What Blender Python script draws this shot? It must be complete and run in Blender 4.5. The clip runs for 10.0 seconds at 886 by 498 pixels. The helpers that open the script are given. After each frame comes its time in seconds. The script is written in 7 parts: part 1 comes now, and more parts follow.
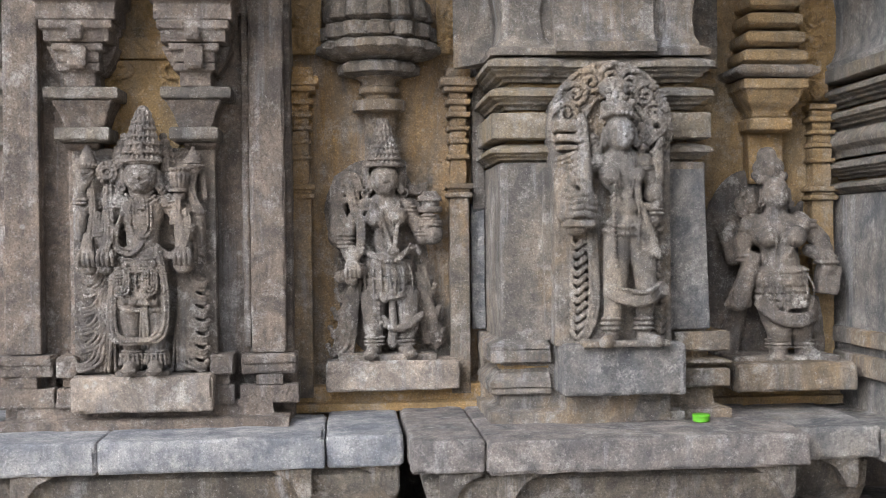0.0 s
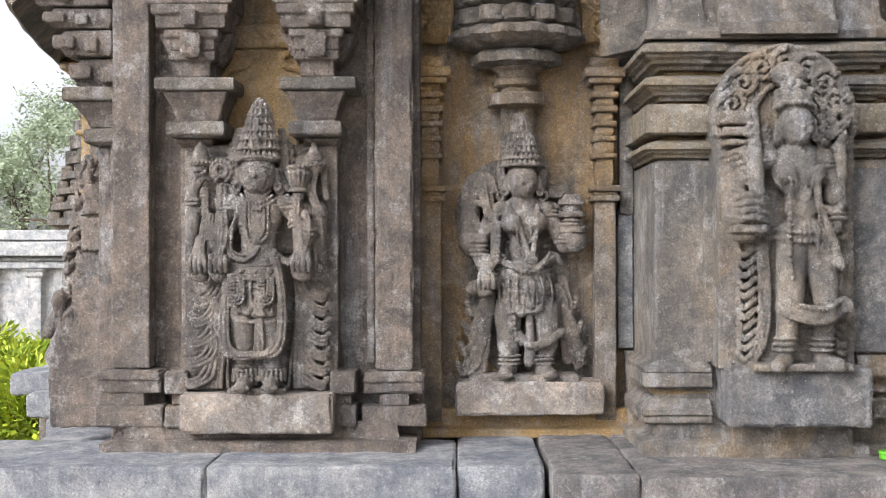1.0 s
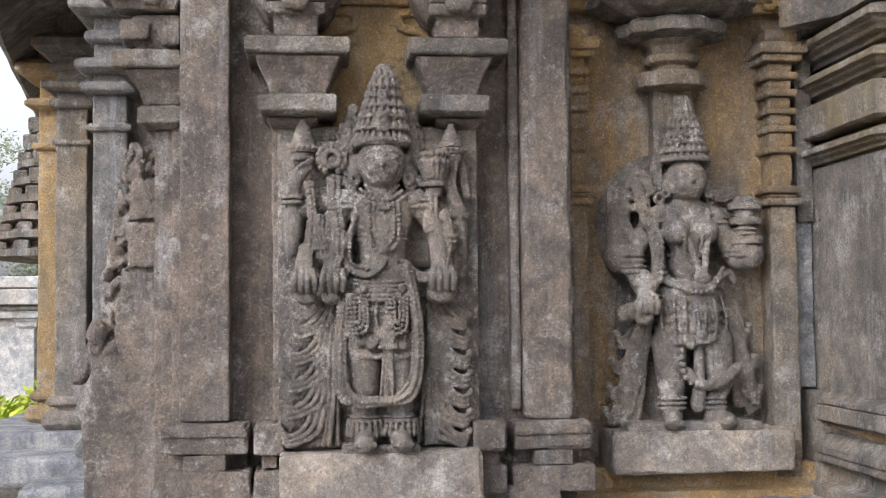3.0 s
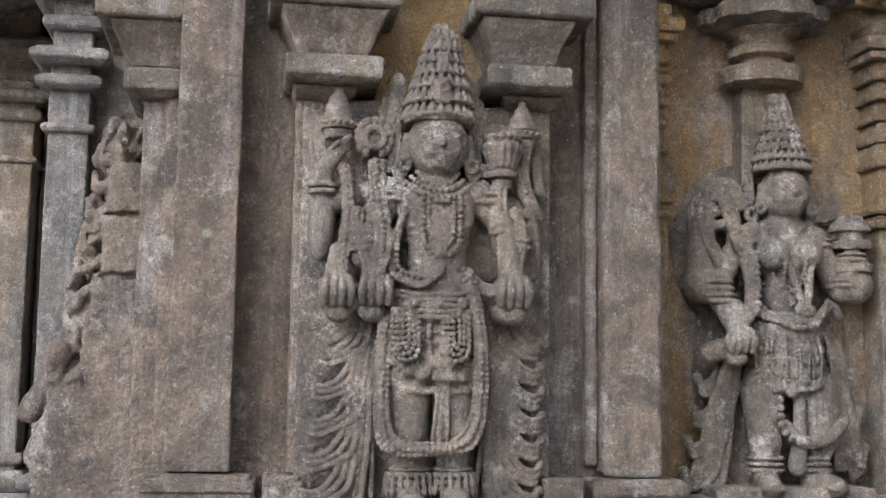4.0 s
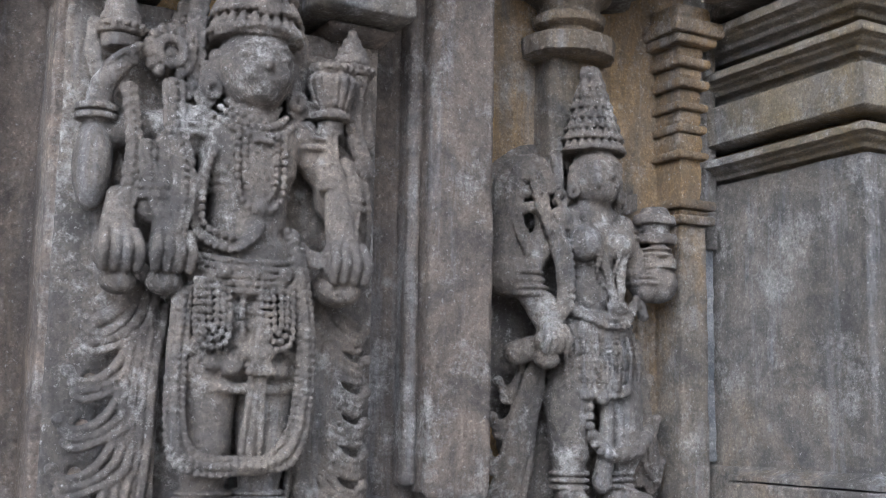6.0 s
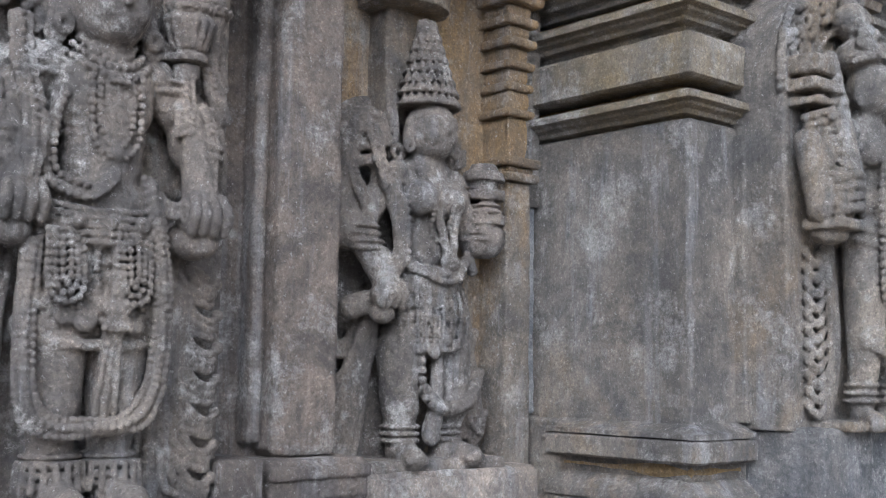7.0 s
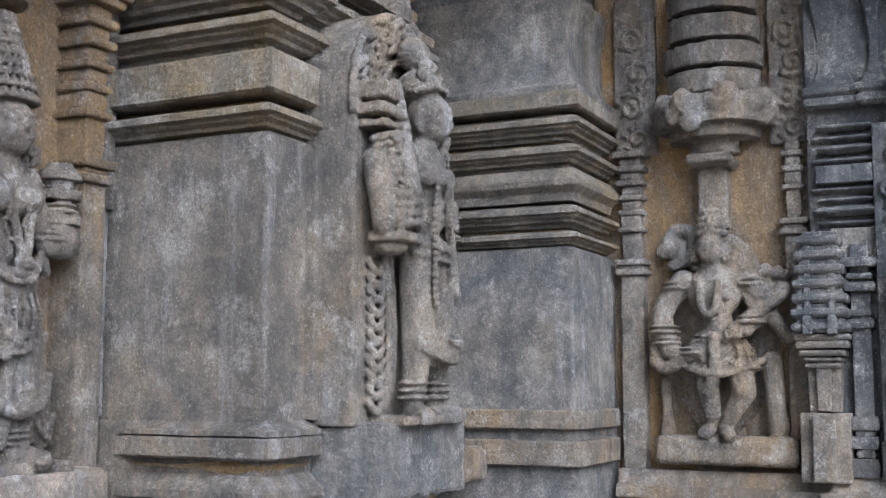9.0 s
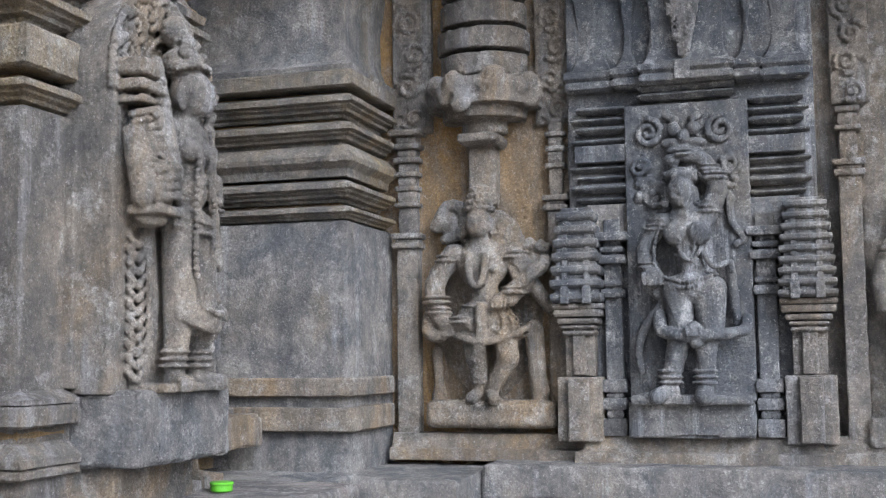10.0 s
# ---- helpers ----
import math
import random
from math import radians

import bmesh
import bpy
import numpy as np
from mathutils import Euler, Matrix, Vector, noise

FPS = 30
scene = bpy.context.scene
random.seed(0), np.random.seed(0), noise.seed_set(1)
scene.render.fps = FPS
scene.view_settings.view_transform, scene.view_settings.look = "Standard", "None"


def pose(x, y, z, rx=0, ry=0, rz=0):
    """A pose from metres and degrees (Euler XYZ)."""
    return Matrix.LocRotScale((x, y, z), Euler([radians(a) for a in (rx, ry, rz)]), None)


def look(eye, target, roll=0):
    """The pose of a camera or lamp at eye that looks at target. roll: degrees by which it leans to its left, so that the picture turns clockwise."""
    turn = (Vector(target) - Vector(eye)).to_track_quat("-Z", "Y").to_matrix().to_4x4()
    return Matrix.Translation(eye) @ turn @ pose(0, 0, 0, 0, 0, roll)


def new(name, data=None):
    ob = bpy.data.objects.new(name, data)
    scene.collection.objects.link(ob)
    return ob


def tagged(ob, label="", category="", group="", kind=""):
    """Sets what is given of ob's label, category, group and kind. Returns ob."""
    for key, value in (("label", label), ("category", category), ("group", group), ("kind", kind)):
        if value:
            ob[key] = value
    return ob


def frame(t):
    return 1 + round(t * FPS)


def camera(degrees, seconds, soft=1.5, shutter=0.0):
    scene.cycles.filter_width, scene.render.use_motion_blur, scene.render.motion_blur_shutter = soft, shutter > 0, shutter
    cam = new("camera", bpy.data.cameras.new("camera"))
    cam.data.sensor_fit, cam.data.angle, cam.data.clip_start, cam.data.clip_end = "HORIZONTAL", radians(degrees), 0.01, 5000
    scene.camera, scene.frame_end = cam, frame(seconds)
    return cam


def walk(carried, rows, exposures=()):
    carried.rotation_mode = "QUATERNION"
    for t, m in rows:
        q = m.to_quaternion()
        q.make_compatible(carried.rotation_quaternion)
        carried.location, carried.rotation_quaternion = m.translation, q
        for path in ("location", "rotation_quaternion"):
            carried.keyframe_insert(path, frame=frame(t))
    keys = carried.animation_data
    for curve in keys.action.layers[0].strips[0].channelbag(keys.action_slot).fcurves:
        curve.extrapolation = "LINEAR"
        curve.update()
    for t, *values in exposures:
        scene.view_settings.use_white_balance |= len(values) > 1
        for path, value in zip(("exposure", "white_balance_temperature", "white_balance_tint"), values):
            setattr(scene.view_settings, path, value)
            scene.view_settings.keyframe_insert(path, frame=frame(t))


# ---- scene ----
cam = camera(41.7, 10.0, soft=1.0)
PATH = [
    (0, (0.192, -0.203, 1.74), (0.357, 1.79, 1.721), -0.7),
    (0.5, (0.165, -0.015, 1.711), (0.162, 1.985, 1.696), -0.8),
    (1, (0.12, 0.258, 1.701), (0.091, 2.257, 1.715), -0.2),
    (1.5, (0.041, 0.435, 1.69), (-0.027, 2.434, 1.722), 0.4),
    (2, (-0.173, 0.643, 1.651), (-0.204, 2.643, 1.692), 0.3),
    (2.5, (-0.529, 0.953, 1.638), (-0.381, 2.946, 1.729), -0.5),
    (3, (-0.69, 1.19, 1.603), (-0.5, 3.178, 1.708), -0.6),
    (3.2, (-0.729, 1.323, 1.586), (-0.542, 3.311, 1.689), -0.3),
    (4.3, (-1.025, 2.062, 1.465), (-0.603, 3.996, 1.752), 0.6),
    (4.5, (-1.114, 2.177, 1.462), (-0.598, 4.086, 1.76), 0.1),
    (5, (-1.301, 2.429, 1.483), (-0.486, 4.227, 1.803), -1.5),
    (5.5, (-1.246, 2.492, 1.47), (-0.3, 4.227, 1.782), -0.8),
    (6, (-1.155, 2.486, 1.45), (-0.195, 4.217, 1.737), 1.0),
    (6.2, (-1.148, 2.487, 1.448), (-0.143, 4.197, 1.708), 1.2),
    (7.3, (-1.325, 2.651, 1.465), (0.075, 4.066, 1.668), 0.7),
    (7.5, (-1.338, 2.668, 1.465), (0.107, 4.035, 1.672), 0.6),
    (8, (-1.371, 2.676, 1.456), (0.207, 3.885, 1.675), 0.5),
    (8.5, (-1.397, 2.653, 1.449), (0.311, 3.668, 1.674), 0.1),
    (9, (-1.419, 2.626, 1.44), (0.368, 3.495, 1.669), 0.1),
    (9.5, (-1.463, 2.587, 1.439), (0.402, 3.277, 1.653), -0.3),
    (10, (-1.491, 2.415, 1.421), (0.411, 3.006, 1.605), -0.6),
]
walk(cam, [(t, look(eye, target, roll)) for t, eye, target, roll in PATH], [(0.0, 1.10, 6150, 12), (1.0, 1.20, 6150, 12), (3.0, 0.98, 6150, 13), (4.5, 1.06, 6100, 13), (6.0, 0.98, 5500, 11), (8.0, 1.02, 5550, 11), (10.0, 1.10, 5650, 11)])
SKY, SUN = 0.15, 1.2

# ---------------------------------------------------------------- light
world = bpy.data.worlds.new("overcast_sky")
scene.world = world
world.use_nodes = True
wn = world.node_tree.nodes
wl = world.node_tree.links
sky = wn.new("ShaderNodeTexSky")
sky.sky_type = "NISHITA"
sky.sun_disc = False
sky.sun_elevation = radians(37)
sky.sun_rotation = radians(223)
sky.air_density, sky.dust_density = 1.0, 4.0
soft_sky = wn.new("ShaderNodeHueSaturation")
soft_sky.inputs["Saturation"].default_value = 0.12
wl.new(sky.outputs[0], soft_sky.inputs["Color"])
wl.new(soft_sky.outputs[0], wn["Background"].inputs["Color"])
wn["Background"].inputs["Strength"].default_value = SKY

sun_data = bpy.data.lights.new("sun", "SUN")
sun_data.energy, sun_data.angle, sun_data.color = SUN, radians(40), (1.0, 0.97, 0.93)
sun = new("sun", sun_data)
sun.matrix_world = look((-12, -9, 14), (0.3, 4.2, 1.5))

# ---------------------------------------------------------------- mesh helpers
def to_mesh(bm, name, material, smooth=False):
    bmesh.ops.recalc_face_normals(bm, faces=bm.faces)
    me = bpy.data.meshes.new(name)
    bm.to_mesh(me)
    bm.free()
    me.materials.append(material)
    if smooth:
        me.polygons.foreach_set("use_smooth", [True] * len(me.polygons))
    return me


def thing(name, at, label, category, group="", kind=""):
    """An Empty at a thing's base that holds its parts."""
    ob = new(name)
    ob.empty_display_size = 0.1
    ob.location = at
    return tagged(ob, label, category, group, kind)


def part(name, bm, material, parent=None, label="", smooth=False):
    me = bm if isinstance(bm, bpy.types.Mesh) else to_mesh(bm, name, material, smooth)
    ob = new(name, me)
    if parent:
        ob.parent = parent
        base = Vector(parent.location)
        if parent.parent:
            base += Vector(parent.parent.location)
        me.transform(Matrix.Translation(-base))
    if label:
        tagged(ob, label)
    return ob


def solo(name, bm, material, label, category, group="", kind="", smooth=False):
    """A thing of one mesh, with its origin at the middle of its foot."""
    me = bm if isinstance(bm, bpy.types.Mesh) else to_mesh(bm, name, material, smooth)
    co = np.empty(len(me.vertices) * 3)
    me.vertices.foreach_get("co", co)
    co = co.reshape(-1, 3)
    lo, hi = co.min(0), co.max(0)
    at = Vector(((lo[0] + hi[0]) / 2, (lo[1] + hi[1]) / 2, lo[2]))
    me.transform(Matrix.Translation(-at))
    ob = new(name, me)
    ob.location = at
    return tagged(ob, label, category, group, kind)


def roughen(bm, amp, freq=9.0, seed=0.0):
    off = Vector((seed, seed * 0.7, -seed))
    bm.normal_update()
    for v in bm.verts:
        p = v.co * freq + off
        n = noise.noise(p) + 0.5 * noise.noise(p * 2.7) + 0.35 * noise.noise(p * 7.1)
        v.co += v.normal * amp * n


def steps_of(lo, hi, r, gap):
    r = min(r, (hi - lo) * 0.3)
    n = max(1, int((hi - lo - 2 * r) / gap))
    return [lo, lo + 0.35 * r] + [lo + r + (hi - lo - 2 * r) * i / n for i in range(n + 1)] + [hi - 0.35 * r, hi]


def block(x0, x1, y0, y1, z0, z1, r=0.008, gap=0.06, amp=0.003, freq=9.0, bm=None, chip=0.0):
    """A dressed stone with worn, rounded edges and an uneven face."""
    own = bm is None
    work = bmesh.new()
    ax = [steps_of(*p, r, gap) for p in ((x0, x1), (y0, y1), (z0, z1))]
    n = [len(a) for a in ax]
    index = {}

    def vert(i, j, k):
        key = (i, j, k)
        if key not in index:
            p = Vector((ax[0][i], ax[1][j], ax[2][k]))
            q = Vector([min(max(p[m], ax[m][2]), ax[m][-3]) for m in range(3)])
            d = p - q
            if d.length > 1e-9:
                rr = min(r, (x1 - x0) * 0.3, (y1 - y0) * 0.3, (z1 - z0) * 0.3)
                big = max(abs(d.x), abs(d.y), abs(d.z))
                p = q + d.normalized() * min(rr, big * 1.2)
                if chip and abs(d.x) + abs(d.y) + abs(d.z) > big * 1.1:
                    c = noise.noise(p * 14.0)
                    if c > 0.12:
                        p -= d.normalized() * chip * (c - 0.12)
            index[key] = work.verts.new(p)
        return index[key]

    for a in range(3):
        b, c = (a + 1) % 3, (a + 2) % 3
        for side in (0, n[a] - 1):
            for j in range(n[b] - 1):
                for k in range(n[c] - 1):
                    q = []
                    for dj, dk in ((0, 0), (1, 0), (1, 1), (0, 1)):
                        t = [0, 0, 0]
                        t[a], t[b], t[c] = side, j + dj, k + dk
                        q.append(vert(*t))
                    work.faces.new(q if side else q[::-1])
    roughen(work, amp, freq, x0 * 3.1 + z0)
    if own:
        return work
    merge(bm, work)
    return bm


def merge(bm, other, m=None):
    me = bpy.data.meshes.new("tmp")
    other.to_mesh(me)
    other.free()
    if m:
        me.transform(m)
    bm.from_mesh(me)
    bpy.data.meshes.remove(me)


def loft(rings, closed_ends=True):
    """A skin over rings of equally many points."""
    bm = bmesh.new()
    rows = [[bm.verts.new(p) for p in ring] for ring in rings]
    n = len(rows[0])
    for a, b in zip(rows, rows[1:]):
        for i in range(n):
            bm.faces.new((a[i], a[(i + 1) % n], b[(i + 1) % n], b[i]))
    if closed_ends:
        bm.faces.new(rows[0][::-1])
        bm.faces.new(rows[-1])
    return bm


def moulding(path, profile, amp=0.002, gap=0.05, back=0.05):
    """A moulded course along a line in plan; it stands out to the right of the way. profile: (out, z) from the foot up."""
    pts = [Vector(p) for p in path]
    dense, norms = [], []
    segs = [(b - a).normalized() for a, b in zip(pts, pts[1:])]
    right = [Vector((d.y, -d.x)) for d in segs]
    for i, p in enumerate(pts):
        if i in (0, len(pts) - 1):
            nrm = right[0] if i == 0 else right[-1]
        else:
            nrm = (right[i - 1] + right[i])
            nrm = nrm / max(nrm.dot(right[i]), 0.2)
        dense.append(p)
        norms.append(nrm)
    d2, n2 = [], []
    for i in range(len(pts) - 1):
        k = max(1, int((pts[i + 1] - pts[i]).length / gap))
        for j in range(k):
            f = j / k
            d2.append(dense[i].lerp(dense[i + 1], f))
            n2.append((norms[i] if j == 0 else right[i]) if f == 0 else None)
            if j:
                # between corners the offset follows the mitres at both ends
                n2[-1] = norms[i].lerp(norms[i + 1], f)
    d2.append(dense[-1])
    n2.append(norms[-1])
    prof = [(-back, profile[0][1])] + list(profile) + [(-back, profile[-1][1])]
    rings = [[(p.x + n.x * o, p.y + n.y * o, z) for o, z in prof] for p, n in zip(d2, n2)]
    bm = loft(rings)
    roughen(bm, amp, 14.0, pts[0].x)
    return bm


def corbel(x0, x1, yb, levels, amp=0.002, bevel=0.004):
    """A rectangular member on a wall that faces the -y way. levels: (z, spread, front y) from the foot up."""
    rings = [[(x0 - e, yb, z), (x0 - e, f, z), (x1 + e, f, z), (x1 + e, yb, z)] for z, e, f in levels]
    bm = loft(rings)
    bmesh.ops.bevel(bm, geom=bm.edges[:], offset=bevel, segments=1, affect="EDGES", clamp_overlap=True)
    bmesh.ops.subdivide_edges(bm, edges=[e for e in bm.edges if e.calc_length() > 0.05], cuts=2, use_grid_fill=True)
    roughen(bm, amp, 16.0, x0)
    return bm


def turned(cx, cy, profile, n=8, turn=0.5, amp=0.002, squash=1.0, lobes=0, lobe=0.0):
    """A turned or faceted member. profile: (radius, z)."""
    rings = []
    for r, z in profile:
        ring = []
        for i in range(n):
            a = 2 * math.pi * (i + turn) / n
            rr = r * (1 + (lobe * abs(math.cos(lobes * a / 2)) if lobes else 0))
            ring.append((cx + rr * math.cos(a), cy + rr * squash * math.sin(a), z))
        rings.append(ring)
    bm = loft(rings)
    roughen(bm, amp, 18.0, cx)
    return bm


WING = Matrix(((0, 1, 0, 0), (-1, 0, 0, 0), (0, 0, 1, 0), (0, 0, 0, 1)))
# in the wing's own plan a runs along the wall to the viewer's right and b goes into the wall


def on_wing(bm):
    """Turns a member drawn for the front wall (x = -world y, y = world x) onto the wing that faces -x."""
    bmesh.ops.transform(bm, matrix=WING, verts=bm.verts)
    return bm


# ---------------------------------------------------------------- carving: solid figures cut from a field
class Carving:
    def __init__(self, lo, hi, h):
        self.lo, self.h = np.array(lo, float), h
        self.n = [int(math.ceil((b - a) / h)) + 1 for a, b in zip(lo, hi)]
        self.f = np.full(self.n, 0.05, np.float32)

    def region(self, lo, hi):
        s, c = [], []
        for m in range(3):
            a = max(0, int((lo[m] - self.lo[m]) / self.h))
            b = min(self.n[m], int((hi[m] - self.lo[m]) / self.h) + 2)
            if b <= a:
                return None, None
            shape = [1, 1, 1]
            shape[m] = b - a
            s.append(slice(a, b))
            c.append((self.lo[m] + self.h * np.arange(a, b, dtype=np.float32)).reshape(shape))
        return tuple(s), c

    def join(self, s, d, k, cut=False):
        k = k * 0.55
        f = self.f[s]
        if cut:
            e = np.maximum(k - np.abs(f + d), 0) / k
            self.f[s] = np.maximum(f, -d) + e * e * k / 4
        else:
            e = np.maximum(k - np.abs(f - d), 0) / k
            self.f[s] = np.minimum(f, d) - e * e * k / 4

    def ball(self, c, r, k=0.008, spin=0.0, cut=False):
        r = (r, r, r) if not isinstance(r, tuple) else r
        big = max(r) + 2 * k + 0.01
        s, g = self.region([v - big for v in c], [v + big for v in c])
        if s is None:
            return
        u, v, w = g[0] - c[0], g[1] - c[1], g[2] - c[2]
        if spin:
            ca, sa = math.cos(radians(spin)), math.sin(radians(spin))
            u, v = ca * u + sa * v, -sa * u + ca * v
        k0 = np.sqrt((u / r[0]) ** 2 + (v / r[1]) ** 2 + (w / r[2]) ** 2)
        k1 = np.sqrt((u / r[0] ** 2) ** 2 + (v / r[1] ** 2) ** 2 + (w / r[2] ** 2) ** 2) + 1e-6
        self.join(s, k0 * (k0 - 1) / k1, k, cut)

    def bar(self, a, b, r0, r1=None, k=0.008, cut=False):
        r1 = r0 if r1 is None else r1
        big = max(r0, r1) + 2 * k + 0.01
        s, g = self.region([min(p, q) - big for p, q in zip(a, b)], [max(p, q) + big for p, q in zip(a, b)])
        if s is None:
            return
        d = [q - p for p, q in zip(a, b)]
        dd = sum(v * v for v in d) + 1e-9
        t = np.clip(((g[0] - a[0]) * d[0] + (g[1] - a[1]) * d[1] + (g[2] - a[2]) * d[2]) / dd, 0, 1)
        dist = np.sqrt((g[0] - a[0] - t * d[0]) ** 2 + (g[1] - a[1] - t * d[1]) ** 2 + (g[2] - a[2] - t * d[2]) ** 2)
        self.join(s, dist - (r0 + (r1 - r0) * t), k, cut)

    def cord(self, pts, r0, r1=None, k=0.005, smooth=3, cut=False):
        r1 = r0 if r1 is None else r1
        p = bend(pts, smooth)
        for i in range(len(p) - 1):
            a, b = i / (len(p) - 1), (i + 1) / (len(p) - 1)
            self.bar(p[i], p[i + 1], r0 + (r1 - r0) * a, r0 + (r1 - r0) * b, k, cut)

    def beads(self, pts, r, gap=2.0, k=0.002):
        p = [Vector(q) for q in bend(pts, 4)]
        left = 0.0
        for a, b in zip(p, p[1:]):
            d = (b - a).length
            while left < d:
                self.ball(tuple(a.lerp(b, left / d)), r, k)
                left += gap * r
            left -= d

    def box(self, c, half, r=0.006, k=0.004, spin=0.0, cut=False):
        big = math.hypot(*half) + 2 * k + 0.01
        s, g = self.region([v - big for v in c], [v + big for v in c])
        if s is None:
            return
        u, v, w = g[0] - c[0], g[1] - c[1], g[2] - c[2]
        if spin:
            ca, sa = math.cos(radians(spin)), math.sin(radians(spin))
            u, v = ca * u + sa * v, -sa * u + ca * v
        q = [np.abs(t) - h + r for t, h in zip((u, v, w), half)]
        out = np.sqrt(np.maximum(q[0], 0) ** 2 + np.maximum(q[1], 0) ** 2 + np.maximum(q[2], 0) ** 2)
        self.join(s, out + np.minimum(np.maximum(np.maximum(q[0], q[1]), q[2]), 0) - r, k, cut)

    def round_slab(self, c, ru, rv, half, k=0.004):
        """A flat slab with a round outline that faces the viewer."""
        s, g = self.region((c[0] - ru - 0.02, c[1] - rv - 0.02, c[2] - half - 0.02), (c[0] + ru + 0.02, c[1] + rv + 0.02, c[2] + half + 0.02))
        if s is None:
            return
        q = np.sqrt(((g[0] - c[0]) / ru) ** 2 + ((g[1] - c[1]) / rv) ** 2)
        self.join(s, np.maximum((q - 1) * min(ru, rv), np.abs(g[2] - c[2]) - half), k)

    def disc(self, c, r, half, squash=1.0, k=0.003, tip=None):
        """A round with an upright axis; r at the foot, tip at the head."""
        tip = r if tip is None else tip
        big = max(r, tip) + 2 * k + 0.01
        s, g = self.region((c[0] - big, c[1] - half - 0.02, c[2] - big), (c[0] + big, c[1] + half + 0.02, c[2] + big))
        if s is None:
            return
        u, v, w = g[0] - c[0], g[1] - c[1], (g[2] - c[2]) / squash
        rad = r + (tip - r) * np.clip((v + half) / (2 * half), 0, 1)
        a, b = np.sqrt(u * u + w * w) - rad, np.abs(v) - half + 0 * u
        self.join(s, np.maximum(a, b) * 0.9, k)

    def ring(self, c, r, thick, k=0.003, tilt=1.0):
        """A ring that faces the viewer."""
        pts = [(c[0] + r * math.cos(a), c[1] + r * tilt * math.sin(a), c[2]) for a in [i * math.pi / 8 for i in range(17)]]
        self.cord(pts, thick, k=k, smooth=1)

    def curl(self, c, r, thick, turns=1.6, start=0.0, way=1, k=0.003):
        pts = []
        n = int(10 * turns)
        for i in range(n + 1):
            t = i / n
            a = radians(start) + way * t * turns * 2 * math.pi
            q = r * (1 - 0.85 * t)
            pts.append((c[0] + q * math.cos(a), c[1] + q * math.sin(a), c[2]))
        self.cord(pts, thick, thick * 0.7, k=k, smooth=1)

    def stud(self, lo, hi, du, dv, amp, slant=0.0, folds=False):
        """Rows of small bosses, or folds, cut over a stretch of the surface."""
        s, g = self.region(lo, hi)
        if s is None:
            return
        u, v = g[0] + slant * g[1], g[1]
        if folds:
            pat = np.abs(np.sin(math.pi * u / du)) + 0.25 * np.sin(2 * math.pi * v / dv) - 0.5
        else:
            pat = np.cos(2 * math.pi * u / du) * np.cos(2 * math.pi * v / dv)
        fade = np.ones(1, np.float32)
        for m in range(2):
            span = (hi[m] - lo[m]) * 0.15
            fade = fade * np.clip(np.minimum(g[m] - lo[m], hi[m] - g[m]) / span, 0, 1)
        self.f[s] -= (amp * pat * fade).astype(np.float32)

    def mesh(self, name, material, m, wear=0.0012, seed=0.0):
        f, h = self.f, self.h
        g = [np.arange(n, dtype=np.float32) * h for n in self.n]
        u, v, w = np.meshgrid(*g, indexing="ij", sparse=True)
        grain = np.sin(61 * u + 23 * v + seed) * np.sin(57 * v - 19 * w + 1.3) * np.cos(67 * w + 31 * u)
        grain = grain + 0.6 * np.sin(171 * u - 60 * v + 2) * np.sin(149 * v + 83 * w + seed) * np.cos(160 * w - 49 * u)
        f = f + wear * grain.astype(np.float32)
        f[0], f[-1], f[:, 0], f[:, -1], f[:, :, 0], f[:, :, -1] = (0.01,) * 6
        inside = f < 0
        corner = sum(inside[a:a + self.n[0] - 1, b:b + self.n[1] - 1, c:c + self.n[2] - 1].astype(np.int8)
                     for a in (0, 1) for b in (0, 1) for c in (0, 1))
        cells = np.argwhere((corner > 0) & (corner < 8))
        number = np.full([n - 1 for n in self.n], -1, np.int64)
        number[tuple(cells.T)] = np.arange(len(cells))
        total, count = np.zeros((len(cells), 3)), np.zeros((len(cells), 1))
        for axis in range(3):
            o1, o2 = [m2 for m2 in range(3) if m2 != axis]
            for a in (0, 1):
                for b in (0, 1):
                    p = cells.copy()
                    p[:, o1] += a
                    p[:, o2] += b
                    q = p.copy()
                    q[:, axis] += 1
                    fp, fq = f[tuple(p.T)], f[tuple(q.T)]
                    hit = (fp < 0) != (fq < 0)
                    t = np.where(hit, fp / np.where(hit, fp - fq, 1), 0)
                    place = p.astype(float)
                    place[:, axis] += t
                    total += np.where(hit[:, None], place, 0)
                    count += hit[:, None]
        verts = self.lo + h * total / np.maximum(count, 1)
        quads = []
        for axis in range(3):
            o1, o2 = (axis + 1) % 3, (axis + 2) % 3
            sl0, sl1 = [slice(None)] * 3, [slice(None)] * 3
            sl0[axis], sl1[axis] = slice(0, -1), slice(1, None)
            change = inside[tuple(sl0)] != inside[tuple(sl1)]
            e = np.argwhere(change)
            e = e[(e[:, o1] > 0) & (e[:, o2] > 0) & (e[:, o1] < self.n[o1] - 1) & (e[:, o2] < self.n[o2] - 1)]
            corners = []
            for a, b in ((1, 1), (0, 1), (0, 0), (1, 0)):
                c = e.copy()
                c[:, o1] -= a
                c[:, o2] -= b
                corners.append(number[tuple(c.T)])
            q = np.stack(corners, 1)
            flip = ~inside[tuple(e.T)]
            q[flip] = q[flip][:, ::-1]
            quads.append(q)
        quads = np.concatenate(quads)
        rot = np.array(m.to_3x3())
        verts = verts @ rot.T + np.array(m.translation)
        me = bpy.data.meshes.new(name)
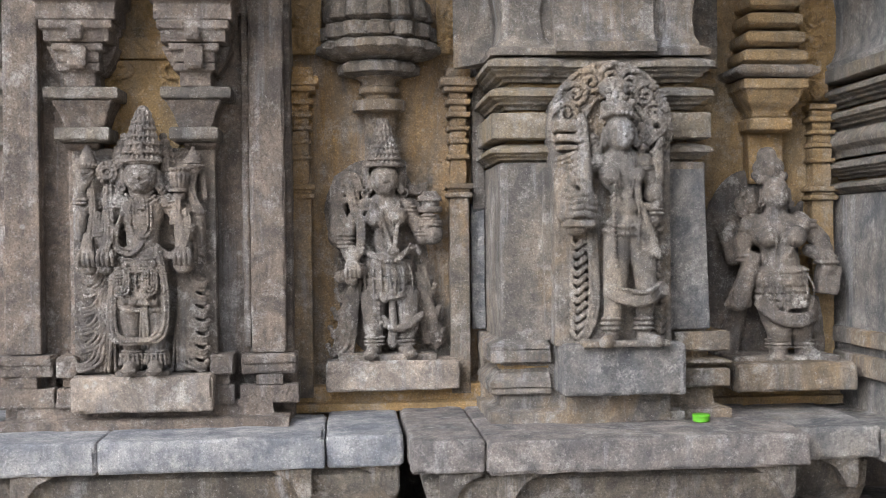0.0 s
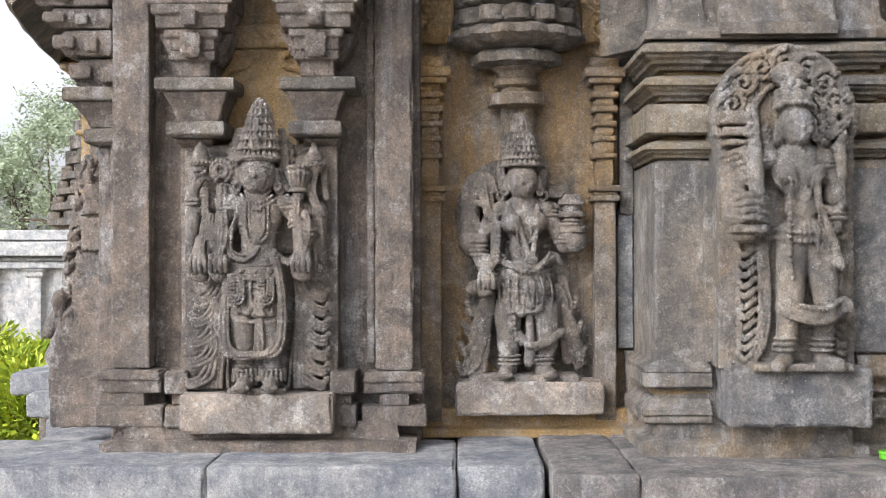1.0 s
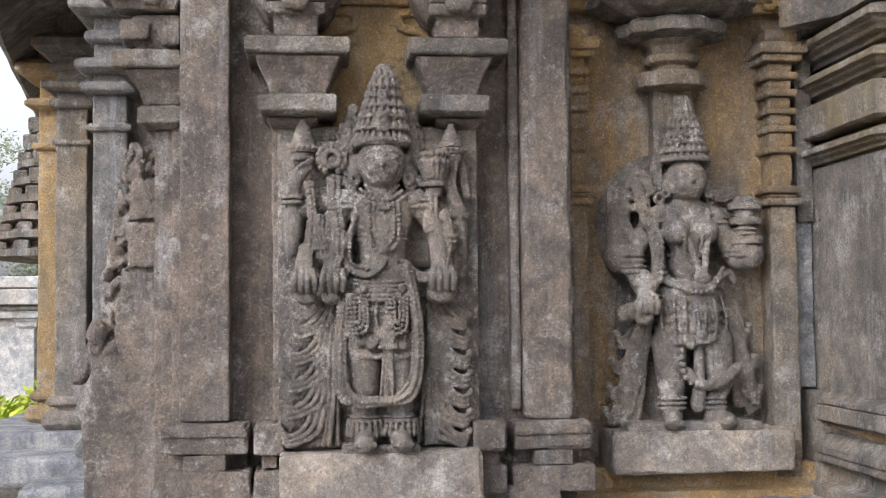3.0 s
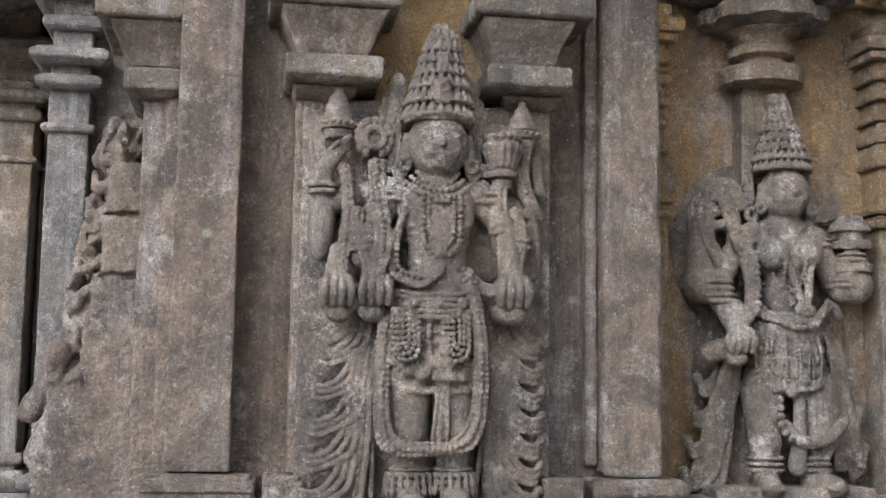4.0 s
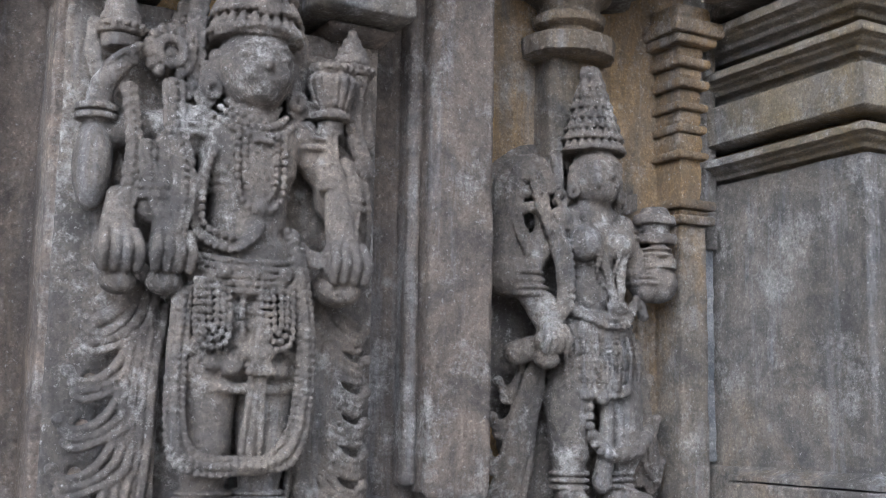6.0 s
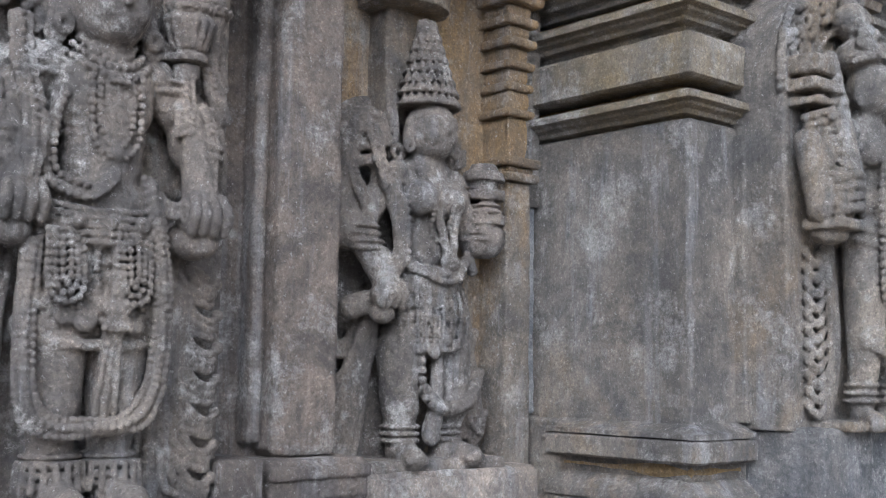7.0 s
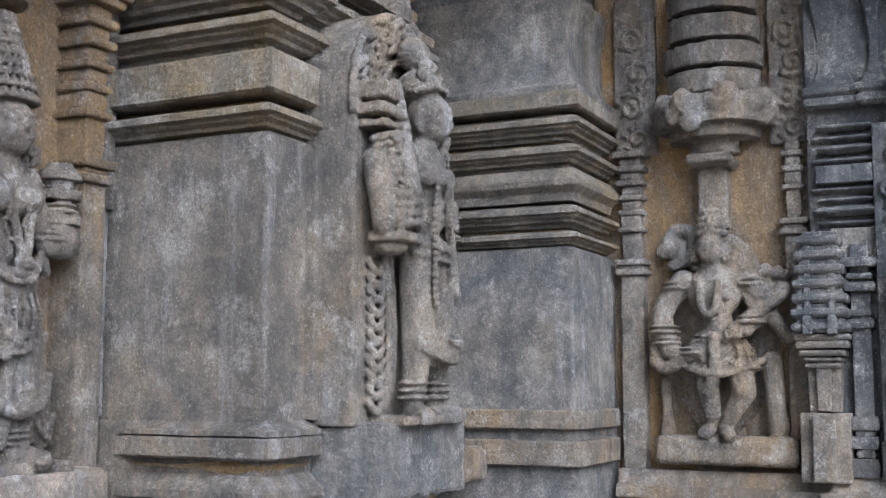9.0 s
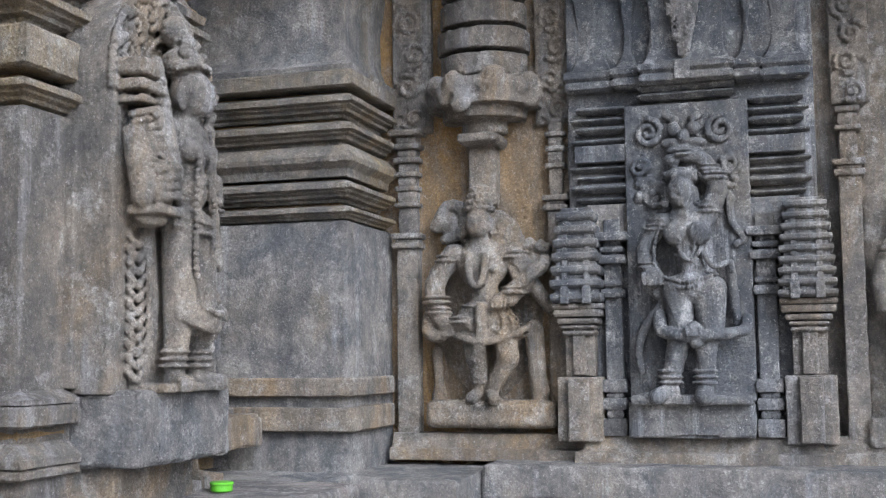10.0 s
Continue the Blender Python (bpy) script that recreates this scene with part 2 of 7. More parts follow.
        me.vertices.add(len(verts))
        me.vertices.foreach_set("co", verts.ravel())
        me.loops.add(quads.size)
        me.loops.foreach_set("vertex_index", quads.ravel().astype(np.int32))
        me.polygons.add(len(quads))
        me.polygons.foreach_set("loop_start", np.arange(0, quads.size, 4, dtype=np.int32))
        me.polygons.foreach_set("use_smooth", np.ones(len(quads), bool))
        me.update(calc_edges=True)
        me.validate()
        me.materials.append(material)
        return me


def bend(pts, k=3):
    """More points on a smooth line through the points given."""
    if len(pts) < 3 or k < 2:
        return [tuple(p) for p in pts]
    p = [Vector(q) for q in pts]
    p = [p[0] * 2 - p[1]] + p + [p[-1] * 2 - p[-2]]
    out = []
    for i in range(1, len(p) - 2):
        for j in range(k):
            t = j / k
            out.append(tuple(0.5 * ((2 * p[i]) + (p[i + 1] - p[i - 1]) * t + (2 * p[i - 1] - 5 * p[i] + 4 * p[i + 1] - p[i + 2]) * t * t
                                    + (3 * p[i] - p[i - 1] - 3 * p[i + 1] + p[i + 2]) * t ** 3)))
    out.append(tuple(p[-2]))
    return out


def front(x, y, z):
    """Where a carving stands on the front wall: u to +x, v up, w out to -y."""
    return Matrix(((1, 0, 0, x), (0, 0, -1, y), (0, 1, 0, z), (0, 0, 0, 1)))


def side(x, y, z):
    """On the wing: u to -y, v up, w out to -x."""
    return Matrix(((0, 0, -1, x), (-1, 0, 0, y), (0, 1, 0, z), (0, 0, 0, 1)))


# ---------------------------------------------------------------- materials
def mix(nt, fac, a, b, kind="MIX"):
    n = nt.nodes.new("ShaderNodeMix")
    n.data_type, n.blend_type = "RGBA", kind
    for sock, val in ((n.inputs[0], fac), (n.inputs[6], a), (n.inputs[7], b)):
        if isinstance(val, bpy.types.NodeSocket):
            nt.links.new(val, sock)
        elif isinstance(val, tuple):
            sock.default_value = (*val, 1)
        else:
            sock.default_value = val
    return n.outputs[2]


def ramp(nt, src, lo, hi, a=0.0, b=1.0):
    n = nt.nodes.new("ShaderNodeMapRange")
    n.inputs["From Min"].default_value, n.inputs["From Max"].default_value = lo, hi
    n.inputs["To Min"].default_value, n.inputs["To Max"].default_value = a, b
    nt.links.new(src, n.inputs["Value"])
    return n.outputs[0]


def noisy(nt, pos, scale, detail=4.0, rough=0.6, stretch=None, shift=0.0, warp=0.0):
    src = pos
    if stretch or shift:
        m = nt.nodes.new("ShaderNodeMapping")
        m.inputs["Scale"].default_value = stretch or (1, 1, 1)
        m.inputs["Location"].default_value = (shift, shift * 0.6, -shift)
        nt.links.new(pos, m.inputs["Vector"])
        src = m.outputs[0]
    n = nt.nodes.new("ShaderNodeTexNoise")
    n.inputs["Scale"].default_value, n.inputs["Detail"].default_value = scale, detail
    n.inputs["Roughness"].default_value, n.inputs["Distortion"].default_value = rough, warp
    nt.links.new(src, n.inputs["Vector"])
    return n.outputs[0]


def stone(name, base, alt, stain=(0.3, 0.19, 0.08), stain_amount=0.3, dark=0.35, pale=0.25, rough=0.88, relief=1.0, shift=0.0, streak=0.3):
    mat = bpy.data.materials.new(name)
    mat.use_nodes = True
    nt = mat.node_tree
    bsdf = nt.nodes["Principled BSDF"]
    pos = nt.nodes.new("ShaderNodeNewGeometry").outputs["Position"]
    large = noisy(nt, pos, 2.2, 6, 0.62, shift=shift + 1, warp=0.4)
    patch = noisy(nt, pos, 8, 6, 0.7, shift=shift + 2, warp=0.5)
    fine = noisy(nt, pos, 30, 7, 0.75, shift=shift)
    grain = noisy(nt, pos, 190, 3, 0.7)
    col = mix(nt, ramp(nt, large, 0.36, 0.62), base, alt)
    col = mix(nt, ramp(nt, patch, 0.38, 0.62, 0.0, 0.9), mix(nt, 1.0, col, (0.60, 0.62, 0.66), "MULTIPLY"), mix(nt, 1.0, col, (1.45, 1.40, 1.33), "MULTIPLY"))
    # warm seepage
    seep = noisy(nt, pos, 1.7, 6, 0.68, stretch=(1, 1, 0.45), shift=shift + 7, warp=0.8)
    col = mix(nt, ramp(nt, seep, 0.62 - 0.35 * stain_amount, 0.80 - 0.35 * stain_amount, 0, min(1, 0.35 + stain_amount)), col, stain)
    # dark weather film, running down
    film = noisy(nt, pos, 2.6, 8, 0.74, stretch=(1.7, 1.7, 0.4), shift=shift + 3, warp=0.4)
    col = mix(nt, ramp(nt, film, 0.43, 0.62, 0, min(0.9, dark * 1.5)), col, tuple(c * f for c, f in zip(base, (0.36, 0.39, 0.44))))
    # pale scuffs, drips and lichen
    scuff = noisy(nt, pos, 7, 9, 0.82, shift=shift + 5)
    col = mix(nt, ramp(nt, scuff, 0.53, 0.64, 0, min(0.9, pale * 1.6)), col, (0.54, 0.52, 0.49))
    run = noisy(nt, pos, 12, 6, 0.7, stretch=(1, 1, 0.08), shift=shift + 9)
    broken = mix(nt, 1.0, ramp(nt, run, 0.53, 0.66, 0, 1), ramp(nt, large, 0.42, 0.58, 0.15, 1), "MULTIPLY")
    runs = nt.nodes.new("ShaderNodeRGBToBW")
    nt.links.new(broken, runs.inputs[0])
    col = mix(nt, ramp(nt, runs.outputs[0], 0, 1, 0, streak * 1.6), col, (0.43, 0.44, 0.46))
    # thin old scratches, slanting both ways, where the face is scuffed
    for slant, seed in ((0.65, 2.0), (-0.9, 6.0)):
        turned_pos = nt.nodes.new("ShaderNodeVectorRotate")
        turned_pos.rotation_type = "EULER_XYZ"
        turned_pos.inputs["Rotation"].default_value = (slant, slant * 0.8, 0)
        nt.links.new(pos, turned_pos.inputs["Vector"])
        mark = noisy(nt, turned_pos.outputs[0], 4.5, 3, 0.6, stretch=(26, 26, 1.0), shift=shift + seed, warp=0.3)
        where = mix(nt, 1.0, ramp(nt, mark, 0.67, 0.72, 0, 1), ramp(nt, scuff, 0.48, 0.60, 0.0, 1), "MULTIPLY")
        lines = nt.nodes.new("ShaderNodeRGBToBW")
        nt.links.new(where, lines.inputs[0])
        col = mix(nt, ramp(nt, lines.outputs[0], 0, 1, 0, 0.5), col, (0.50, 0.49, 0.47))
    spots = nt.nodes.new("ShaderNodeTexVoronoi")
    spots.inputs["Scale"].default_value = 17
    nt.links.new(pos, spots.inputs["Vector"])
    lichen = mix(nt, 1.0, ramp(nt, spots.outputs["Distance"], 0.10, 0.22, 1, 0), ramp(nt, patch, 0.5, 0.62), "MULTIPLY")
    lich = nt.nodes.new("ShaderNodeRGBToBW")
    nt.links.new(lichen, lich.inputs[0])
    col = mix(nt, ramp(nt, lich.outputs[0], 0, 1, 0, min(0.8, pale * 1.3)), col, (0.50, 0.50, 0.47))
    col = mix(nt, ramp(nt, fine, 0.32, 0.68, 0.0, 0.85), mix(nt, 1.0, col, (0.80, 0.80, 0.81), "MULTIPLY"), mix(nt, 1.0, col, (1.36, 1.34, 1.32), "MULTIPLY"))
    speck = noisy(nt, pos, 125, 5, 0.8, shift=shift + 6)
    col = mix(nt, ramp(nt, speck, 0.35, 0.45, 0.45, 0.0), col, tuple(c * 0.38 for c in base))
    col = mix(nt, ramp(nt, speck, 0.55, 0.66, 0.0, 0.7), col, mix(nt, 1.0, col, (2.0, 1.95, 1.9), "MULTIPLY"))
    col = mix(nt, ramp(nt, grain, 0.36, 0.47, 0.4, 0.0), col, tuple(c * 0.38 for c in base))
    # open pits, with pale crystals between them
    hole = noisy(nt, pos, 58, 6, 0.72, shift=shift + 12)
    col = mix(nt, ramp(nt, hole, 0.30, 0.38, 0.55, 0.0), col, tuple(c * 0.38 for c in base))
    crystal = noisy(nt, pos, 95, 4, 0.75, shift=shift + 15)
    col = mix(nt, ramp(nt, crystal, 0.62, 0.68, 0.0, 0.5), col, (0.60, 0.58, 0.55))
    nt.links.new(col, bsdf.inputs["Base Color"])
    nt.links.new(ramp(nt, fine, 0.3, 0.7, rough - 0.1, rough + 0.08), bsdf.inputs["Roughness"])
    bsdf.inputs["Specular IOR Level"].default_value = 0.3
    pits = nt.nodes.new("ShaderNodeTexVoronoi")
    pits.inputs["Scale"].default_value = 75
    pits.inputs["Randomness"].default_value = 1
    nt.links.new(pos, pits.inputs["Vector"])
    b1, b2, b3 = (nt.nodes.new("ShaderNodeBump") for _ in range(3))
    for b, src, strength, dist in ((b1, hole, 0.9, 0.016), (b2, speck, 1.0, 0.011), (b3, pits.outputs["Distance"], 0.5, 0.005)):
        b.inputs["Strength"].default_value = min(1, strength * relief)
        b.inputs["Distance"].default_value = dist
        nt.links.new(src, b.inputs["Height"])
    nt.links.new(b1.outputs[0], b2.inputs["Normal"])
    nt.links.new(b2.outputs[0], b3.inputs["Normal"])
    nt.links.new(b3.outputs[0], bsdf.inputs["Normal"])
    return mat


def plain(name, colour, rough=0.6, vary=0.25, scale=12.0, spec=0.4):
    mat = bpy.data.materials.new(name)
    mat.use_nodes = True
    nt = mat.node_tree
    bsdf = nt.nodes["Principled BSDF"]
    pos = nt.nodes.new("ShaderNodeNewGeometry").outputs["Position"]
    n = noisy(nt, pos, scale, 5, 0.7)
    col = mix(nt, ramp(nt, n, 0.3, 0.7), tuple(c * (1 - vary) for c in colour), tuple(min(1, c * (1 + vary)) for c in colour))
    nt.links.new(col, bsdf.inputs["Base Color"])
    bsdf.inputs["Roughness"].default_value = rough
    bsdf.inputs["Specular IOR Level"].default_value = spec
    b = nt.nodes.new("ShaderNodeBump")
    b.inputs["Strength"].default_value, b.inputs["Distance"].default_value = 0.3, 0.01
    nt.links.new(n, b.inputs["Height"])
    nt.links.new(b.outputs[0], bsdf.inputs["Normal"])
    return mat


def leafy(name, a, b):
    mat = bpy.data.materials.new(name)
    mat.use_nodes = True
    nt = mat.node_tree
    bsdf = nt.nodes["Principled BSDF"]
    rnd = nt.nodes.new("ShaderNodeNewGeometry").outputs["Random Per Island"]
    nt.links.new(mix(nt, rnd, a, b), bsdf.inputs["Base Color"])
    bsdf.inputs["Roughness"].default_value = 0.6
    bsdf.inputs["Transmission Weight"].default_value = 0.0
    return mat


BROWN = stone("brown_grey_stone", (0.236, 0.192, 0.158), (0.190, 0.162, 0.139), stain=(0.27, 0.19, 0.11), stain_amount=0.12, dark=0.5, pale=0.34, relief=1.15, streak=0.25)
FIGURE = stone("carved_stone", (0.222, 0.190, 0.163), (0.192, 0.170, 0.147), stain=(0.27, 0.20, 0.12), stain_amount=0.12, dark=0.5, pale=0.45, relief=0.9, shift=3, streak=0.2)
OCHRE = stone("ochre_stained_stone", (0.33, 0.255, 0.155), (0.28, 0.225, 0.15), stain=(0.42, 0.275, 0.12), stain_amount=0.7, dark=0.3, pale=0.22, shift=5, streak=0.12)
NICHE = stone("niche_stone", (0.241, 0.200, 0.153), (0.196, 0.173, 0.148), stain=(0.42, 0.26, 0.10), stain_amount=0.58, dark=0.3, pale=0.22, shift=51, streak=0.2)
MIXED = stone("seeping_stone", (0.247, 0.216, 0.180), (0.201, 0.186, 0.170), stain=(0.37, 0.25, 0.12), stain_amount=0.36, dark=0.45, pale=0.32, shift=11)
BANDS = stone("stained_course_stone", (0.235, 0.210, 0.175), (0.205, 0.195, 0.185), stain=(0.30, 0.225, 0.115), stain_amount=0.44, dark=0.3, pale=0.3, shift=71, streak=0.12)
BLUE = stone("blue_grey_stone", (0.213, 0.213, 0.213), (0.236, 0.216, 0.193), stain=(0.29, 0.22, 0.12), stain_amount=0.22, dark=0.4, pale=0.3, shift=8)
SLATE = stone("dark_blue_stone", (0.099, 0.107, 0.118), (0.142, 0.138, 0.133), stain=(0.24, 0.19, 0.12), stain_amount=0.16, dark=0.4, pale=0.3, relief=0.7, shift=61)
LEDGE = stone("ledge_stone", (0.31, 0.325, 0.35), (0.35, 0.35, 0.355), stain_amount=0.08, dark=0.4, pale=0.35, shift=14)
PALE = stone("pale_block_stone", (0.337, 0.289, 0.245), (0.377, 0.325, 0.279), stain_amount=0.1, dark=0.35, pale=0.55, shift=17)
LEDGE_WARM = stone("warm_ledge_stone", (0.225, 0.205, 0.195), (0.26, 0.24, 0.225), stain_amount=0.1, dark=0.35, pale=0.35, shift=19)
# darker stone with shade put into its base colour
SHADED = stone("shaded_stone", (0.172, 0.151, 0.129), (0.207, 0.184, 0.153), stain_amount=0.2, dark=0.5, pale=0.25, shift=21)
FAR = stone("compound_wall_stone", (0.50, 0.49, 0.47), (0.42, 0.43, 0.43), stain_amount=0.1, dark=0.3, pale=0.4, shift=31)
EARTH = plain("dry_earth", (0.34, 0.30, 0.25), 0.95, 0.3, 3.0, 0.1)
GREEN = plain("green_plastic", (0.10, 0.34, 0.02), 0.35, 0.08, 30.0)
LEAF = leafy("tree_leaf", (0.20, 0.25, 0.15), (0.34, 0.39, 0.25))
SHRUB = leafy("shrub_leaf", (0.20, 0.30, 0.02), (0.42, 0.46, 0.03))
BARK = plain("bark", (0.12, 0.09, 0.07), 0.9, 0.3, 20.0, 0.1)
PLASTER = stone("lime_plaster", (0.30, 0.31, 0.325), (0.24, 0.24, 0.235), stain_amount=0.15, dark=0.25, pale=0.5, shift=41)

# ---------------------------------------------------------------- ground and walls
def sheet(x0, x1, y0, y1, z, gap, amp):
    bm = bmesh.new()
    nx, ny = int((x1 - x0) / gap), int((y1 - y0) / gap)
    rows = [[bm.verts.new((x0 + gap * i, y0 + gap * j, z + amp * noise.noise((i * 0.31, j * 0.31, 0)))) for i in range(nx + 1)] for j in range(ny + 1)]
    for j in range(ny):
        for i in range(nx):
            bm.faces.new((rows[j][i], rows[j][i + 1], rows[j + 1][i + 1], rows[j + 1][i]))
    return bm


part("ground", sheet(-400, 400, -400, 400, 0.0, 20, 0.0), EARTH)
tagged(bpy.data.objects["ground"], "dry brown earth round the temple", "ground", kind="structure")


def wall(name, bounds, material, label, **kw):
    ob = part(name, block(*bounds, **kw), material)
    return tagged(ob, label, "wall", kind="structure")


TOP = 3.40
wall("wall_south", (-1.12, -0.02, 4.37, 5.2, 0.95, TOP), BROWN, "grey brown stone wall behind the standing deity", amp=0.004, gap=0.08)
wall("wall_niche", (-0.05, 0.80, 4.64, 5.2, 0.95, TOP), NICHE, "ochre stained stone back of a wall niche", amp=0.006, gap=0.06)
wall("wall_bay", (0.768, 1.56, 4.135, 5.2, 0.95, 2.02), MIXED, "projecting stone bay with weathered faces", amp=0.003, gap=0.06, r=0.01)
wall("wall_bay_upper", (0.855, 1.47, 4.225, 5.2, 2.0, TOP), MIXED, "upper part of the projecting stone bay", amp=0.003, gap=0.06)
wall("wall_corner_niche", (1.50, 2.75, 4.62, 5.2, 0.95, TOP), OCHRE, "ochre stained stone wall of the inner corner", amp=0.006, gap=0.06)
wall("wall_wing_pier", (2.262, 2.95, 3.93, 4.70, 0.95, 1.90), BLUE, "blue grey stone pier of the side wing", amp=0.003, gap=0.06, r=0.012)
wall("wall_wing_pier_upper", (2.34, 2.95, 4.01, 4.70, 1.88, TOP), BLUE, "upper part of the wing's stone pier", amp=0.004, gap=0.06)
wall("wall_wing_niche", (2.72, 3.3, 3.15, 4.0, 0.95, TOP), NICHE, "weathered stone back of the musician's niche", amp=0.007, gap=0.06)
wall("wall_wing_bay", (2.645, 3.3, 2.36, 3.22, 0.95, TOP), SLATE, "blue grey stone bay of the wing", amp=0.003, gap=0.06)
wall("wall_wing_far", (2.74, 3.3, 0.4, 2.40, 0.95, TOP), MIXED, "stone wing wall stained ochre", amp=0.006, gap=0.08)
wall("wall_core", (-1.05, 3.3, 5.0, 9.5, 0.0, TOP), BROWN, "plain stone core of the temple", gap=0.4)

# the thin pale strip of plaster in the corner of the niche
solo("plaster_strip", block(0.708, 0.764, 4.60, 4.66, 1.36, 1.88, 0.004, 0.03, 0.004, 20), PLASTER, "strip of pale lime plaster in the wall corner", "plaster", kind="structure")
solo("corner_shaft", block(0.715, 0.766, 4.585, 4.66, 1.86, TOP, 0.004, 0.05, 0.003, 20), MIXED, "narrow grey stone shaft in the corner", "shaft", kind="structure")

# the eave over the walls, its underside shade put in the stone colour
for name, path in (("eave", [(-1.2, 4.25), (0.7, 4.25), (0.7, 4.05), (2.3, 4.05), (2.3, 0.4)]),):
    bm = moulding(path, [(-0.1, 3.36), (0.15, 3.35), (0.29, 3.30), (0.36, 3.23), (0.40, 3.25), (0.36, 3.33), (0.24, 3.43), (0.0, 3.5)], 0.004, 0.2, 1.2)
    tagged(part(name, bm, SHADED), "curved stone eave along the wall top, shade put in its colour", "eave", kind="structure")
roof = part("roof", block(-1.3, 3.3, 4.2, 9.5, 3.42, 3.6, gap=0.5), SHADED)
tagged(roof, "flat stone roof", "roof", kind="structure")

# ---------------------------------------------------------------- ledge stones
def ledge(x0, x1, y0, y1, label="blue grey stone slab of the projecting ledge", z1=1.045, thick=0.115, mat=None):
    return solo("ledge_slab", block(x0, x1, y0, y1, z1 - thick, z1, 0.012, 0.035, 0.005, 11, chip=0.03), mat or LEDGE, label, "slab", "ledge slabs")


ledge(-1.62, -0.685, 3.905, 4.45)
ledge(-0.68, 0.105, 3.905, 4.45)
ledge(0.11, 0.385, 3.925, 4.75, "chipped blue grey ledge slab beside a step", 1.043)
ledge(0.40, 0.655, 3.735, 4.75, "brownish ledge slab with a chipped corner", 1.05, mat=LEDGE_WARM)
ledge(0.66, 1.79, 3.695, 4.75, "long brownish ledge slab under the projecting bay", 1.05, mat=LEDGE_WARM)
ledge(1.795, 2.10, 3.83, 4.75, "short blue stone ledge slab in the corner", 1.045, mat=BLUE)
ledge(2.105, 2.72, 3.50, 4.75, "blue grey ledge slab before the wing pier", 1.025, mat=BLUE)
ledge(2.40, 2.9, 2.0, 3.495, "blue grey ledge slab under the wing, spotted with lichen", 1.05, mat=BLUE)
ledge(2.42, 2.9, 0.6, 1.995, "blue grey ledge slab under the wing", 1.05, mat=BLUE)

# lower cornice with drooping ends; shade below the ledge is in its colour
def droop(x, y, side_way=1, scale=1.0):
    """The hanging end of a cornice arch: a tapering fang with curved flanks."""
    bm = bmesh.new()
    prof = [(0.0, 0.0), (0.16, 0.0), (0.13, -0.02), (0.085, -0.035), (0.06, -0.07), (0.045, -0.115), (0.015, -0.12), (0.0, -0.10)]
    a = [bm.verts.new((x + side_way * u * scale, y, 0.935 + v * scale)) for u, v in prof]
    b = [bm.verts.new((x + side_way * u * scale, y + 0.09, 0.935 + v * scale)) for u, v in prof]
    n = len(prof)
    for i in range(n):
        bm.faces.new((a[i], a[(i + 1) % n], b[(i + 1) % n], b[i]))
    bm.faces.new(a)
    bm.faces.new(b)
    bmesh.ops.bevel(bm, geom=bm.edges[:], offset=0.004, segments=1, affect="EDGES")
    return bm


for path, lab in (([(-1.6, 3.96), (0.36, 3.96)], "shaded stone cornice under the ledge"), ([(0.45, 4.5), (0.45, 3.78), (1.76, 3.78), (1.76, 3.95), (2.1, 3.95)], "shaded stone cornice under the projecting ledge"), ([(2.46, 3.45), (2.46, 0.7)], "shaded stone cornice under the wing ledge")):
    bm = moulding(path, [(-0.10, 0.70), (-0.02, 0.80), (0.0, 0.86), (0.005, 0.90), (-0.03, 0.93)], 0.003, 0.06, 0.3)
    solo("cornice", bm, SHADED, lab, "cornice", "cornices")
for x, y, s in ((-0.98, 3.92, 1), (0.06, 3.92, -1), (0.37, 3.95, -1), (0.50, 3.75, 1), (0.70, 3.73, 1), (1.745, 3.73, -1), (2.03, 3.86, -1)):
    solo("cornice_drop", droop(x, y, s), SHADED, "hanging arch end of the stone cornice", "carving", "cornice drops")
# plinth courses: the ledge's shade is in the stone colour
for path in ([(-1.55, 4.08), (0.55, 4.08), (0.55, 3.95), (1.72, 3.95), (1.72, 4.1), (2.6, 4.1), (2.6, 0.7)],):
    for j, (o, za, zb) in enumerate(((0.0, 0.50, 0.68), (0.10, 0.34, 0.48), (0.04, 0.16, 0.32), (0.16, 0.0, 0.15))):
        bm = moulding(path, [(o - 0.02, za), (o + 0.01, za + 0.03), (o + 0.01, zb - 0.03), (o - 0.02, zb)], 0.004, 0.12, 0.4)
        solo("plinth_course", bm, SHADED, "stone course low on the temple plinth, shade put in its colour", "plinth", "plinth courses")
for x in (1.36, 1.62, 1.86, -0.3, -0.75, 0.2):
    y = 3.84 if x > 0.5 else 4.0
    solo("frieze_boss", block(x - 0.12, x + 0.12, y, y + 0.2, 0.60, 0.76, 0.05, 0.03, 0.012, 13), BROWN, "worn rounded frieze block under the cornice", "stone", "frieze bosses")

# foot courses on the ledge
def course(path, profile, mat, label, name="foot_course"):
    return solo(name, moulding(path, profile, 0.003, 0.06, 0.25), mat, label, "course", "foot courses")


course([(-1.10, 4.6), (-1.10, 4.175), (-0.03, 4.175), (-0.03, 4.6)], [(0.0, 1.04), (0.0, 1.075), (-0.02, 1.08), (-0.06, 1.085), (-0.07, 1.14)], BROWN, "low stone foot course under the deity's wall")
course([(-0.03, 4.52), (0.75, 4.52)], [(0.0, 1.04), (0.0, 1.07), (-0.03, 1.08), (-0.03, 1.14)], OCHRE, "low ochre stone course under the niche")
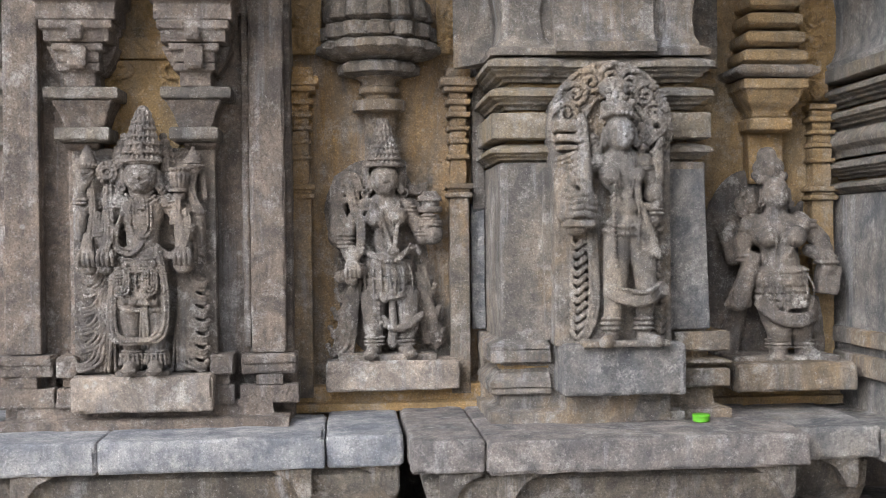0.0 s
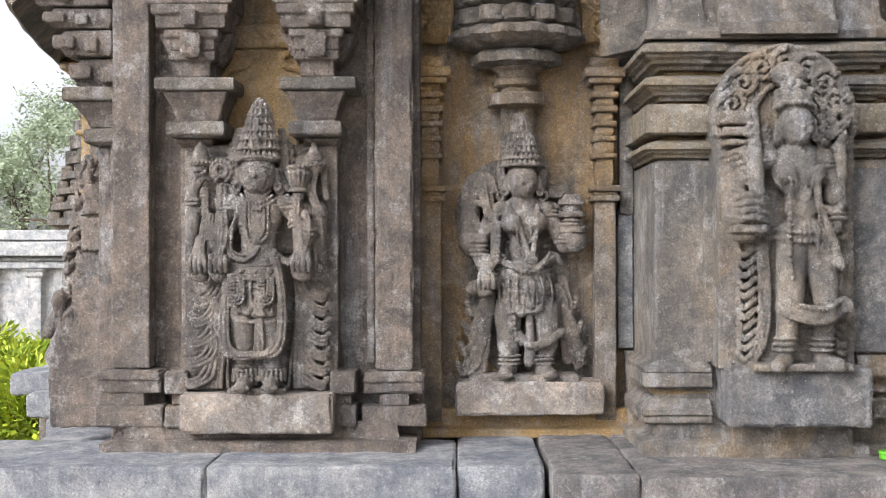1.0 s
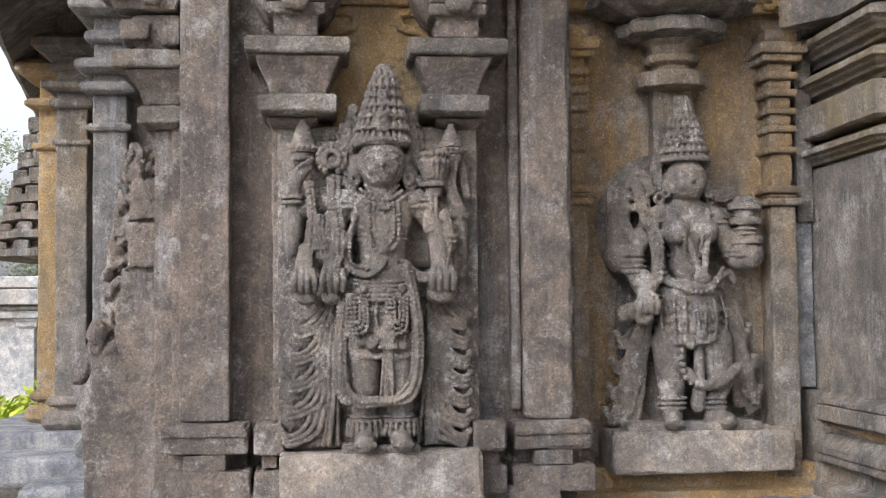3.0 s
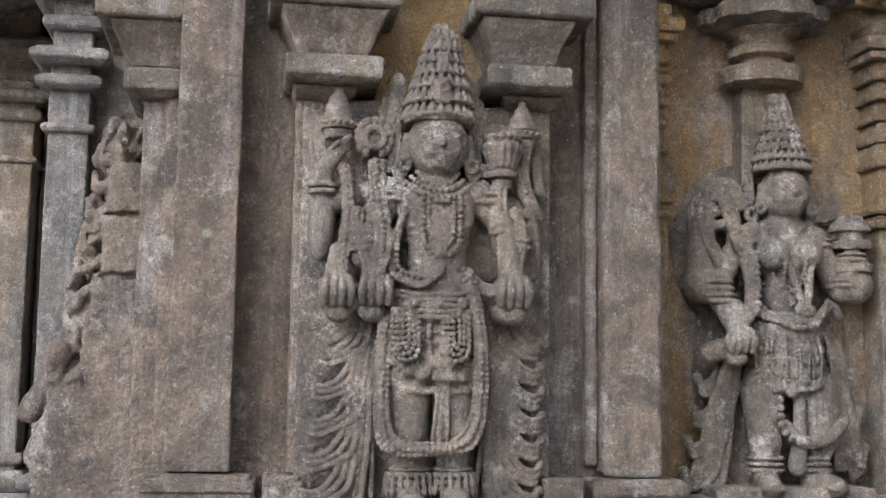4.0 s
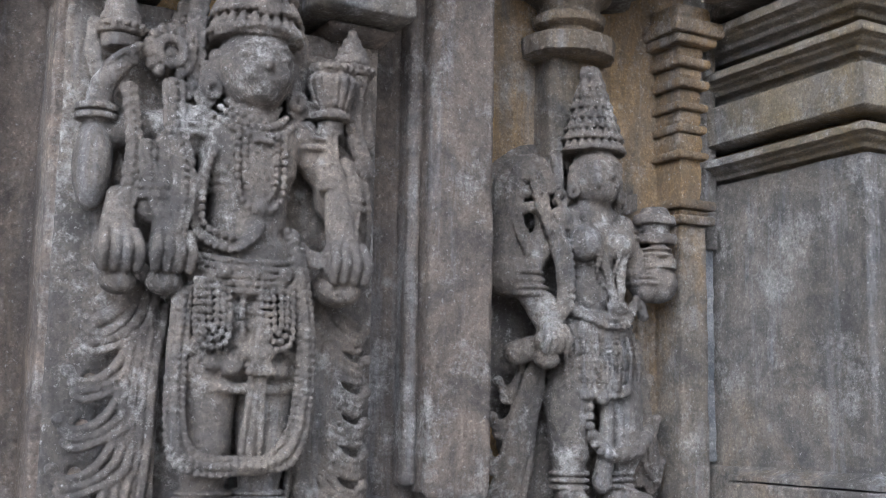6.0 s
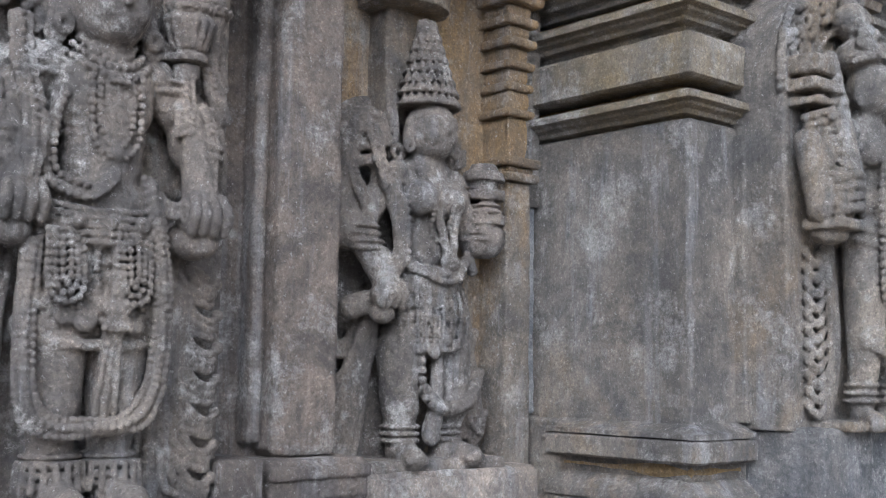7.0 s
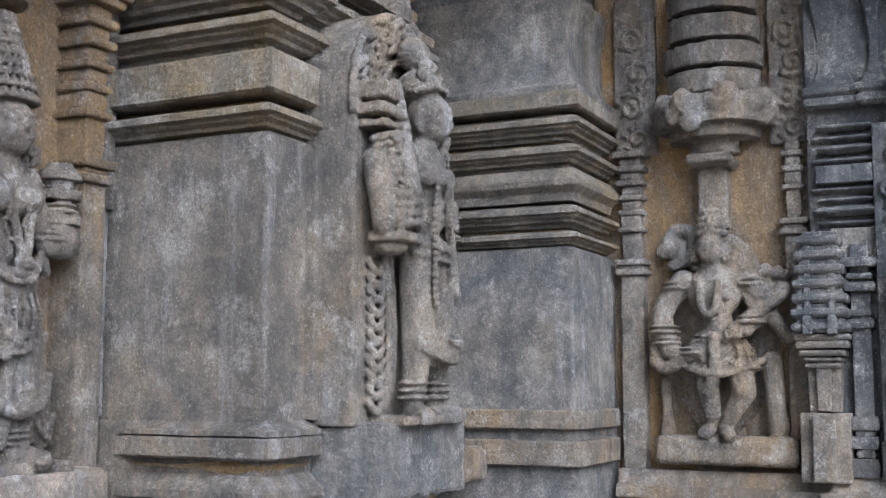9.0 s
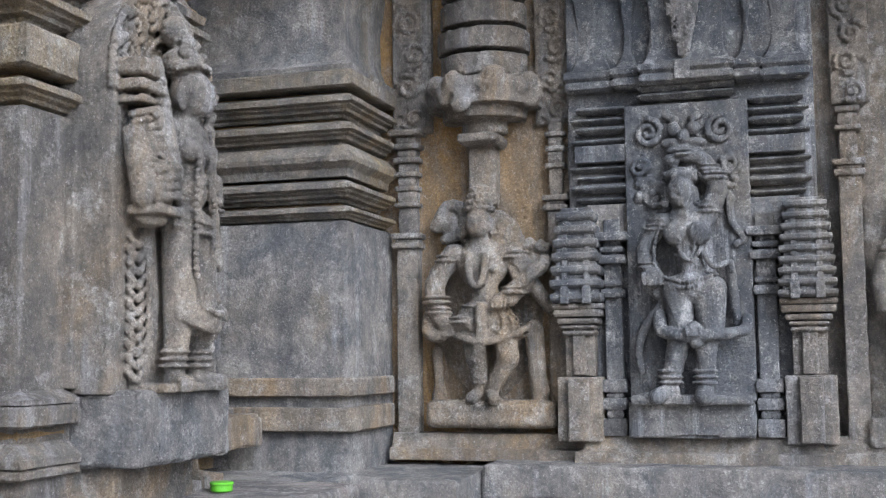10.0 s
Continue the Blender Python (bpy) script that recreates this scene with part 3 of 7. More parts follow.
course([(0.715, 4.62), (0.715, 4.055), (0.955, 4.055), (0.955, 4.035), (1.44, 4.035), (1.44, 4.07), (1.63, 4.07), (1.63, 4.6)], [(0.0, 1.045), (0.0, 1.085), (-0.03, 1.092), (-0.05, 1.10), (-0.06, 1.17)], MIXED, "low stone foot course round the bay")
course([(1.64, 4.42), (2.22, 4.42)], [(0.0, 1.04), (0.0, 1.075), (-0.03, 1.08), (-0.05, 1.13)], OCHRE, "low ochre stone course in the corner")
course([(2.275, 4.5), (2.275, 3.945), (2.66, 3.945)], [(0.0, 1.02), (0.0, 1.06), (-0.01, 1.11), (-0.03, 1.115), (-0.03, 1.19)], MIXED, "low stone foot course of the wing pier")
course([(2.60, 3.9), (2.60, 3.20), (2.55, 3.20), (2.55, 2.34), (2.62, 2.34), (2.62, 0.8)], [(0.0, 1.045), (0.0, 1.085), (-0.025, 1.09), (-0.045, 1.14)], MIXED, "low stone foot course of the wing")

# ---------------------------------------------------------------- pilasters of the deity's bay
def cross_base(holder, x0, x1, y, z0, z1, mat):
    """A base in the shape of an H: upper and lower arms with a sunk square at each side."""
    zm0, zm1 = z0 + (z1 - z0) * 0.38, z0 + (z1 - z0) * 0.60
    w = x1 - x0
    part("base_foot", block(x0, x1, y, y + 0.16, z0, zm0, 0.007, 0.03, 0.004, 14, chip=0.02), mat, holder)
    part("base_neck", block(x0 + w * 0.27, x1 - w * 0.27, y + 0.004, y + 0.16, zm0 + 0.001, zm1 - 0.001, 0.004, 0.03, 0.003, 14), mat, holder)
    part("base_head", block(x0 + 0.006, x1 - 0.006, y, y + 0.16, zm1, z1, 0.009, 0.03, 0.004, 14, chip=0.02), mat, holder)
    part("base_back", block(x0 + w * 0.06, x1 - w * 0.06, y + 0.09, y + 0.17, zm0 - 0.01, zm1 + 0.01, 0.004, 0.03, 0.003, 14), mat, holder)
    part("base_line", block(x0 + w * 0.03, x1 - w * 0.03, y - 0.007, y + 0.05, z1 - 0.034, z1 - 0.010, 0.006, 0.03, 0.003, 14), mat, holder)


def pilaster(x0, x1, y, z0, z1, mat, label, taper=0.0):
    p = thing("pilaster", ((x0 + x1) / 2, y + 0.05, z0), label, "pilaster", "pilasters")
    return p


p = pilaster(-1.09, -0.955, 4.28, 1.12, TOP, BROWN, "tall plain grey brown stone pilaster with scratched face")
part("shaft", block(-1.088, -0.958, 4.282, 4.40, 1.318, 2.90, 0.008, 0.045, 0.0035, 12), BROWN, p)
cross_base(p, -1.135, -0.902, 4.235, 1.12, 1.316, BROWN)
p = pilaster(-0.18, -0.04, 4.295, 1.12, TOP, BROWN, "tall stone pilaster with chipped upper edge")
part("shaft", block(-0.176, -0.042, 4.296, 4.42, 1.308, 2.90, 0.012, 0.045, 0.004, 12, chip=0.03), BROWN, p)
cross_base(p, -0.218, 0.004, 4.25, 1.12, 1.306, BROWN)
part("edge_fillet", block(-0.206, -0.178, 4.330, 4.42, 1.33, 2.72, 0.008, 0.05, 0.004, 12), BROWN, p)


def deity_column(x0, x1, cap_x0, cap_x1, low_x0, low_x1, yb, yf, label):
    """A slim wall column: base, capital with a flaring bell, abacus."""
    c = thing("wall_column", ((x0 + x1) / 2, yf + 0.05, 1.12), label, "column", "wall columns")
    ct, cb = yf - 0.105, yf - 0.10
    # abacus and ring slab: dark grey stone, with eave shade in the colour
    part("abacus", corbel(cap_x0, cap_x1, yb, [(2.268, -0.006, ct + 0.006), (2.274, 0, ct), (2.308, 0, ct), (2.312, -0.004, ct + 0.004)]), SHADED, c)
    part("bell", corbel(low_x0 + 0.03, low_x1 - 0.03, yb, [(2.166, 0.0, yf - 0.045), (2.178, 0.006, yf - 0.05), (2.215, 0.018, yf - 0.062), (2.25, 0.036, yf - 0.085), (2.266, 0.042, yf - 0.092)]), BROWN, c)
    part("ring_slab", corbel(low_x0, low_x1, yb, [(2.112, -0.01, cb + 0.018), (2.120, 0, cb), (2.158, 0, cb), (2.164, -0.006, cb + 0.008)]), SHADED, c)
    part("neck", corbel(x0, x1, yb, [(2.085, -0.002, yf - 0.015), (2.098, 0.008, yf - 0.045), (2.110, 0.012, yf - 0.05)]), BROWN, c)
    part("shaft", block(x0, x1, yf, yb, 1.318, 2.088, 0.007, 0.05, 0.003, 12), BROWN, c)
    return c


cl = deity_column(-0.846, -0.735, -0.911, -0.641, -0.874, -0.675, 4.40, 4.272, "slim stone wall column with flared capital beside the deity")
cr = deity_column(-0.405, -0.302, -0.487, -0.228, -0.458, -0.278, 4.40, 4.272, "slim stone wall column with chipped flared capital beside the deity")
for holder, a, b in ((cl, -0.893, -0.815), (cr, -0.325, -0.236)):
    part("base_foot", block(a, b, 4.225, 4.38, 1.12, 1.196, 0.008, 0.03, 0.004, 14), BROWN, holder)
    part("base_neck", block(a + 0.018, b - 0.018, 4.25, 4.38, 1.197, 1.234, 0.004, 0.03, 0.003, 14), BROWN, holder)
    part("base_head", block(a, b, 4.222, 4.38, 1.235, 1.314, 0.008, 0.03, 0.004, 14, chip=0.02), BROWN, holder)


def bracket(x0, x1, yb, yf, z0, mat, label):
    """A corbelled bracket: stepped blocks that grow upward, with a small pendant."""
    b = thing("bracket", ((x0 + x1) / 2, yf + 0.05, z0), label, "bracket", "brackets")
    w = x1 - x0
    part("foot_block", corbel(x0 + w * 0.20, x1 - w * 0.20, yb, [(z0, 0, yf + 0.05), (z0 + 0.05, 0.0, yf + 0.045), (z0 + 0.056, 0.02, yf + 0.03), (z0 + 0.085, 0.02, yf + 0.03)]), mat, b)
    part("pendant", corbel(x0 + w * 0.36, x1 - w * 0.36, yb - 0.02, [(z0 + 0.06, 0.0, yf + 0.01), (z0 + 0.075, 0.008, yf), (z0 + 0.145, 0.008, yf)]), mat, b)
    part("middle_block", corbel(x0 + w * 0.10, x1 - w * 0.10, yb, [(z0 + 0.087, 0, yf + 0.028), (z0 + 0.125, 0, yf + 0.024), (z0 + 0.130, 0.015, yf + 0.014), (z0 + 0.155, 0.015, yf + 0.012)]), mat, b)
    part("wing_block", corbel(x0 - w * 0.18, x1 + w * 0.18, yb, [(z0 + 0.06, -0.05, yf + 0.12), (z0 + 0.09, -0.03, yf + 0.10), (z0 + 0.155, 0.0, yf + 0.09)]), mat, b)
    part("top_slab", corbel(x0 - w * 0.12, x1 + w * 0.12, yb, [(z0 + 0.158, 0, yf + 0.008), (z0 + 0.20, 0, yf), (z0 + 0.205, 0.012, yf - 0.01), (z0 + 0.235, 0.012, yf - 0.012)]), mat, b)
    part("boss", block((x0 + x1) / 2 - 0.028, (x0 + x1) / 2 + 0.028, yf - 0.03, yf + 0.05, z0 + 0.16, z0 + 0.215, 0.014, 0.02, 0.004, 20), mat, b)
    part("upper_slab", corbel(x0 - w * 0.25, x1 + w * 0.25, yb, [(z0 + 0.238, 0, yf), (z0 + 0.30, 0.0, yf - 0.005), (z0 + 0.31, 0.02, yf - 0.02), (z0 + 0.36, 0.02, yf - 0.03)]), mat, b)
    part("crown_slab", corbel(x0 - w * 0.45, x1 + w * 0.45, yb, [(z0 + 0.363, 0, yf - 0.01), (z0 + 0.44, 0, yf - 0.03), (z0 + 0.60, 0.03, yf - 0.10)]), mat, b)
    return b


bracket(-0.875, -0.685, 4.40, 4.13, 2.314, BROWN, "stepped stone bracket above a wall column, mossy below")
bracket(-0.455, -0.265, 4.40, 4.13, 2.314, BROWN, "stepped stone bracket above a wall column, greenish below")
# lintel and yellowed wall between the brackets
solo("lintel", corbel(-0.70, -0.42, 4.40, [(2.44, 0, 4.335), (2.455, 0, 4.325), (2.52, 0, 4.325), (2.53, 0, 4.34), (2.80, 0.0, 4.345)]), OCHRE, "yellow stained lintel between the brackets", "lintel", kind="structure")
solo("stained_panel", block(-0.73, -0.40, 4.352, 4.40, 2.09, 2.44, 0.004, 0.05, 0.003), OCHRE, "yellow stained wall panel above the deity's crown", "panel", kind="structure")
for s in (-1, 1):
    cx = -0.565 + s * 0.10
    arch = Carving((-0.06, -0.06, -0.02), (0.06, 0.06, 0.05), 0.004)
    arch.cord([(s * 0.05, 0.035, 0.0), (-s * 0.03, 0.035, 0.0), (-s * 0.035, -0.005, 0.0), (s * 0.02, -0.02, 0.0), (s * 0.045, -0.045, 0.0)], 0.012)
    solo("arch_moulding", arch.mesh("arch_moulding", OCHRE, front(cx, 4.345, 2.385)), OCHRE, "broken arch moulding on the yellowed wall", "moulding", "arch mouldings")

# ---------------------------------------------------------------- side of the deity's bay
c = thing("wall_column", (-1.15, 4.40, 1.12), "slim plain wall column with flared capital at the corner", "column", "wall columns")
part("shaft", block(-1.168, -1.085, 4.385, 4.6, 1.12, 2.10, 0.007, 0.05, 0.003, 12), BROWN, c)
# same darker stone here, eave shade included in the colour
part("ring_slab", corbel(-1.205, -1.09, 4.6, [(2.10, -0.02, 4.36), (2.112, 0, 4.335), (2.155, 0, 4.335), (2.16, -0.01, 4.345)]), SHADED, c)
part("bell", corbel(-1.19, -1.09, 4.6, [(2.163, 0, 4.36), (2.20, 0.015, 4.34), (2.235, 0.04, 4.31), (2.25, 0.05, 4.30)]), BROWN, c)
part("abacus", corbel(-1.26, -1.092, 4.6, [(2.252, 0, 4.29), (2.258, 0.005, 4.285), (2.295, 0.005, 4.285), (2.30, 0.0, 4.29)]), SHADED, c)
for j, (x, z, h, f) in enumerate(((-1.22, 2.305, 0.10, 4.33), (-1.27, 2.41, 0.09, 4.30), (-1.30, 2.505, 0.07, 4.29), (-1.36, 2.58, 0.12, 4.27), (-1.42, 2.705, 0.14, 4.25))):
    bm = corbel(x, -1.092, 4.62, [(z, -0.01, f + 0.01), (z + h * 0.3, 0, f), (z + h * 0.9, 0, f), (z + h, -0.006, f + 0.006)], 0.004)
    block(x - 0.03, x + 0.05, f - 0.02, f + 0.1, z + h * 0.25, z + h * 0.8, 0.012, 0.03, 0.005, 16, bm)
    block(x + 0.08, x + 0.13, f - 0.02, f + 0.1, z + h * 0.1, z + h * 0.7, 0.012, 0.03, 0.005, 16, bm)
    solo("corner_corbel", bm, BROWN, "stepped corbel stone under the eave corner", "corbel", "corner corbels")
wall("wall_west_return", (-1.14, -1.0, 4.45, 9.5, 0.95, TOP), BROWN, "stone return wall of the deity's bay", gap=0.15)


def broken_slab():
    """The broken edge of a relief slab on the return wall, with what is left of its carved figures."""
    c = Carving((-0.30, -0.02, -0.14), (0.12, 1.04, 0.08), 0.005)
    for v0, v1, u in ((0.0, 0.10, -0.125), (0.10, 0.24, -0.13), (0.24, 0.32, -0.105), (0.32, 0.42, -0.06), (0.42, 0.55, -0.045), (0.55, 0.62, -0.03), (0.62, 0.76, -0.012), (0.76, 0.86, 0.0)):
        c.box(((u + 0.11) / 2, (v0 + v1) / 2, 0.0), ((0.11 - u) / 2, (v1 - v0) / 2 + 0.008, 0.045), 0.012, 0.015)
    c.bar((-0.12, 0.24, 0.0), (-0.055, 0.40, 0.0), 0.035, 0.03, 0.03)
    rng = random.Random(4)
    for i in range(90):
        v = rng.uniform(0.36, 0.97)
        edge = -0.105 + 0.15 * (v - 0.36) + 0.012 * math.sin(v * 40)
        c.ball((edge + rng.uniform(0.0, 0.06), v, rng.uniform(-0.07, 0.03)), (rng.uniform(0.010, 0.026), rng.uniform(0.012, 0.034), rng.uniform(0.012, 0.03)), 0.012, rng.uniform(-40, 40))
    for i in range(9):
        v = 0.42 + 0.06 * i
        e = -0.11 + 0.15 * (v - 0.36)
        c.cord([(e + 0.05, v, 0.01), (e + 0.01, v - 0.03, 0.02), (e, v + 0.01, 0.0)], 0.012, 0.008)
    c.box((0.02, 0.92, -0.03), (0.045, 0.035, 0.05), 0.015, 0.02)
    for i in range(4):
        c.cord([(-0.02 + 0.02 * i, 0.90, 0.02), (0.0 + 0.02 * i, 0.95, 0.025)], 0.007)
    c.bar((-0.15, 0.33, -0.02), (-0.09, 0.44, -0.02), 0.026, 0.022, 0.012)
    c.box((0.06, 0.622, 0.05), (0.075, 0.007, 0.02), 0.003, 0.004, cut=True)
    c.box((0.05, 0.755, 0.05), (0.06, 0.005, 0.02), 0.003, 0.004, cut=True)
    return c.mesh("relief_slab", BROWN, front(-1.235, 4.47, 1.10), 0.003)


solo("broken_relief_slab", broken_slab(), BROWN, "broken stone relief slab with worn carvings on its edge", "relief slab")

# ---------------------------------------------------------------- pedestals of the figures
def pedestal(b, label, mat=None):
    return solo("pedestal", block(*b, 0.012, 0.025, 0.005, 13, chip=0.04), mat or PALE, label, "pedestal", "figure pedestals")


pedestal((-0.825, -0.308, 4.15, 4.40, 1.108, 1.243), "rough pale stone pedestal block of the standing deity")
pedestal((0.103, 0.642, 4.46, 4.70, 1.128, 1.250), "rough stone pedestal block of the pot bearing figure")
pedestal((0.965, 1.418, 3.94, 4.20, 1.160, 1.346), "large stone pedestal block with white drips", BLUE)
pedestal((1.70, 2.19, 4.215, 4.66, 1.122, 1.232), "ochre stained stone pedestal block in the corner", MIXED)
pedestal((2.525, 2.80, 2.585, 3.008, 1.138, 1.262), "dark blue grey stone pedestal block of the dancer", SLATE)
for b, m in (((0.15, 0.60, 4.56, 4.7, 1.05, 1.13), OCHRE), ((1.0, 1.39, 4.03, 4.2, 1.05, 1.165), MIXED), ((1.68, 2.2, 4.5, 4.7, 1.05, 1.125), OCHRE), ((2.62, 2.8, 2.62, 2.97, 1.05, 1.14), BLUE), ((-0.80, -0.33, 4.25, 4.4, 1.05, 1.11), BROWN)):
    solo("packing_stone", block(*b, 0.01, 0.04, 0.005, 13), m, "recessed packing stone under a pedestal", "stone", "packing stones")

# ---------------------------------------------------------------- niche colonnettes and capitals
def colonnette(x0, x1, y, z0, zb, z1, mat, label, wing=False):
    cx, w = (x0 + x1) / 2, (x1 - x0) / 2
    turn = on_wing if wing else (lambda b: b)
    at = (y, -cx, z0) if wing else (cx, y, z0)
    c = thing("colonnette", at, label, "colonnette", "colonnettes")
    part("shaft", turn(block(x0 + 0.008, x1 - 0.008, y, y + 0.15, z0, zb, 0.006, 0.04, 0.004, 14)), mat, c)
    z = zb
    i = 0
    for e, h in ((0.012, 0.022), (0.004, 0.014), (0.014, 0.022), (-0.004, 0.10), (0.006, 0.018), (-0.002, 0.045), (0.004, 0.02), (-0.004, 0.035), (0.006, 0.018), (-0.004, 0.035), (0.008, 0.022), (-0.002, 0.03), (0.010, 0.022), (0.0, 0.03), (0.018, 0.022), (0.028, 0.035), (0.01, 0.04)):
        if z + h > z1:
            break
        e *= 1.35
        part("ring" if e > 0 else "drum", turn(corbel(x0 + 0.01, x1 - 0.01, y + 0.12, [(z, e - 0.003, y - e + 0.004), (z + h * 0.3, e, y - e), (z + h * 0.75, e, y - e), (z + h, e - 0.003, y - e + 0.004)], 0.0015, 0.002)), mat, c)
        z += h
    return c


colonnette(-0.035, 0.060, 4.515, 1.10, 1.905, 2.52, NICHE, "slim moulded stone colonnette at the niche's edge")
colonnette(0.608, 0.702, 4.545, 1.10, 1.905, 2.52, NICHE, "slim moulded stone colonnette beside the pale strip")
colonnette(1.60, 1.70, 4.56, 1.10, 1.90, 2.40, OCHRE, "slim ochre stone colonnette in the corner")
colonnette(2.135, 2.245, 4.54, 1.10, 1.88, 2.30, OCHRE, "slim ochre stone colonnette in the inner corner")
colonnette(-3.90, -3.80, 2.665, 1.12, 1.83, 2.30, MIXED, "worn slim stone colonnette of the wing niche", True)
colonnette(-3.315, -3.235, 2.675, 1.12, 1.95, 2.28, MIXED, "worn slim stone colonnette beside the wing bay", True)
colonnette(-2.30, -2.21, 2.66, 1.12, 2.02, 2.28, MIXED, "slim stone colonnette with a broad capital", True)


def niche_canopy(cx, y, mat, label):
    """A lobed pot capital on a short column, over a figure."""
    c = thing("niche_capital", (cx, y, 2.08), label, "capital", "niche capitals")
    part("shaft", block(cx - 0.062, cx + 0.062, y, y + 0.12, 2.00, 2.262, 0.008, 0.04, 0.004, 14), mat, c)
    part("abacus", turned(cx, y + 0.02, [(0.075, 2.255), (0.105, 2.262), (0.108, 2.30), (0.10, 2.306)], 16, 0.5, 0.003, 0.9, 8, 0.05), mat, c)
    part("neck", turned(cx, y + 0.02, [(0.06, 2.306), (0.062, 2.325), (0.082, 2.335), (0.085, 2.355), (0.07, 2.365), (0.075, 2.385), (0.10, 2.40)], 24, 0.5, 0.002), mat, c)
    # bowl, pot and finial use the stone with shade in its colour
    part("bowl", turned(cx, y + 0.02, [(0.10, 2.40), (0.145, 2.412), (0.15, 2.44), (0.14, 2.452), (0.12, 2.46)], 48, 0.5, 0.003, 1.0, 10, 0.16), SHADED, c)
    part("pot", turned(cx, y + 0.02, [(0.12, 2.46), (0.19, 2.478), (0.225, 2.50), (0.22, 2.525), (0.19, 2.54)], 60, 0.5, 0.004, 0.95, 14, 0.16), SHADED, c)
    part("pot_lid", turned(cx, y + 0.02, [(0.17, 2.54), (0.20, 2.55), (0.20, 2.60), (0.17, 2.61)], 60, 0.5, 0.005, 0.95, 12, 0.2), SHADED, c)
    part("finial", turned(cx, y + 0.02, [(0.15, 2.61), (0.19, 2.63), (0.18, 2.70), (0.12, 2.76)], 60, 0.5, 0.006, 0.95, 12, 0.2), SHADED, c)
    for ring_r, z, n in ((0.20, 2.515, 9), (0.185, 2.575, 8), (0.175, 2.665, 7)):
        for i in range(n):
            a = math.pi * (1.04 + 0.92 * i / (n - 1))
            bx, by = cx + ring_r * math.cos(a), y + 0.02 + ring_r * math.sin(a)
            part("boss", block(bx - 0.022, bx + 0.022, by - 0.02, by + 0.03, z - 0.018, z + 0.02, 0.009, 0.02, 0.003, 20), SHADED, c)
    return c


niche_canopy(0.333, 4.575, MIXED, "stained pot shaped stone capital over the niche figure")
c = thing("niche_capital", (1.95, 4.54, 2.0), "square stepped stone capital in the ochre corner", "capital", "niche capitals")
part("shaft", block(1.875, 2.025, 4.55, 4.7, 1.95, 2.165, 0.008, 0.04, 0.004), OCHRE, c)
part("abacus", corbel(1.855, 2.035, 4.7, [(2.16, -0.02, 4.50), (2.172, 0, 4.47), (2.215, 0, 4.47), (2.222, -0.01, 4.48)]), OCHRE, c)
part("bell", corbel(1.87, 2.02, 4.7, [(2.225, 0, 4.49), (2.25, 0.005, 4.48), (2.28, 0.03, 4.45), (2.33, 0.05, 4.42), (2.335, 0.06, 4.41), (2.375, 0.06, 4.41)]), OCHRE, c)
part("top_slab", corbel(1.86, 2.03, 4.7, [(2.38, 0.06, 4.40), (2.395, 0.09, 4.38), (2.415, 0.09, 4.38), (2.43, 0.06, 4.40)]), MIXED, c)
for i in range(5):
    part("tier", corbel(1.83 + 0.01 * i, 2.06 - 0.01 * i, 4.7, [(2.435 + 0.075 * i, 0, 4.44), (2.45 + 0.075 * i, 0.02, 4.41), (2.485 + 0.075 * i, 0.02, 4.41), (2.50 + 0.075 * i, -0.01, 4.45)]), OCHRE, c)

# foliage carving beside the capitals
def scroll_panel(w, h, seed, holes=True):
    c = Carving((-w / 2 - 0.02, -0.02, -0.03), (w / 2 + 0.02, h + 0.02, 0.045), 0.005)
    c.box((0, h / 2, -0.01), (w / 2, h / 2, 0.018), 0.008)
    rng = random.Random(seed)
    v = w * 0.35
    s = 1
    while v < h - w * 0.3:
        c.curl((s * w * 0.08, v, 0.012), w * 0.36, 0.010, 1.5, rng.uniform(0, 360), s)
        for _ in range(6 if holes else 2):
            a = rng.uniform(0, 6.28)
            c.ball((s * w * 0.08 + w * 0.36 * math.cos(a), v + w * 0.36 * math.sin(a), 0.014), rng.uniform(0.010, 0.018), cut=holes, k=0.003)
        s, v = -s, v + w * 0.78
    return c


for i, (x, y, z, w, h) in enumerate(((0.025, 4.61, 2.50, 0.15, 0.5), (0.645, 4.615, 2.50, 0.14, 0.5), (1.66, 4.60, 2.38, 0.15, 0.6), (2.18, 4.60, 2.30, 0.13, 0.6))):
    solo("scroll_carving", scroll_panel(w, h, i).mesh("scroll_carving", OCHRE, front(x, y, z)), OCHRE, "carved foliage scroll on the stained wall", "carving", "scroll carvings")
for i, (y, w, h) in enumerate(((3.835, 0.16, 0.6), (3.275, 0.15, 0.6), (2.24, 0.13, 0.5))):
    solo("scroll_carving", scroll_panel(w, h, i + 9).mesh("scroll_carving", MIXED, side(2.700, y, 2.275)), MIXED, "pierced foliage scroll carving, worn ochre", "carving", "scroll carvings")

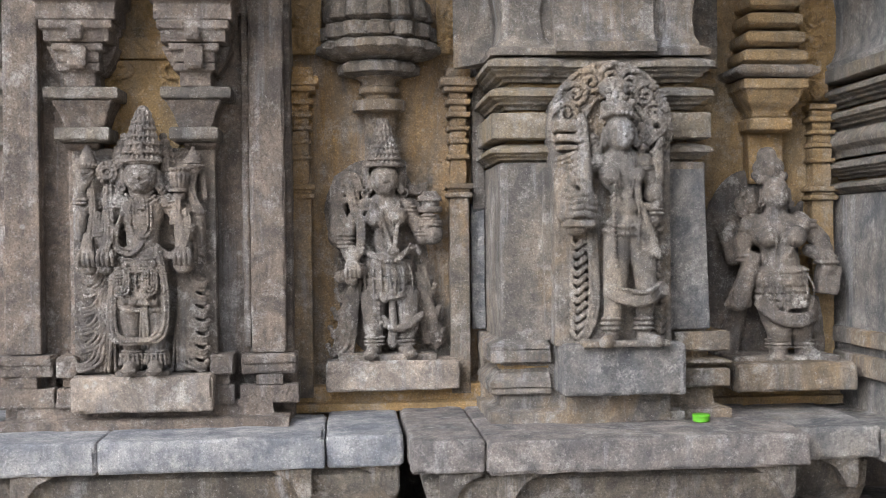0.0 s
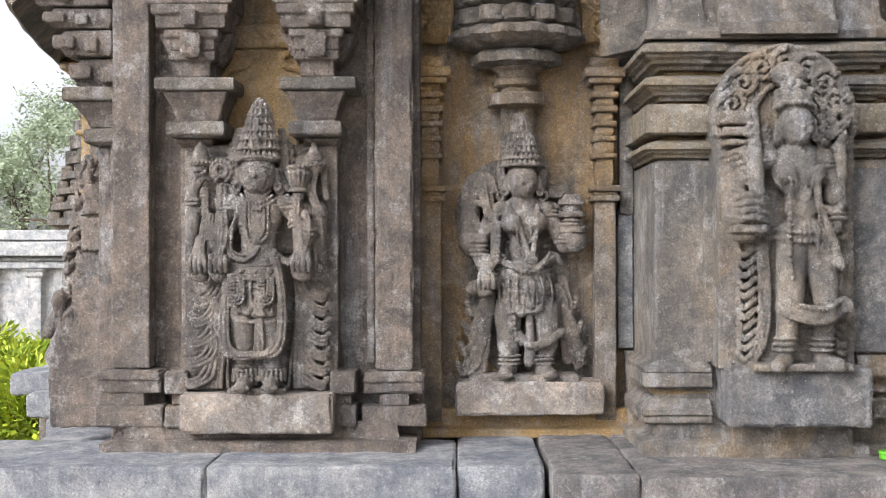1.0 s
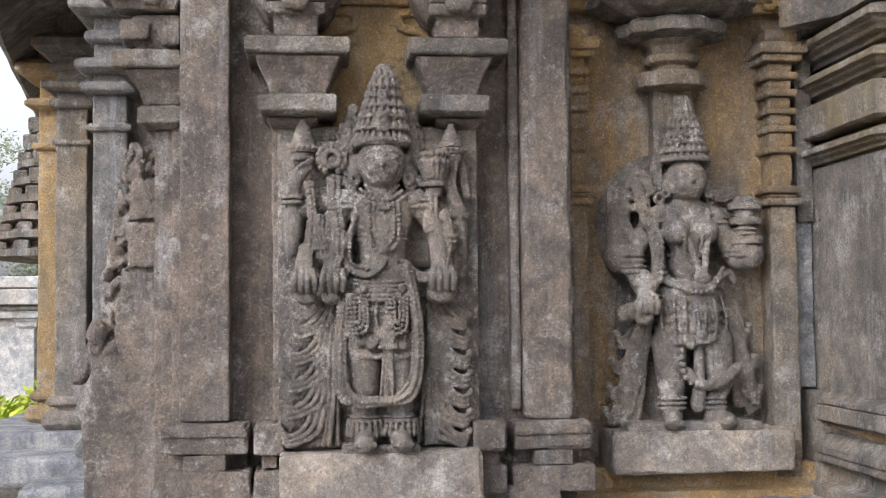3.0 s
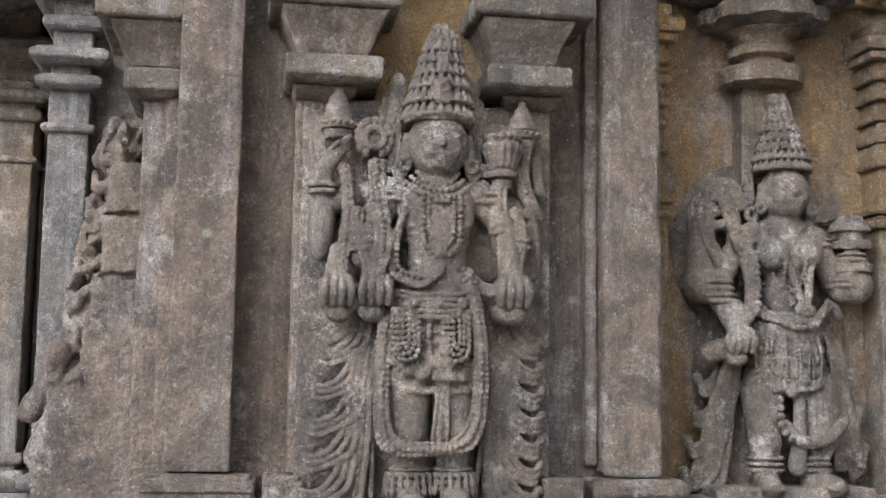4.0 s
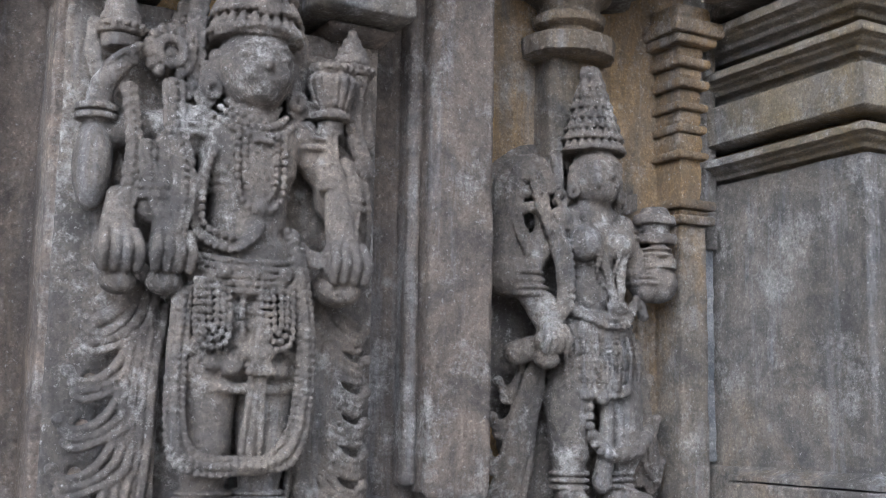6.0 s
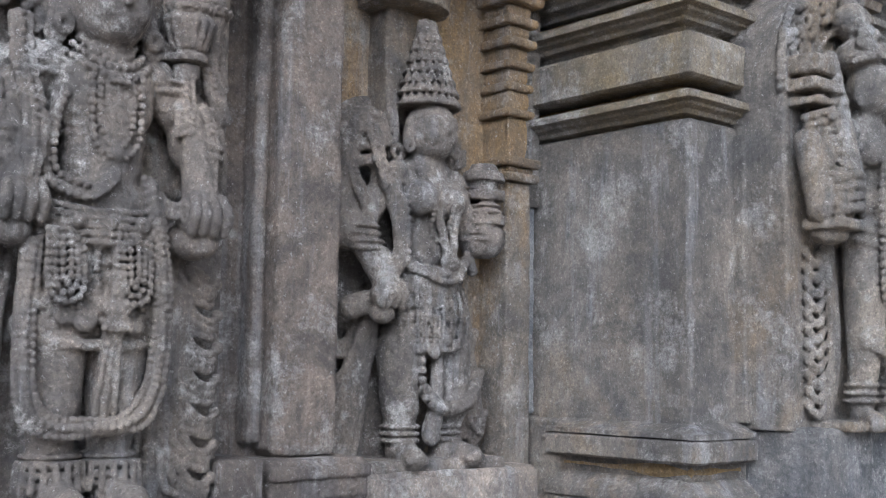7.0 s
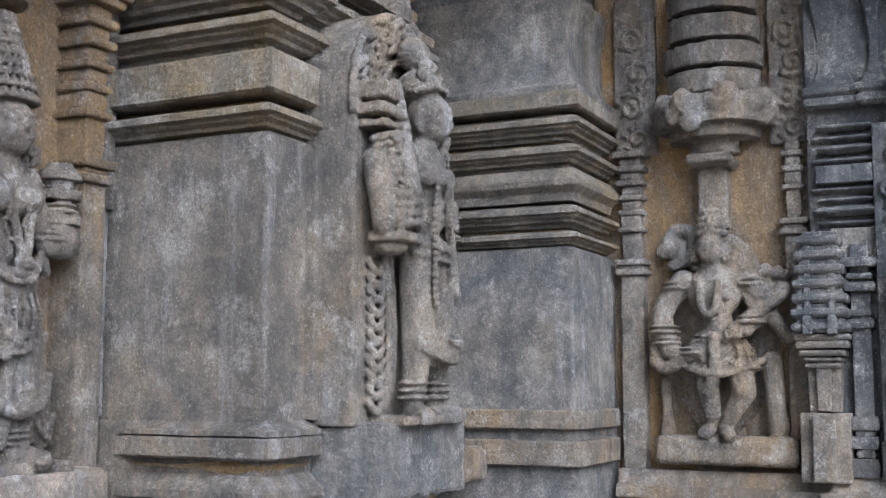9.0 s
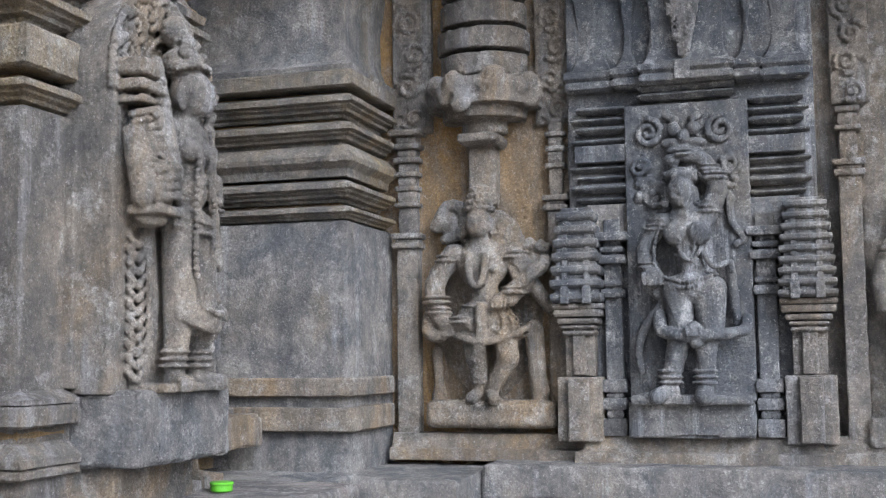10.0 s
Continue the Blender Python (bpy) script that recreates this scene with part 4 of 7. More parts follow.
# ---------------------------------------------------------------- mouldings of the bays
def band_set(path, base, bands, mat, thing_label, at):
    t = thing("moulded_courses", at, thing_label, "mouldings", "moulded courses")
    for za, zb, out, kind in bands:
        h = zb - za
        if kind == "square":
            prof = [(out - 0.01, za), (out, za + 0.006), (out, zb - 0.006), (out - 0.006, zb)]
        elif kind == "neck":
            prof = [(out - 0.034, za), (out - 0.028, za + h * 0.5), (out - 0.034, zb)]
        elif kind == "slope":
            prof = [(out, za), (out, za + h * 0.35), (out - 0.006, za + h * 0.42), (out - 0.034, zb - 0.004), (out - 0.040, zb)]
        elif kind == "keel":
            prof = [(out - 0.035, za), (out - 0.03, za + h * 0.25), (out - 0.004, za + h * 0.45), (out, za + h * 0.62), (out - 0.006, za + h * 0.72), (out - 0.03, zb)]
        else:
            prof = [(out - 0.066, za), (out - 0.062, za + h * 0.14), (out - 0.040, za + h * 0.20), (out - 0.036, za + h * 0.32), (out - 0.020, za + h * 0.40), (out - 0.018, za + h * 0.48), (out, za + h * 0.54), (out, za + h * 0.74), (out - 0.012, za + h * 0.82), (out - 0.052, zb)]
        part("course", moulding(path, [(base + o, z) for o, z in prof], 0.0022, 0.045, 0.06), OCHRE if kind == "neck" else mat, t)
    return t


P1 = [(0.792, 4.64), (0.792, 4.165), (0.93, 4.165), (0.93, 4.18), (1.42, 4.18), (1.42, 4.17), (1.52, 4.17), (1.52, 4.6)]
band_set(P1, 0.0, [(1.985, 2.015, 0.008, "neck"), (2.015, 2.09, 0.062, "drip"), (2.09, 2.105, 0.012, "neck"), (2.105, 2.205, 0.055, "square"), (2.205, 2.222, 0.01, "neck"), (2.222, 2.305, 0.065, "drip"), (2.305, 2.325, 0.01, "neck"), (2.325, 2.42, 0.07, "drip")], BANDS, "stained moulded stone courses round the bay's head", (0.9, 4.2, 1.985))
P1B = [(0.768, 4.52), (0.768, 4.135), (0.945, 4.135)]
band_set(P1B, 0.0, [(1.150, 1.178, 0.046, "square"), (1.180, 1.232, 0.050, "slope"), (1.232, 1.268, 0.030, "neck"), (1.268, 1.318, 0.045, "square"), (1.321, 1.352, 0.043, "slope")], MIXED, "moulded stone base of the bay pilaster", (0.85, 4.15, 1.155))
solo("base_stone", block(0.735, 0.80, 4.50, 4.66, 1.05, 1.35, 0.010, 0.04, 0.005, 13), MIXED, "rough stone closing the base beside the niche", "stone", "packing stones")
band_set([(1.42, 4.13), (1.585, 4.13), (1.585, 4.62)], 0.0, [(1.165, 1.235, 0.045, "square"), (1.235, 1.275, 0.05, "drip"), (1.275, 1.30, 0.01, "neck"), (1.30, 1.375, 0.045, "square"), (1.375, 1.395, 0.02, "neck")], MIXED, "broken moulded stone base beside the pedestal", (1.5, 4.15, 1.165))
P2 = [(2.285, 4.62), (2.285, 3.955), (2.68, 3.955)]
BANDS2 = [(1.888, 1.905, 0.01, "neck"), (1.895, 1.955, 0.055, "drip"), (1.955, 1.972, 0.0, "neck"), (1.968, 2.045, 0.058, "drip"), (2.045, 2.06, 0.0, "neck"), (2.055, 2.165, 0.06, "keel"), (2.165, 2.18, 0.0, "neck"), (2.172, 2.255, 0.06, "drip"), (2.255, 2.275, 0.0, "neck"), (2.27, 2.355, 0.062, "drip"), (2.355, 2.372, 0.0, "neck"), (2.37, 2.43, 0.06, "square")]
band_set(P2, 0.0, BANDS2, BANDS, "moulded stone courses of the wing pier, stained below", (2.45, 4.1, 1.888))
band_set([(2.262, 4.55), (2.262, 3.93), (2.64, 3.93)], 0.0, [(1.165, 1.25, 0.035, "square"), (1.25, 1.285, 0.0, "neck"), (1.285, 1.352, 0.035, "square"), (1.352, 1.37, 0.01, "neck")], MIXED, "moulded stone base of the wing pier", (2.4, 4.0, 1.165))

# swelling heads above the courses
def head(path, prof, mat, label):
    return solo("swelling_course", moulding(path, prof, 0.003, 0.06, 0.3), mat, label, "course", "swelling courses")


head(P1, [(0.055, 2.422), (0.06, 2.445), (0.03, 2.46), (0.01, 2.50), (0.0, 2.58), (0.02, 2.70), (0.05, 2.80)], MIXED, "swelling stone course above the bay's mouldings")
head([(0.98, 4.13), (1.36, 4.13)], [(0.055, 2.43), (0.06, 2.465), (0.03, 2.475), (0.01, 2.52), (0.0, 2.6), (0.03, 2.75)], MIXED, "projecting middle of the swelling stone course")
head(P2, [(0.05, 2.432), (0.055, 2.45), (0.02, 2.47), (0.0, 2.52), (-0.005, 2.66), (0.02, 2.80)], BLUE, "swelling blue grey stone course of the wing pier")

# shaft edge beside the arched slab, and the slab on its other flank
solo("bay_shaft", block(0.928, 0.972, 4.105, 4.2, 1.35, 2.0, 0.006, 0.05, 0.004), MIXED, "narrow stone shaft behind the arched slab", "shaft")
solo("flank_slab", corbel(1.40, 1.548, 4.2, [(1.385, 0.012, 4.095), (1.99, -0.004, 4.105)], 0.003), BLUE, "blue grey flat stone slab beside the arched relief", "slab")

# ---------------------------------------------------------------- carved figures: each one solid piece of stone
def up(p, u=0.0, v=0.0, w=0.0):
    return (p[0] + u, p[1] + v, p[2] + w)


def face(c, p, a, b, turn=0.0):
    """A worn stone head at p, half width a and half height b."""
    c.ball(p, (a, b, a * 1.05), 0.006)
    c.ball(up(p, turn * a, -b * 0.55, a * 0.25), (a * 0.66, b * 0.42, a * 0.72), 0.012)
    c.bar(up(p, turn * a, b * 0.22, a * 0.98), up(p, turn * a, -b * 0.14, a * 1.07), a * 0.07, a * 0.115, 0.008)
    for s in (-1, 1):
        c.ball(up(p, s * a * 0.42 + turn * a, b * 0.10, a * 0.83), (a * 0.25, b * 0.10, a * 0.14), 0.003)
        c.cord([up(p, s * a * 0.14 + turn * a, b * 0.26, a * 0.98), up(p, s * a * 0.45 + turn * a, b * 0.36, a * 0.90), up(p, s * a * 0.75, b * 0.24, a * 0.68)], a * 0.055, k=0.004)
        c.ball(up(p, s * a * 0.4 + turn * a, -b * 0.30, a * 0.72), a * 0.28, 0.012)
        c.bar(up(p, s * a * 1.02, b * 0.2, 0), up(p, s * a * 1.08, -b * 0.5, 0), a * 0.16, a * 0.2, 0.004)
        c.ring(up(p, s * a * 1.12, -b * 0.62, a * 0.15), a * 0.17, a * 0.10)
    c.bar(up(p, -a * 0.24 + turn * a, -b * 0.42, a * 0.95), up(p, a * 0.24 + turn * a, -b * 0.42, a * 0.95), a * 0.075, k=0.003)
    c.bar(up(p, -a * 0.18 + turn * a, -b * 0.54, a * 0.90), up(p, a * 0.18 + turn * a, -b * 0.54, a * 0.90), a * 0.085, k=0.003)
    c.bar(up(p, -a * 0.3 + turn * a, -b * 0.48, a * 1.0), up(p, a * 0.3 + turn * a, -b * 0.48, a * 1.0), a * 0.03, k=0.002, cut=True)


def crown(c, p, r, h, tiers, tip=0.35, knob=True):
    """A tall crown of narrowing tiers, each set with bosses, on p."""
    for i in range(tiers):
        t = i / tiers
        rr = r * (1 - (1 - tip) * t ** 1.15)
        hh = h / tiers
        z = h * t + hh * 0.5
        c.ball(up(p, 0, z, 0), (rr * 1.02, hh * 0.85, rr * 0.97), 0.006)
        c.disc(up(p, 0, z - hh * 0.36, 0), rr * 0.99, hh * 0.12, 0.95, 0.006)
        n = max(6, int(3.1 * rr / (hh * 0.42)))
        for j in range(n + 1):
            a = math.pi * j / n
            c.ball(up(p, rr * 1.02 * math.cos(a), z + hh * 0.10, rr * 0.95 * math.sin(a)), hh * 0.20, 0.002)
        for j in range(n // 2 + 1):
            a = math.pi * (j + 0.5) / (n // 2 + 1)
            c.ball(up(p, rr * 1.0 * math.cos(a), z - hh * 0.05, rr * 0.97 * math.sin(a)), (hh * 0.28, hh * 0.36, hh * 0.22), 0.003)
    c.ball(up(p, 0, h * 0.13, r * 0.95), (r * 0.26, h * 0.13, r * 0.16), 0.003)
    c.ball(up(p, 0, h * 0.42, r * 0.82), (r * 0.18, h * 0.10, r * 0.14), 0.003)
    for s in (-1, 1):
        c.cord([up(p, s * r * 0.12, 0.0, r * 1.0), up(p, s * r * 0.30, h * 0.16, r * 0.95), up(p, s * r * 0.10, h * 0.27, r * 0.93)], r * 0.06, k=0.003)
        c.curl(up(p, s * r * 0.60, h * 0.10, r * 0.76), r * 0.20, r * 0.07, 1.4, 90, s)
    if knob:
        c.ball(up(p, 0, h * 1.01, 0), (r * tip * 0.95, h * 0.07, r * tip * 0.9), 0.006)


def curls(c, p, r, n, seed, spread=(1, 1)):
    rng = random.Random(seed)
    for i in range(n):
        a = rng.uniform(0, 6.28)
        q = math.sqrt(rng.random())
        c.ball(up(p, q * spread[0] * math.cos(a), q * spread[1] * math.sin(a), rng.uniform(-0.5, 0.5) * r), r * rng.uniform(0.7, 1.25), 0.003)


def arm(c, pts, r0, r1, bands=True):
    c.cord(pts, r0, r1, 0.008)
    if bands:
        p = bend(pts, 4)
        for f in (0.22, 0.9):
            q = p[int(f * (len(p) - 1))]
            c.ball(q, (r0 * 1.32, r0 * 0.32, r0 * 1.32), 0.003)
            c.ball(up(q, 0, r0 * 0.5), (r0 * 1.22, r0 * 0.22, r0 * 1.22), 0.003)


def fist(c, p, r, seed=0):
    c.ball(p, (r, r * 1.1, r), 0.006)
    for i in range(4):
        c.bar(up(p, -r * 0.8 + i * r * 0.5, r * 0.3, r * 0.7), up(p, -r * 0.7 + i * r * 0.48, -r * 0.6, r * 0.85), r * 0.24, k=0.003)


def leg(c, hip, knee, ankle, r, foot=0.0, toe=0.075):
    c.bar(hip, knee, r * 1.3, r, 0.01)
    c.bar(knee, ankle, r, r * 0.68, 0.01)
    c.ball(up(knee, 0, 0, r * 0.35), r * 0.75, 0.01)
    for d in (0.0, 0.014, 0.028):
        c.ball(up(ankle, 0, d, 0), (r * (1.12 - 8 * d * r), 0.008, r * 1.1), 0.002)
    f = up(ankle, foot, -0.035, toe)
    c.bar(up(ankle, 0, -0.022, 0.0), f, r * 0.75, r * 0.62, 0.01)
    for i in range(5):
        c.ball(up(f, (i - 2) * r * 0.26, -0.002, r * 0.5 - abs(i - 1.5) * 0.004), r * 0.22, 0.002)


def flames(c, top, foot, n, way, reach, w, r=0.008):
    """A hanging scarf: a band of long folds from which tongues sweep down and outward and curl up, with hollows between."""
    du, dv = foot[0] - top[0], foot[1] - top[1]
    for j in range(4):
        d = -way * 0.013 * j
        c.cord([up(top, d, 0, w + 0.012), (top[0] + du * 0.30 + d + way * 0.006, top[1] + dv * 0.3, w + 0.022), (top[0] + du * 0.62 + d * 1.1, top[1] + dv * 0.62, w + 0.016), up(foot, d * 1.1, 0, w + 0.006)], r * 1.05, r * 0.95, 0.002)
    drop = -dv / n
    for i in range(n):
        t = (i + 0.35) / n
        a = (top[0] + du * t, top[1] + dv * t, w + 0.010)
        q = reach * (0.9 + 0.2 * math.sin(2.2 * t + 0.5))
        for j in range(3):
            k = 0.013 * j
            c.cord([up(a, -way * k, drop * 0.75, 0.006), up(a, way * (q * 0.14 - k), drop * 0.30 - k, 0.010), up(a, way * (q * 0.42 - k * 0.8), -drop * 0.16 - k * 0.7, 0.010), up(a, way * (q * 0.78 - k * 0.2), -drop * 0.30 - k, 0.006), up(a, way * (q - k * 0.3), -drop * 0.10 - k * 1.2, 0.0)], r * 1.05, r * 0.75, 0.002)
        c.ball(up(a, way * q, -drop * 0.09, 0.0), (r * 1.4, r * 1.3, r * 1.2), 0.003)


def skirt(c, top, foot, a, b, depth, seed, rows=5):
    """A short jewelled skirt from belt to hem."""
    n = 6
    for i in range(n):
        t = i / (n - 1)
        v = top[1] + (foot[1] - top[1]) * t
        u = top[0] + (foot[0] - top[0]) * t
        c.ball((u, v, top[2]), (a + (b - a) * t, abs(top[1] - foot[1]) / (n - 1) * 1.0, depth * (0.92 + 0.12 * t)), 0.012)
    for dv in (0.0, -0.016):
        c.beads([(top[0] - a * 1.0, top[1] + dv, top[2] + depth * 0.35), (top[0] - a * 0.5, top[1] + dv - 0.005, top[2] + depth * 0.86), (top[0], top[1] + dv - 0.008, top[2] + depth * 0.98), (top[0] + a * 0.5, top[1] + dv - 0.005, top[2] + depth * 0.86), (top[0] + a * 1.0, top[1] + dv, top[2] + depth * 0.35)], 0.0062)
    for j in range(rows):
        s = -0.78 + 1.56 * j / (rows - 1)
        d = math.sqrt(max(0.05, 1 - s * s))
        lo = foot[1] + 0.016 * math.cos(j * 1.9)
        for k in (-1, 1):
            c.beads([(top[0] + s * a + k * 0.011, top[1] - 0.02, top[2] + depth * d * 0.97), (foot[0] + s * b + k * 0.013, (top[1] + lo) / 2, top[2] + depth * d * 1.04), (foot[0] + s * b + k * 0.008, lo + 0.004, top[2] + depth * d * 1.03)], 0.0052)
        c.ball((foot[0] + s * b, lo - 0.003, top[2] + depth * d * 1.02), (0.016, 0.013, 0.010), 0.003)
    c.beads([(foot[0] - b * 0.95, foot[1], top[2] + depth * 0.3), (foot[0] - b * 0.5, foot[1] - 0.008, top[2] + depth * 0.9), (foot[0], foot[1] - 0.012, top[2] + depth * 1.02), (foot[0] + b * 0.5, foot[1] - 0.008, top[2] + depth * 0.9), (foot[0] + b * 0.95, foot[1], top[2] + depth * 0.3)], 0.006)


def chest(c, neck, waist, sh, wa, depth, bust=0.0):
    mid = tuple((a * 0.62 + b * 0.38) for a, b in zip(neck, waist))
    c.ball(up(mid, 0, 0.015), (sh, abs(neck[1] - waist[1]) * 0.48, depth), 0.015)
    c.bar(neck, waist, sh * 0.45, wa * 0.85, 0.03)
    c.ball(waist, (wa, 0.05, depth * 0.85), 0.02)
    for s in (-1, 1):
        c.ball(up(neck, s * sh * 0.92, -0.025, 0.0), sh * 0.36, 0.012)
        if bust:
            c.ball(up(mid, s * sh * 0.50, -0.005, depth * 0.8), bust, 0.008)
    c.bar(up(neck, 0, 0.045), up(neck, 0, -0.01), sh * 0.42, sh * 0.48, 0.01)
    for i, q in enumerate((0.6, 0.8, 1.0)):
        d = up(neck, 0, -0.01 - 0.022 * i, depth * (0.55 + 0.18 * i))
        c.beads([up(d, -sh * 0.55 * q, 0.03, -depth * 0.25), up(d, -sh * 0.3 * q, -0.008, 0.0), up(d, 0, -0.02, depth * 0.06), up(d, sh * 0.3 * q, -0.008, 0.0), up(d, sh * 0.55 * q, 0.03, -depth * 0.25)], 0.0055)
    for s in (-1, 1):
        c.beads([up(neck, s * sh * 0.38, -0.03, depth * 0.85), up(mid, s * sh * 0.30, -0.02, depth * 1.08 + bust * 0.4), up(mid, s * sh * 0.24, -0.075, depth * 1.02), up(mid, 0, -0.10, depth * 0.98)], 0.0062)
    c.beads([up(waist, -wa, 0.03, depth * 0.25), up(waist, 0, 0.02, depth * 0.92), up(waist, wa, 0.03, depth * 0.25)], 0.006)


def curl_rows(c, pts, r, k=0.002):
    """Snail curls of hair along a line: a ring with a bead in it."""
    for i, p in enumerate(bend(pts, 3)):
        c.ring(p, r * 0.72, r * 0.36)
        c.ball(up(p, 0, 0, r * 0.15), r * 0.34, k)


def ribbed_crown(c, p, tiers, lean=0.0):
    """A tall crown: each tier (half width, foot, head) has a beaded rim and upright leaves."""
    for i, (r, a, b) in enumerate(tiers):
        q = up(p, lean * (a + b) / 2, (a + b) / 2, 0)
        c.disc(q, r, (b - a) * 0.52, 0.95, 0.002, r * 0.80)
        c.disc(up(q, 0, (a - b) * 0.38, 0), r * 1.09, (b - a) * 0.11, 0.95, 0.001)
        n = max(9, int(3.14 * r / 0.0095))
        for j in range(n + 1):
            t = math.pi * (0.02 + 0.96 * j / n)
            x, w = r * math.cos(t), r * 0.96 * math.sin(t)
            c.ball(up(q, x * 1.06, (a - b) * 0.42, w * 1.06), 0.0058, 0.001)
            if j % 2 == i % 2:
                c.bar(up(q, x * 0.99, (a - b) * 0.2, w * 0.99), up(q, x * 0.88, (b - a) * 0.42, w * 0.88), 0.0078, 0.0040, 0.001)


def hanging_hand(c, p, s, r=0.033):
    """A hand that hangs with the fingers bent round a bud, wider below than above."""
    c.bar(up(p, 0, 0.085, -0.01), up(p, 0, 0.02, 0.004), r * 0.52, r * 0.88, 0.008)
    c.ball(up(p, 0, 0.0, 0.006), (r * 1.08, r * 0.85, r * 0.95), 0.006)
    for j in range(4):
        u = (j - 1.5) * r * 0.52
        c.cord([up(p, u * 0.8, 0.028, r * 0.72), up(p, u, 0.002, r * 1.05), up(p, u * 0.95, -0.022, r * 0.72)], r * 0.25, r * 0.22, 0.002)
    c.bar(up(p, -s * r * 0.9, 0.02, r * 0.4), up(p, -s * r * 0.7, -0.018, r * 0.7), r * 0.24, r * 0.2, 0.002)
    c.ball(up(p, s * 0.004, -0.038, -0.002), (r * 0.8, r * 0.62, r * 0.7), 0.006)


def bud_staff(c, line, r, seed):
    """An encrusted stem: a cord with pairs of leaf buds and bead rows along it."""
    c.cord(line, r, r * 0.95, 0.004)
    rng = random.Random(seed)
    pts = bend(line, 5)
    for i, p in enumerate(pts):
        for s in (-1, 1):
            c.ball(up(p, s * r * 0.85, rng.uniform(-0.004, 0.004), r * 0.55), (r * 0.5, r * 0.72, r * 0.5), 0.002)
        c.ball(up(p, 0, 0.004, r * 0.98), r * 0.36, 0.0015)


# ------------------------------------------------ the four armed standing deity
def standing_deity():
    c = Carving((-0.285, -0.01, -0.05), (0.29, 1.03, 0.21), 0.0029)

    def at(u, v, w):
        return (u * 0.01, v * 0.01, w * 0.01)

    c.box((0.0, 0.425, -0.02), (0.265, 0.425, 0.024), 0.006)
    c.box(at(0, 64, 1.5), (0.20, 0.17, 0.02), 0.03, 0.01)
    # crown, hair and head
    ribbed_crown(c, at(0.5, 79.0, 8.6), ((0.071, 0.0, 0.032), (0.066, 0.032, 0.064), (0.058, 0.064, 0.093), (0.050, 0.093, 0.120), (0.043, 0.120, 0.145), (0.037, 0.145, 0.170), (0.026, 0.170, 0.192)), 0.05)
    c.ball(at(1.3, 98.4, 8.4), (0.022, 0.018, 0.02), 0.004)
    c.box(at(0.6, 84.0, 14.6), (0.016, 0.026, 0.012), 0.006, 0.004)
    c.ring(at(0.6, 84.6, 15.6), 0.009, 0.004)
    c.box(at(0.8, 90.5, 13.2), (0.011, 0.020, 0.010), 0.005, 0.004)
    c.disc(at(0.4, 79.0, 9.2), 0.069, 0.008, 0.95, 0.003)
    c.beads([at(-6.2, 78.4, 11.5), at(-3.4, 79.2, 15.0), at(0.5, 79.5, 16.1), at(4.3, 79.2, 15.0), at(7.0, 78.4, 11.5)], 0.0055)
    face(c, at(0.5, 74.0, 9.8), 0.062, 0.069)
    for s in (-1, 1):
        curl_rows(c, [up(at(0.4, 68.5, 6.5), s * 0.079, 0, 0), up(at(0.4, 74, 7.0), s * 0.083, 0, 0), up(at(0.4, 80, 6.5), s * 0.085, 0, 0), up(at(0.4, 86, 4.5), s * 0.074, 0, 0)], 0.0155)
        curl_rows(c, [up(at(0.4, 67.5, 4.0), s * 0.097, 0, 0), up(at(0.4, 74, 4.0), s * 0.104, 0, 0), up(at(0.4, 82, 3.5), s * 0.100, 0, 0), up(at(0.4, 89, 2.5), s * 0.072, 0, 0)], 0.0145)
        c.bar(up(at(0.4, 74, 8), s * 0.068, 0, 0), up(at(0.4, 68.5, 9), s * 0.074, 0, 0), 0.010, 0.015, 0.003)
        c.ring(up(at(0.4, 68.6, 9.8), s * 0.076, 0, 0), 0.012, 0.0055)
    # broad chest and narrow waist
    c.bar(at(0.5, 69, 9), at(0.5, 65, 8.5), 0.036, 0.044, 0.006)
    c.ball(at(0.5, 61.0, 8.2), (0.080, 0.072, 0.055), 0.008)
    c.box(at(0.5, 60.5, 8.0), (0.076, 0.055, 0.048), 0.035, 0.01)
    c.bar(at(0.5, 57, 8.0), at(0.8, 47.5, 8.0), 0.060, 0.054, 0.01)
    c.box(at(0.7, 52, 7.8), (0.060, 0.05, 0.045), 0.03, 0.01)
    c.ball(at(0.8, 44.5, 8.0), (0.088, 0.05, 0.058), 0.01)
    for s in (-1, 1):
        c.ball(up(at(0.5, 64.6, 7.6), s * 0.078, 0, 0), (0.034, 0.030, 0.036), 0.006)
        c.beads([up(at(0.6, 55.2, 12.4), s * 0.028, 0, 0), up(at(0.6, 55.5, 11.0), s * 0.055, 0, 0), up(at(0.6, 55.7, 8.0), s * 0.064, 0, 0)], 0.006)
        c.beads([up(at(0.6, 53.9, 12.4), s * 0.028, 0, 0), up(at(0.6, 54.2, 11.0), s * 0.055, 0, 0), up(at(0.6, 54.4, 8.0), s * 0.064, 0, 0)], 0.006)
    for j, (w, v, d) in enumerate(((4.2, 67.6, 12.6), (5.4, 66.4, 13.2), (6.6, 65.0, 13.6))):
        c.beads([at(0.5 - w, v + 0.7, d - 2.6), at(0.5 - w * 0.55, v - 1.6, d - 0.4), at(0.5, v - 2.3, d), at(0.5 + w * 0.55, v - 1.6, d - 0.4), at(0.5 + w, v + 0.7, d - 2.6)], 0.0062)
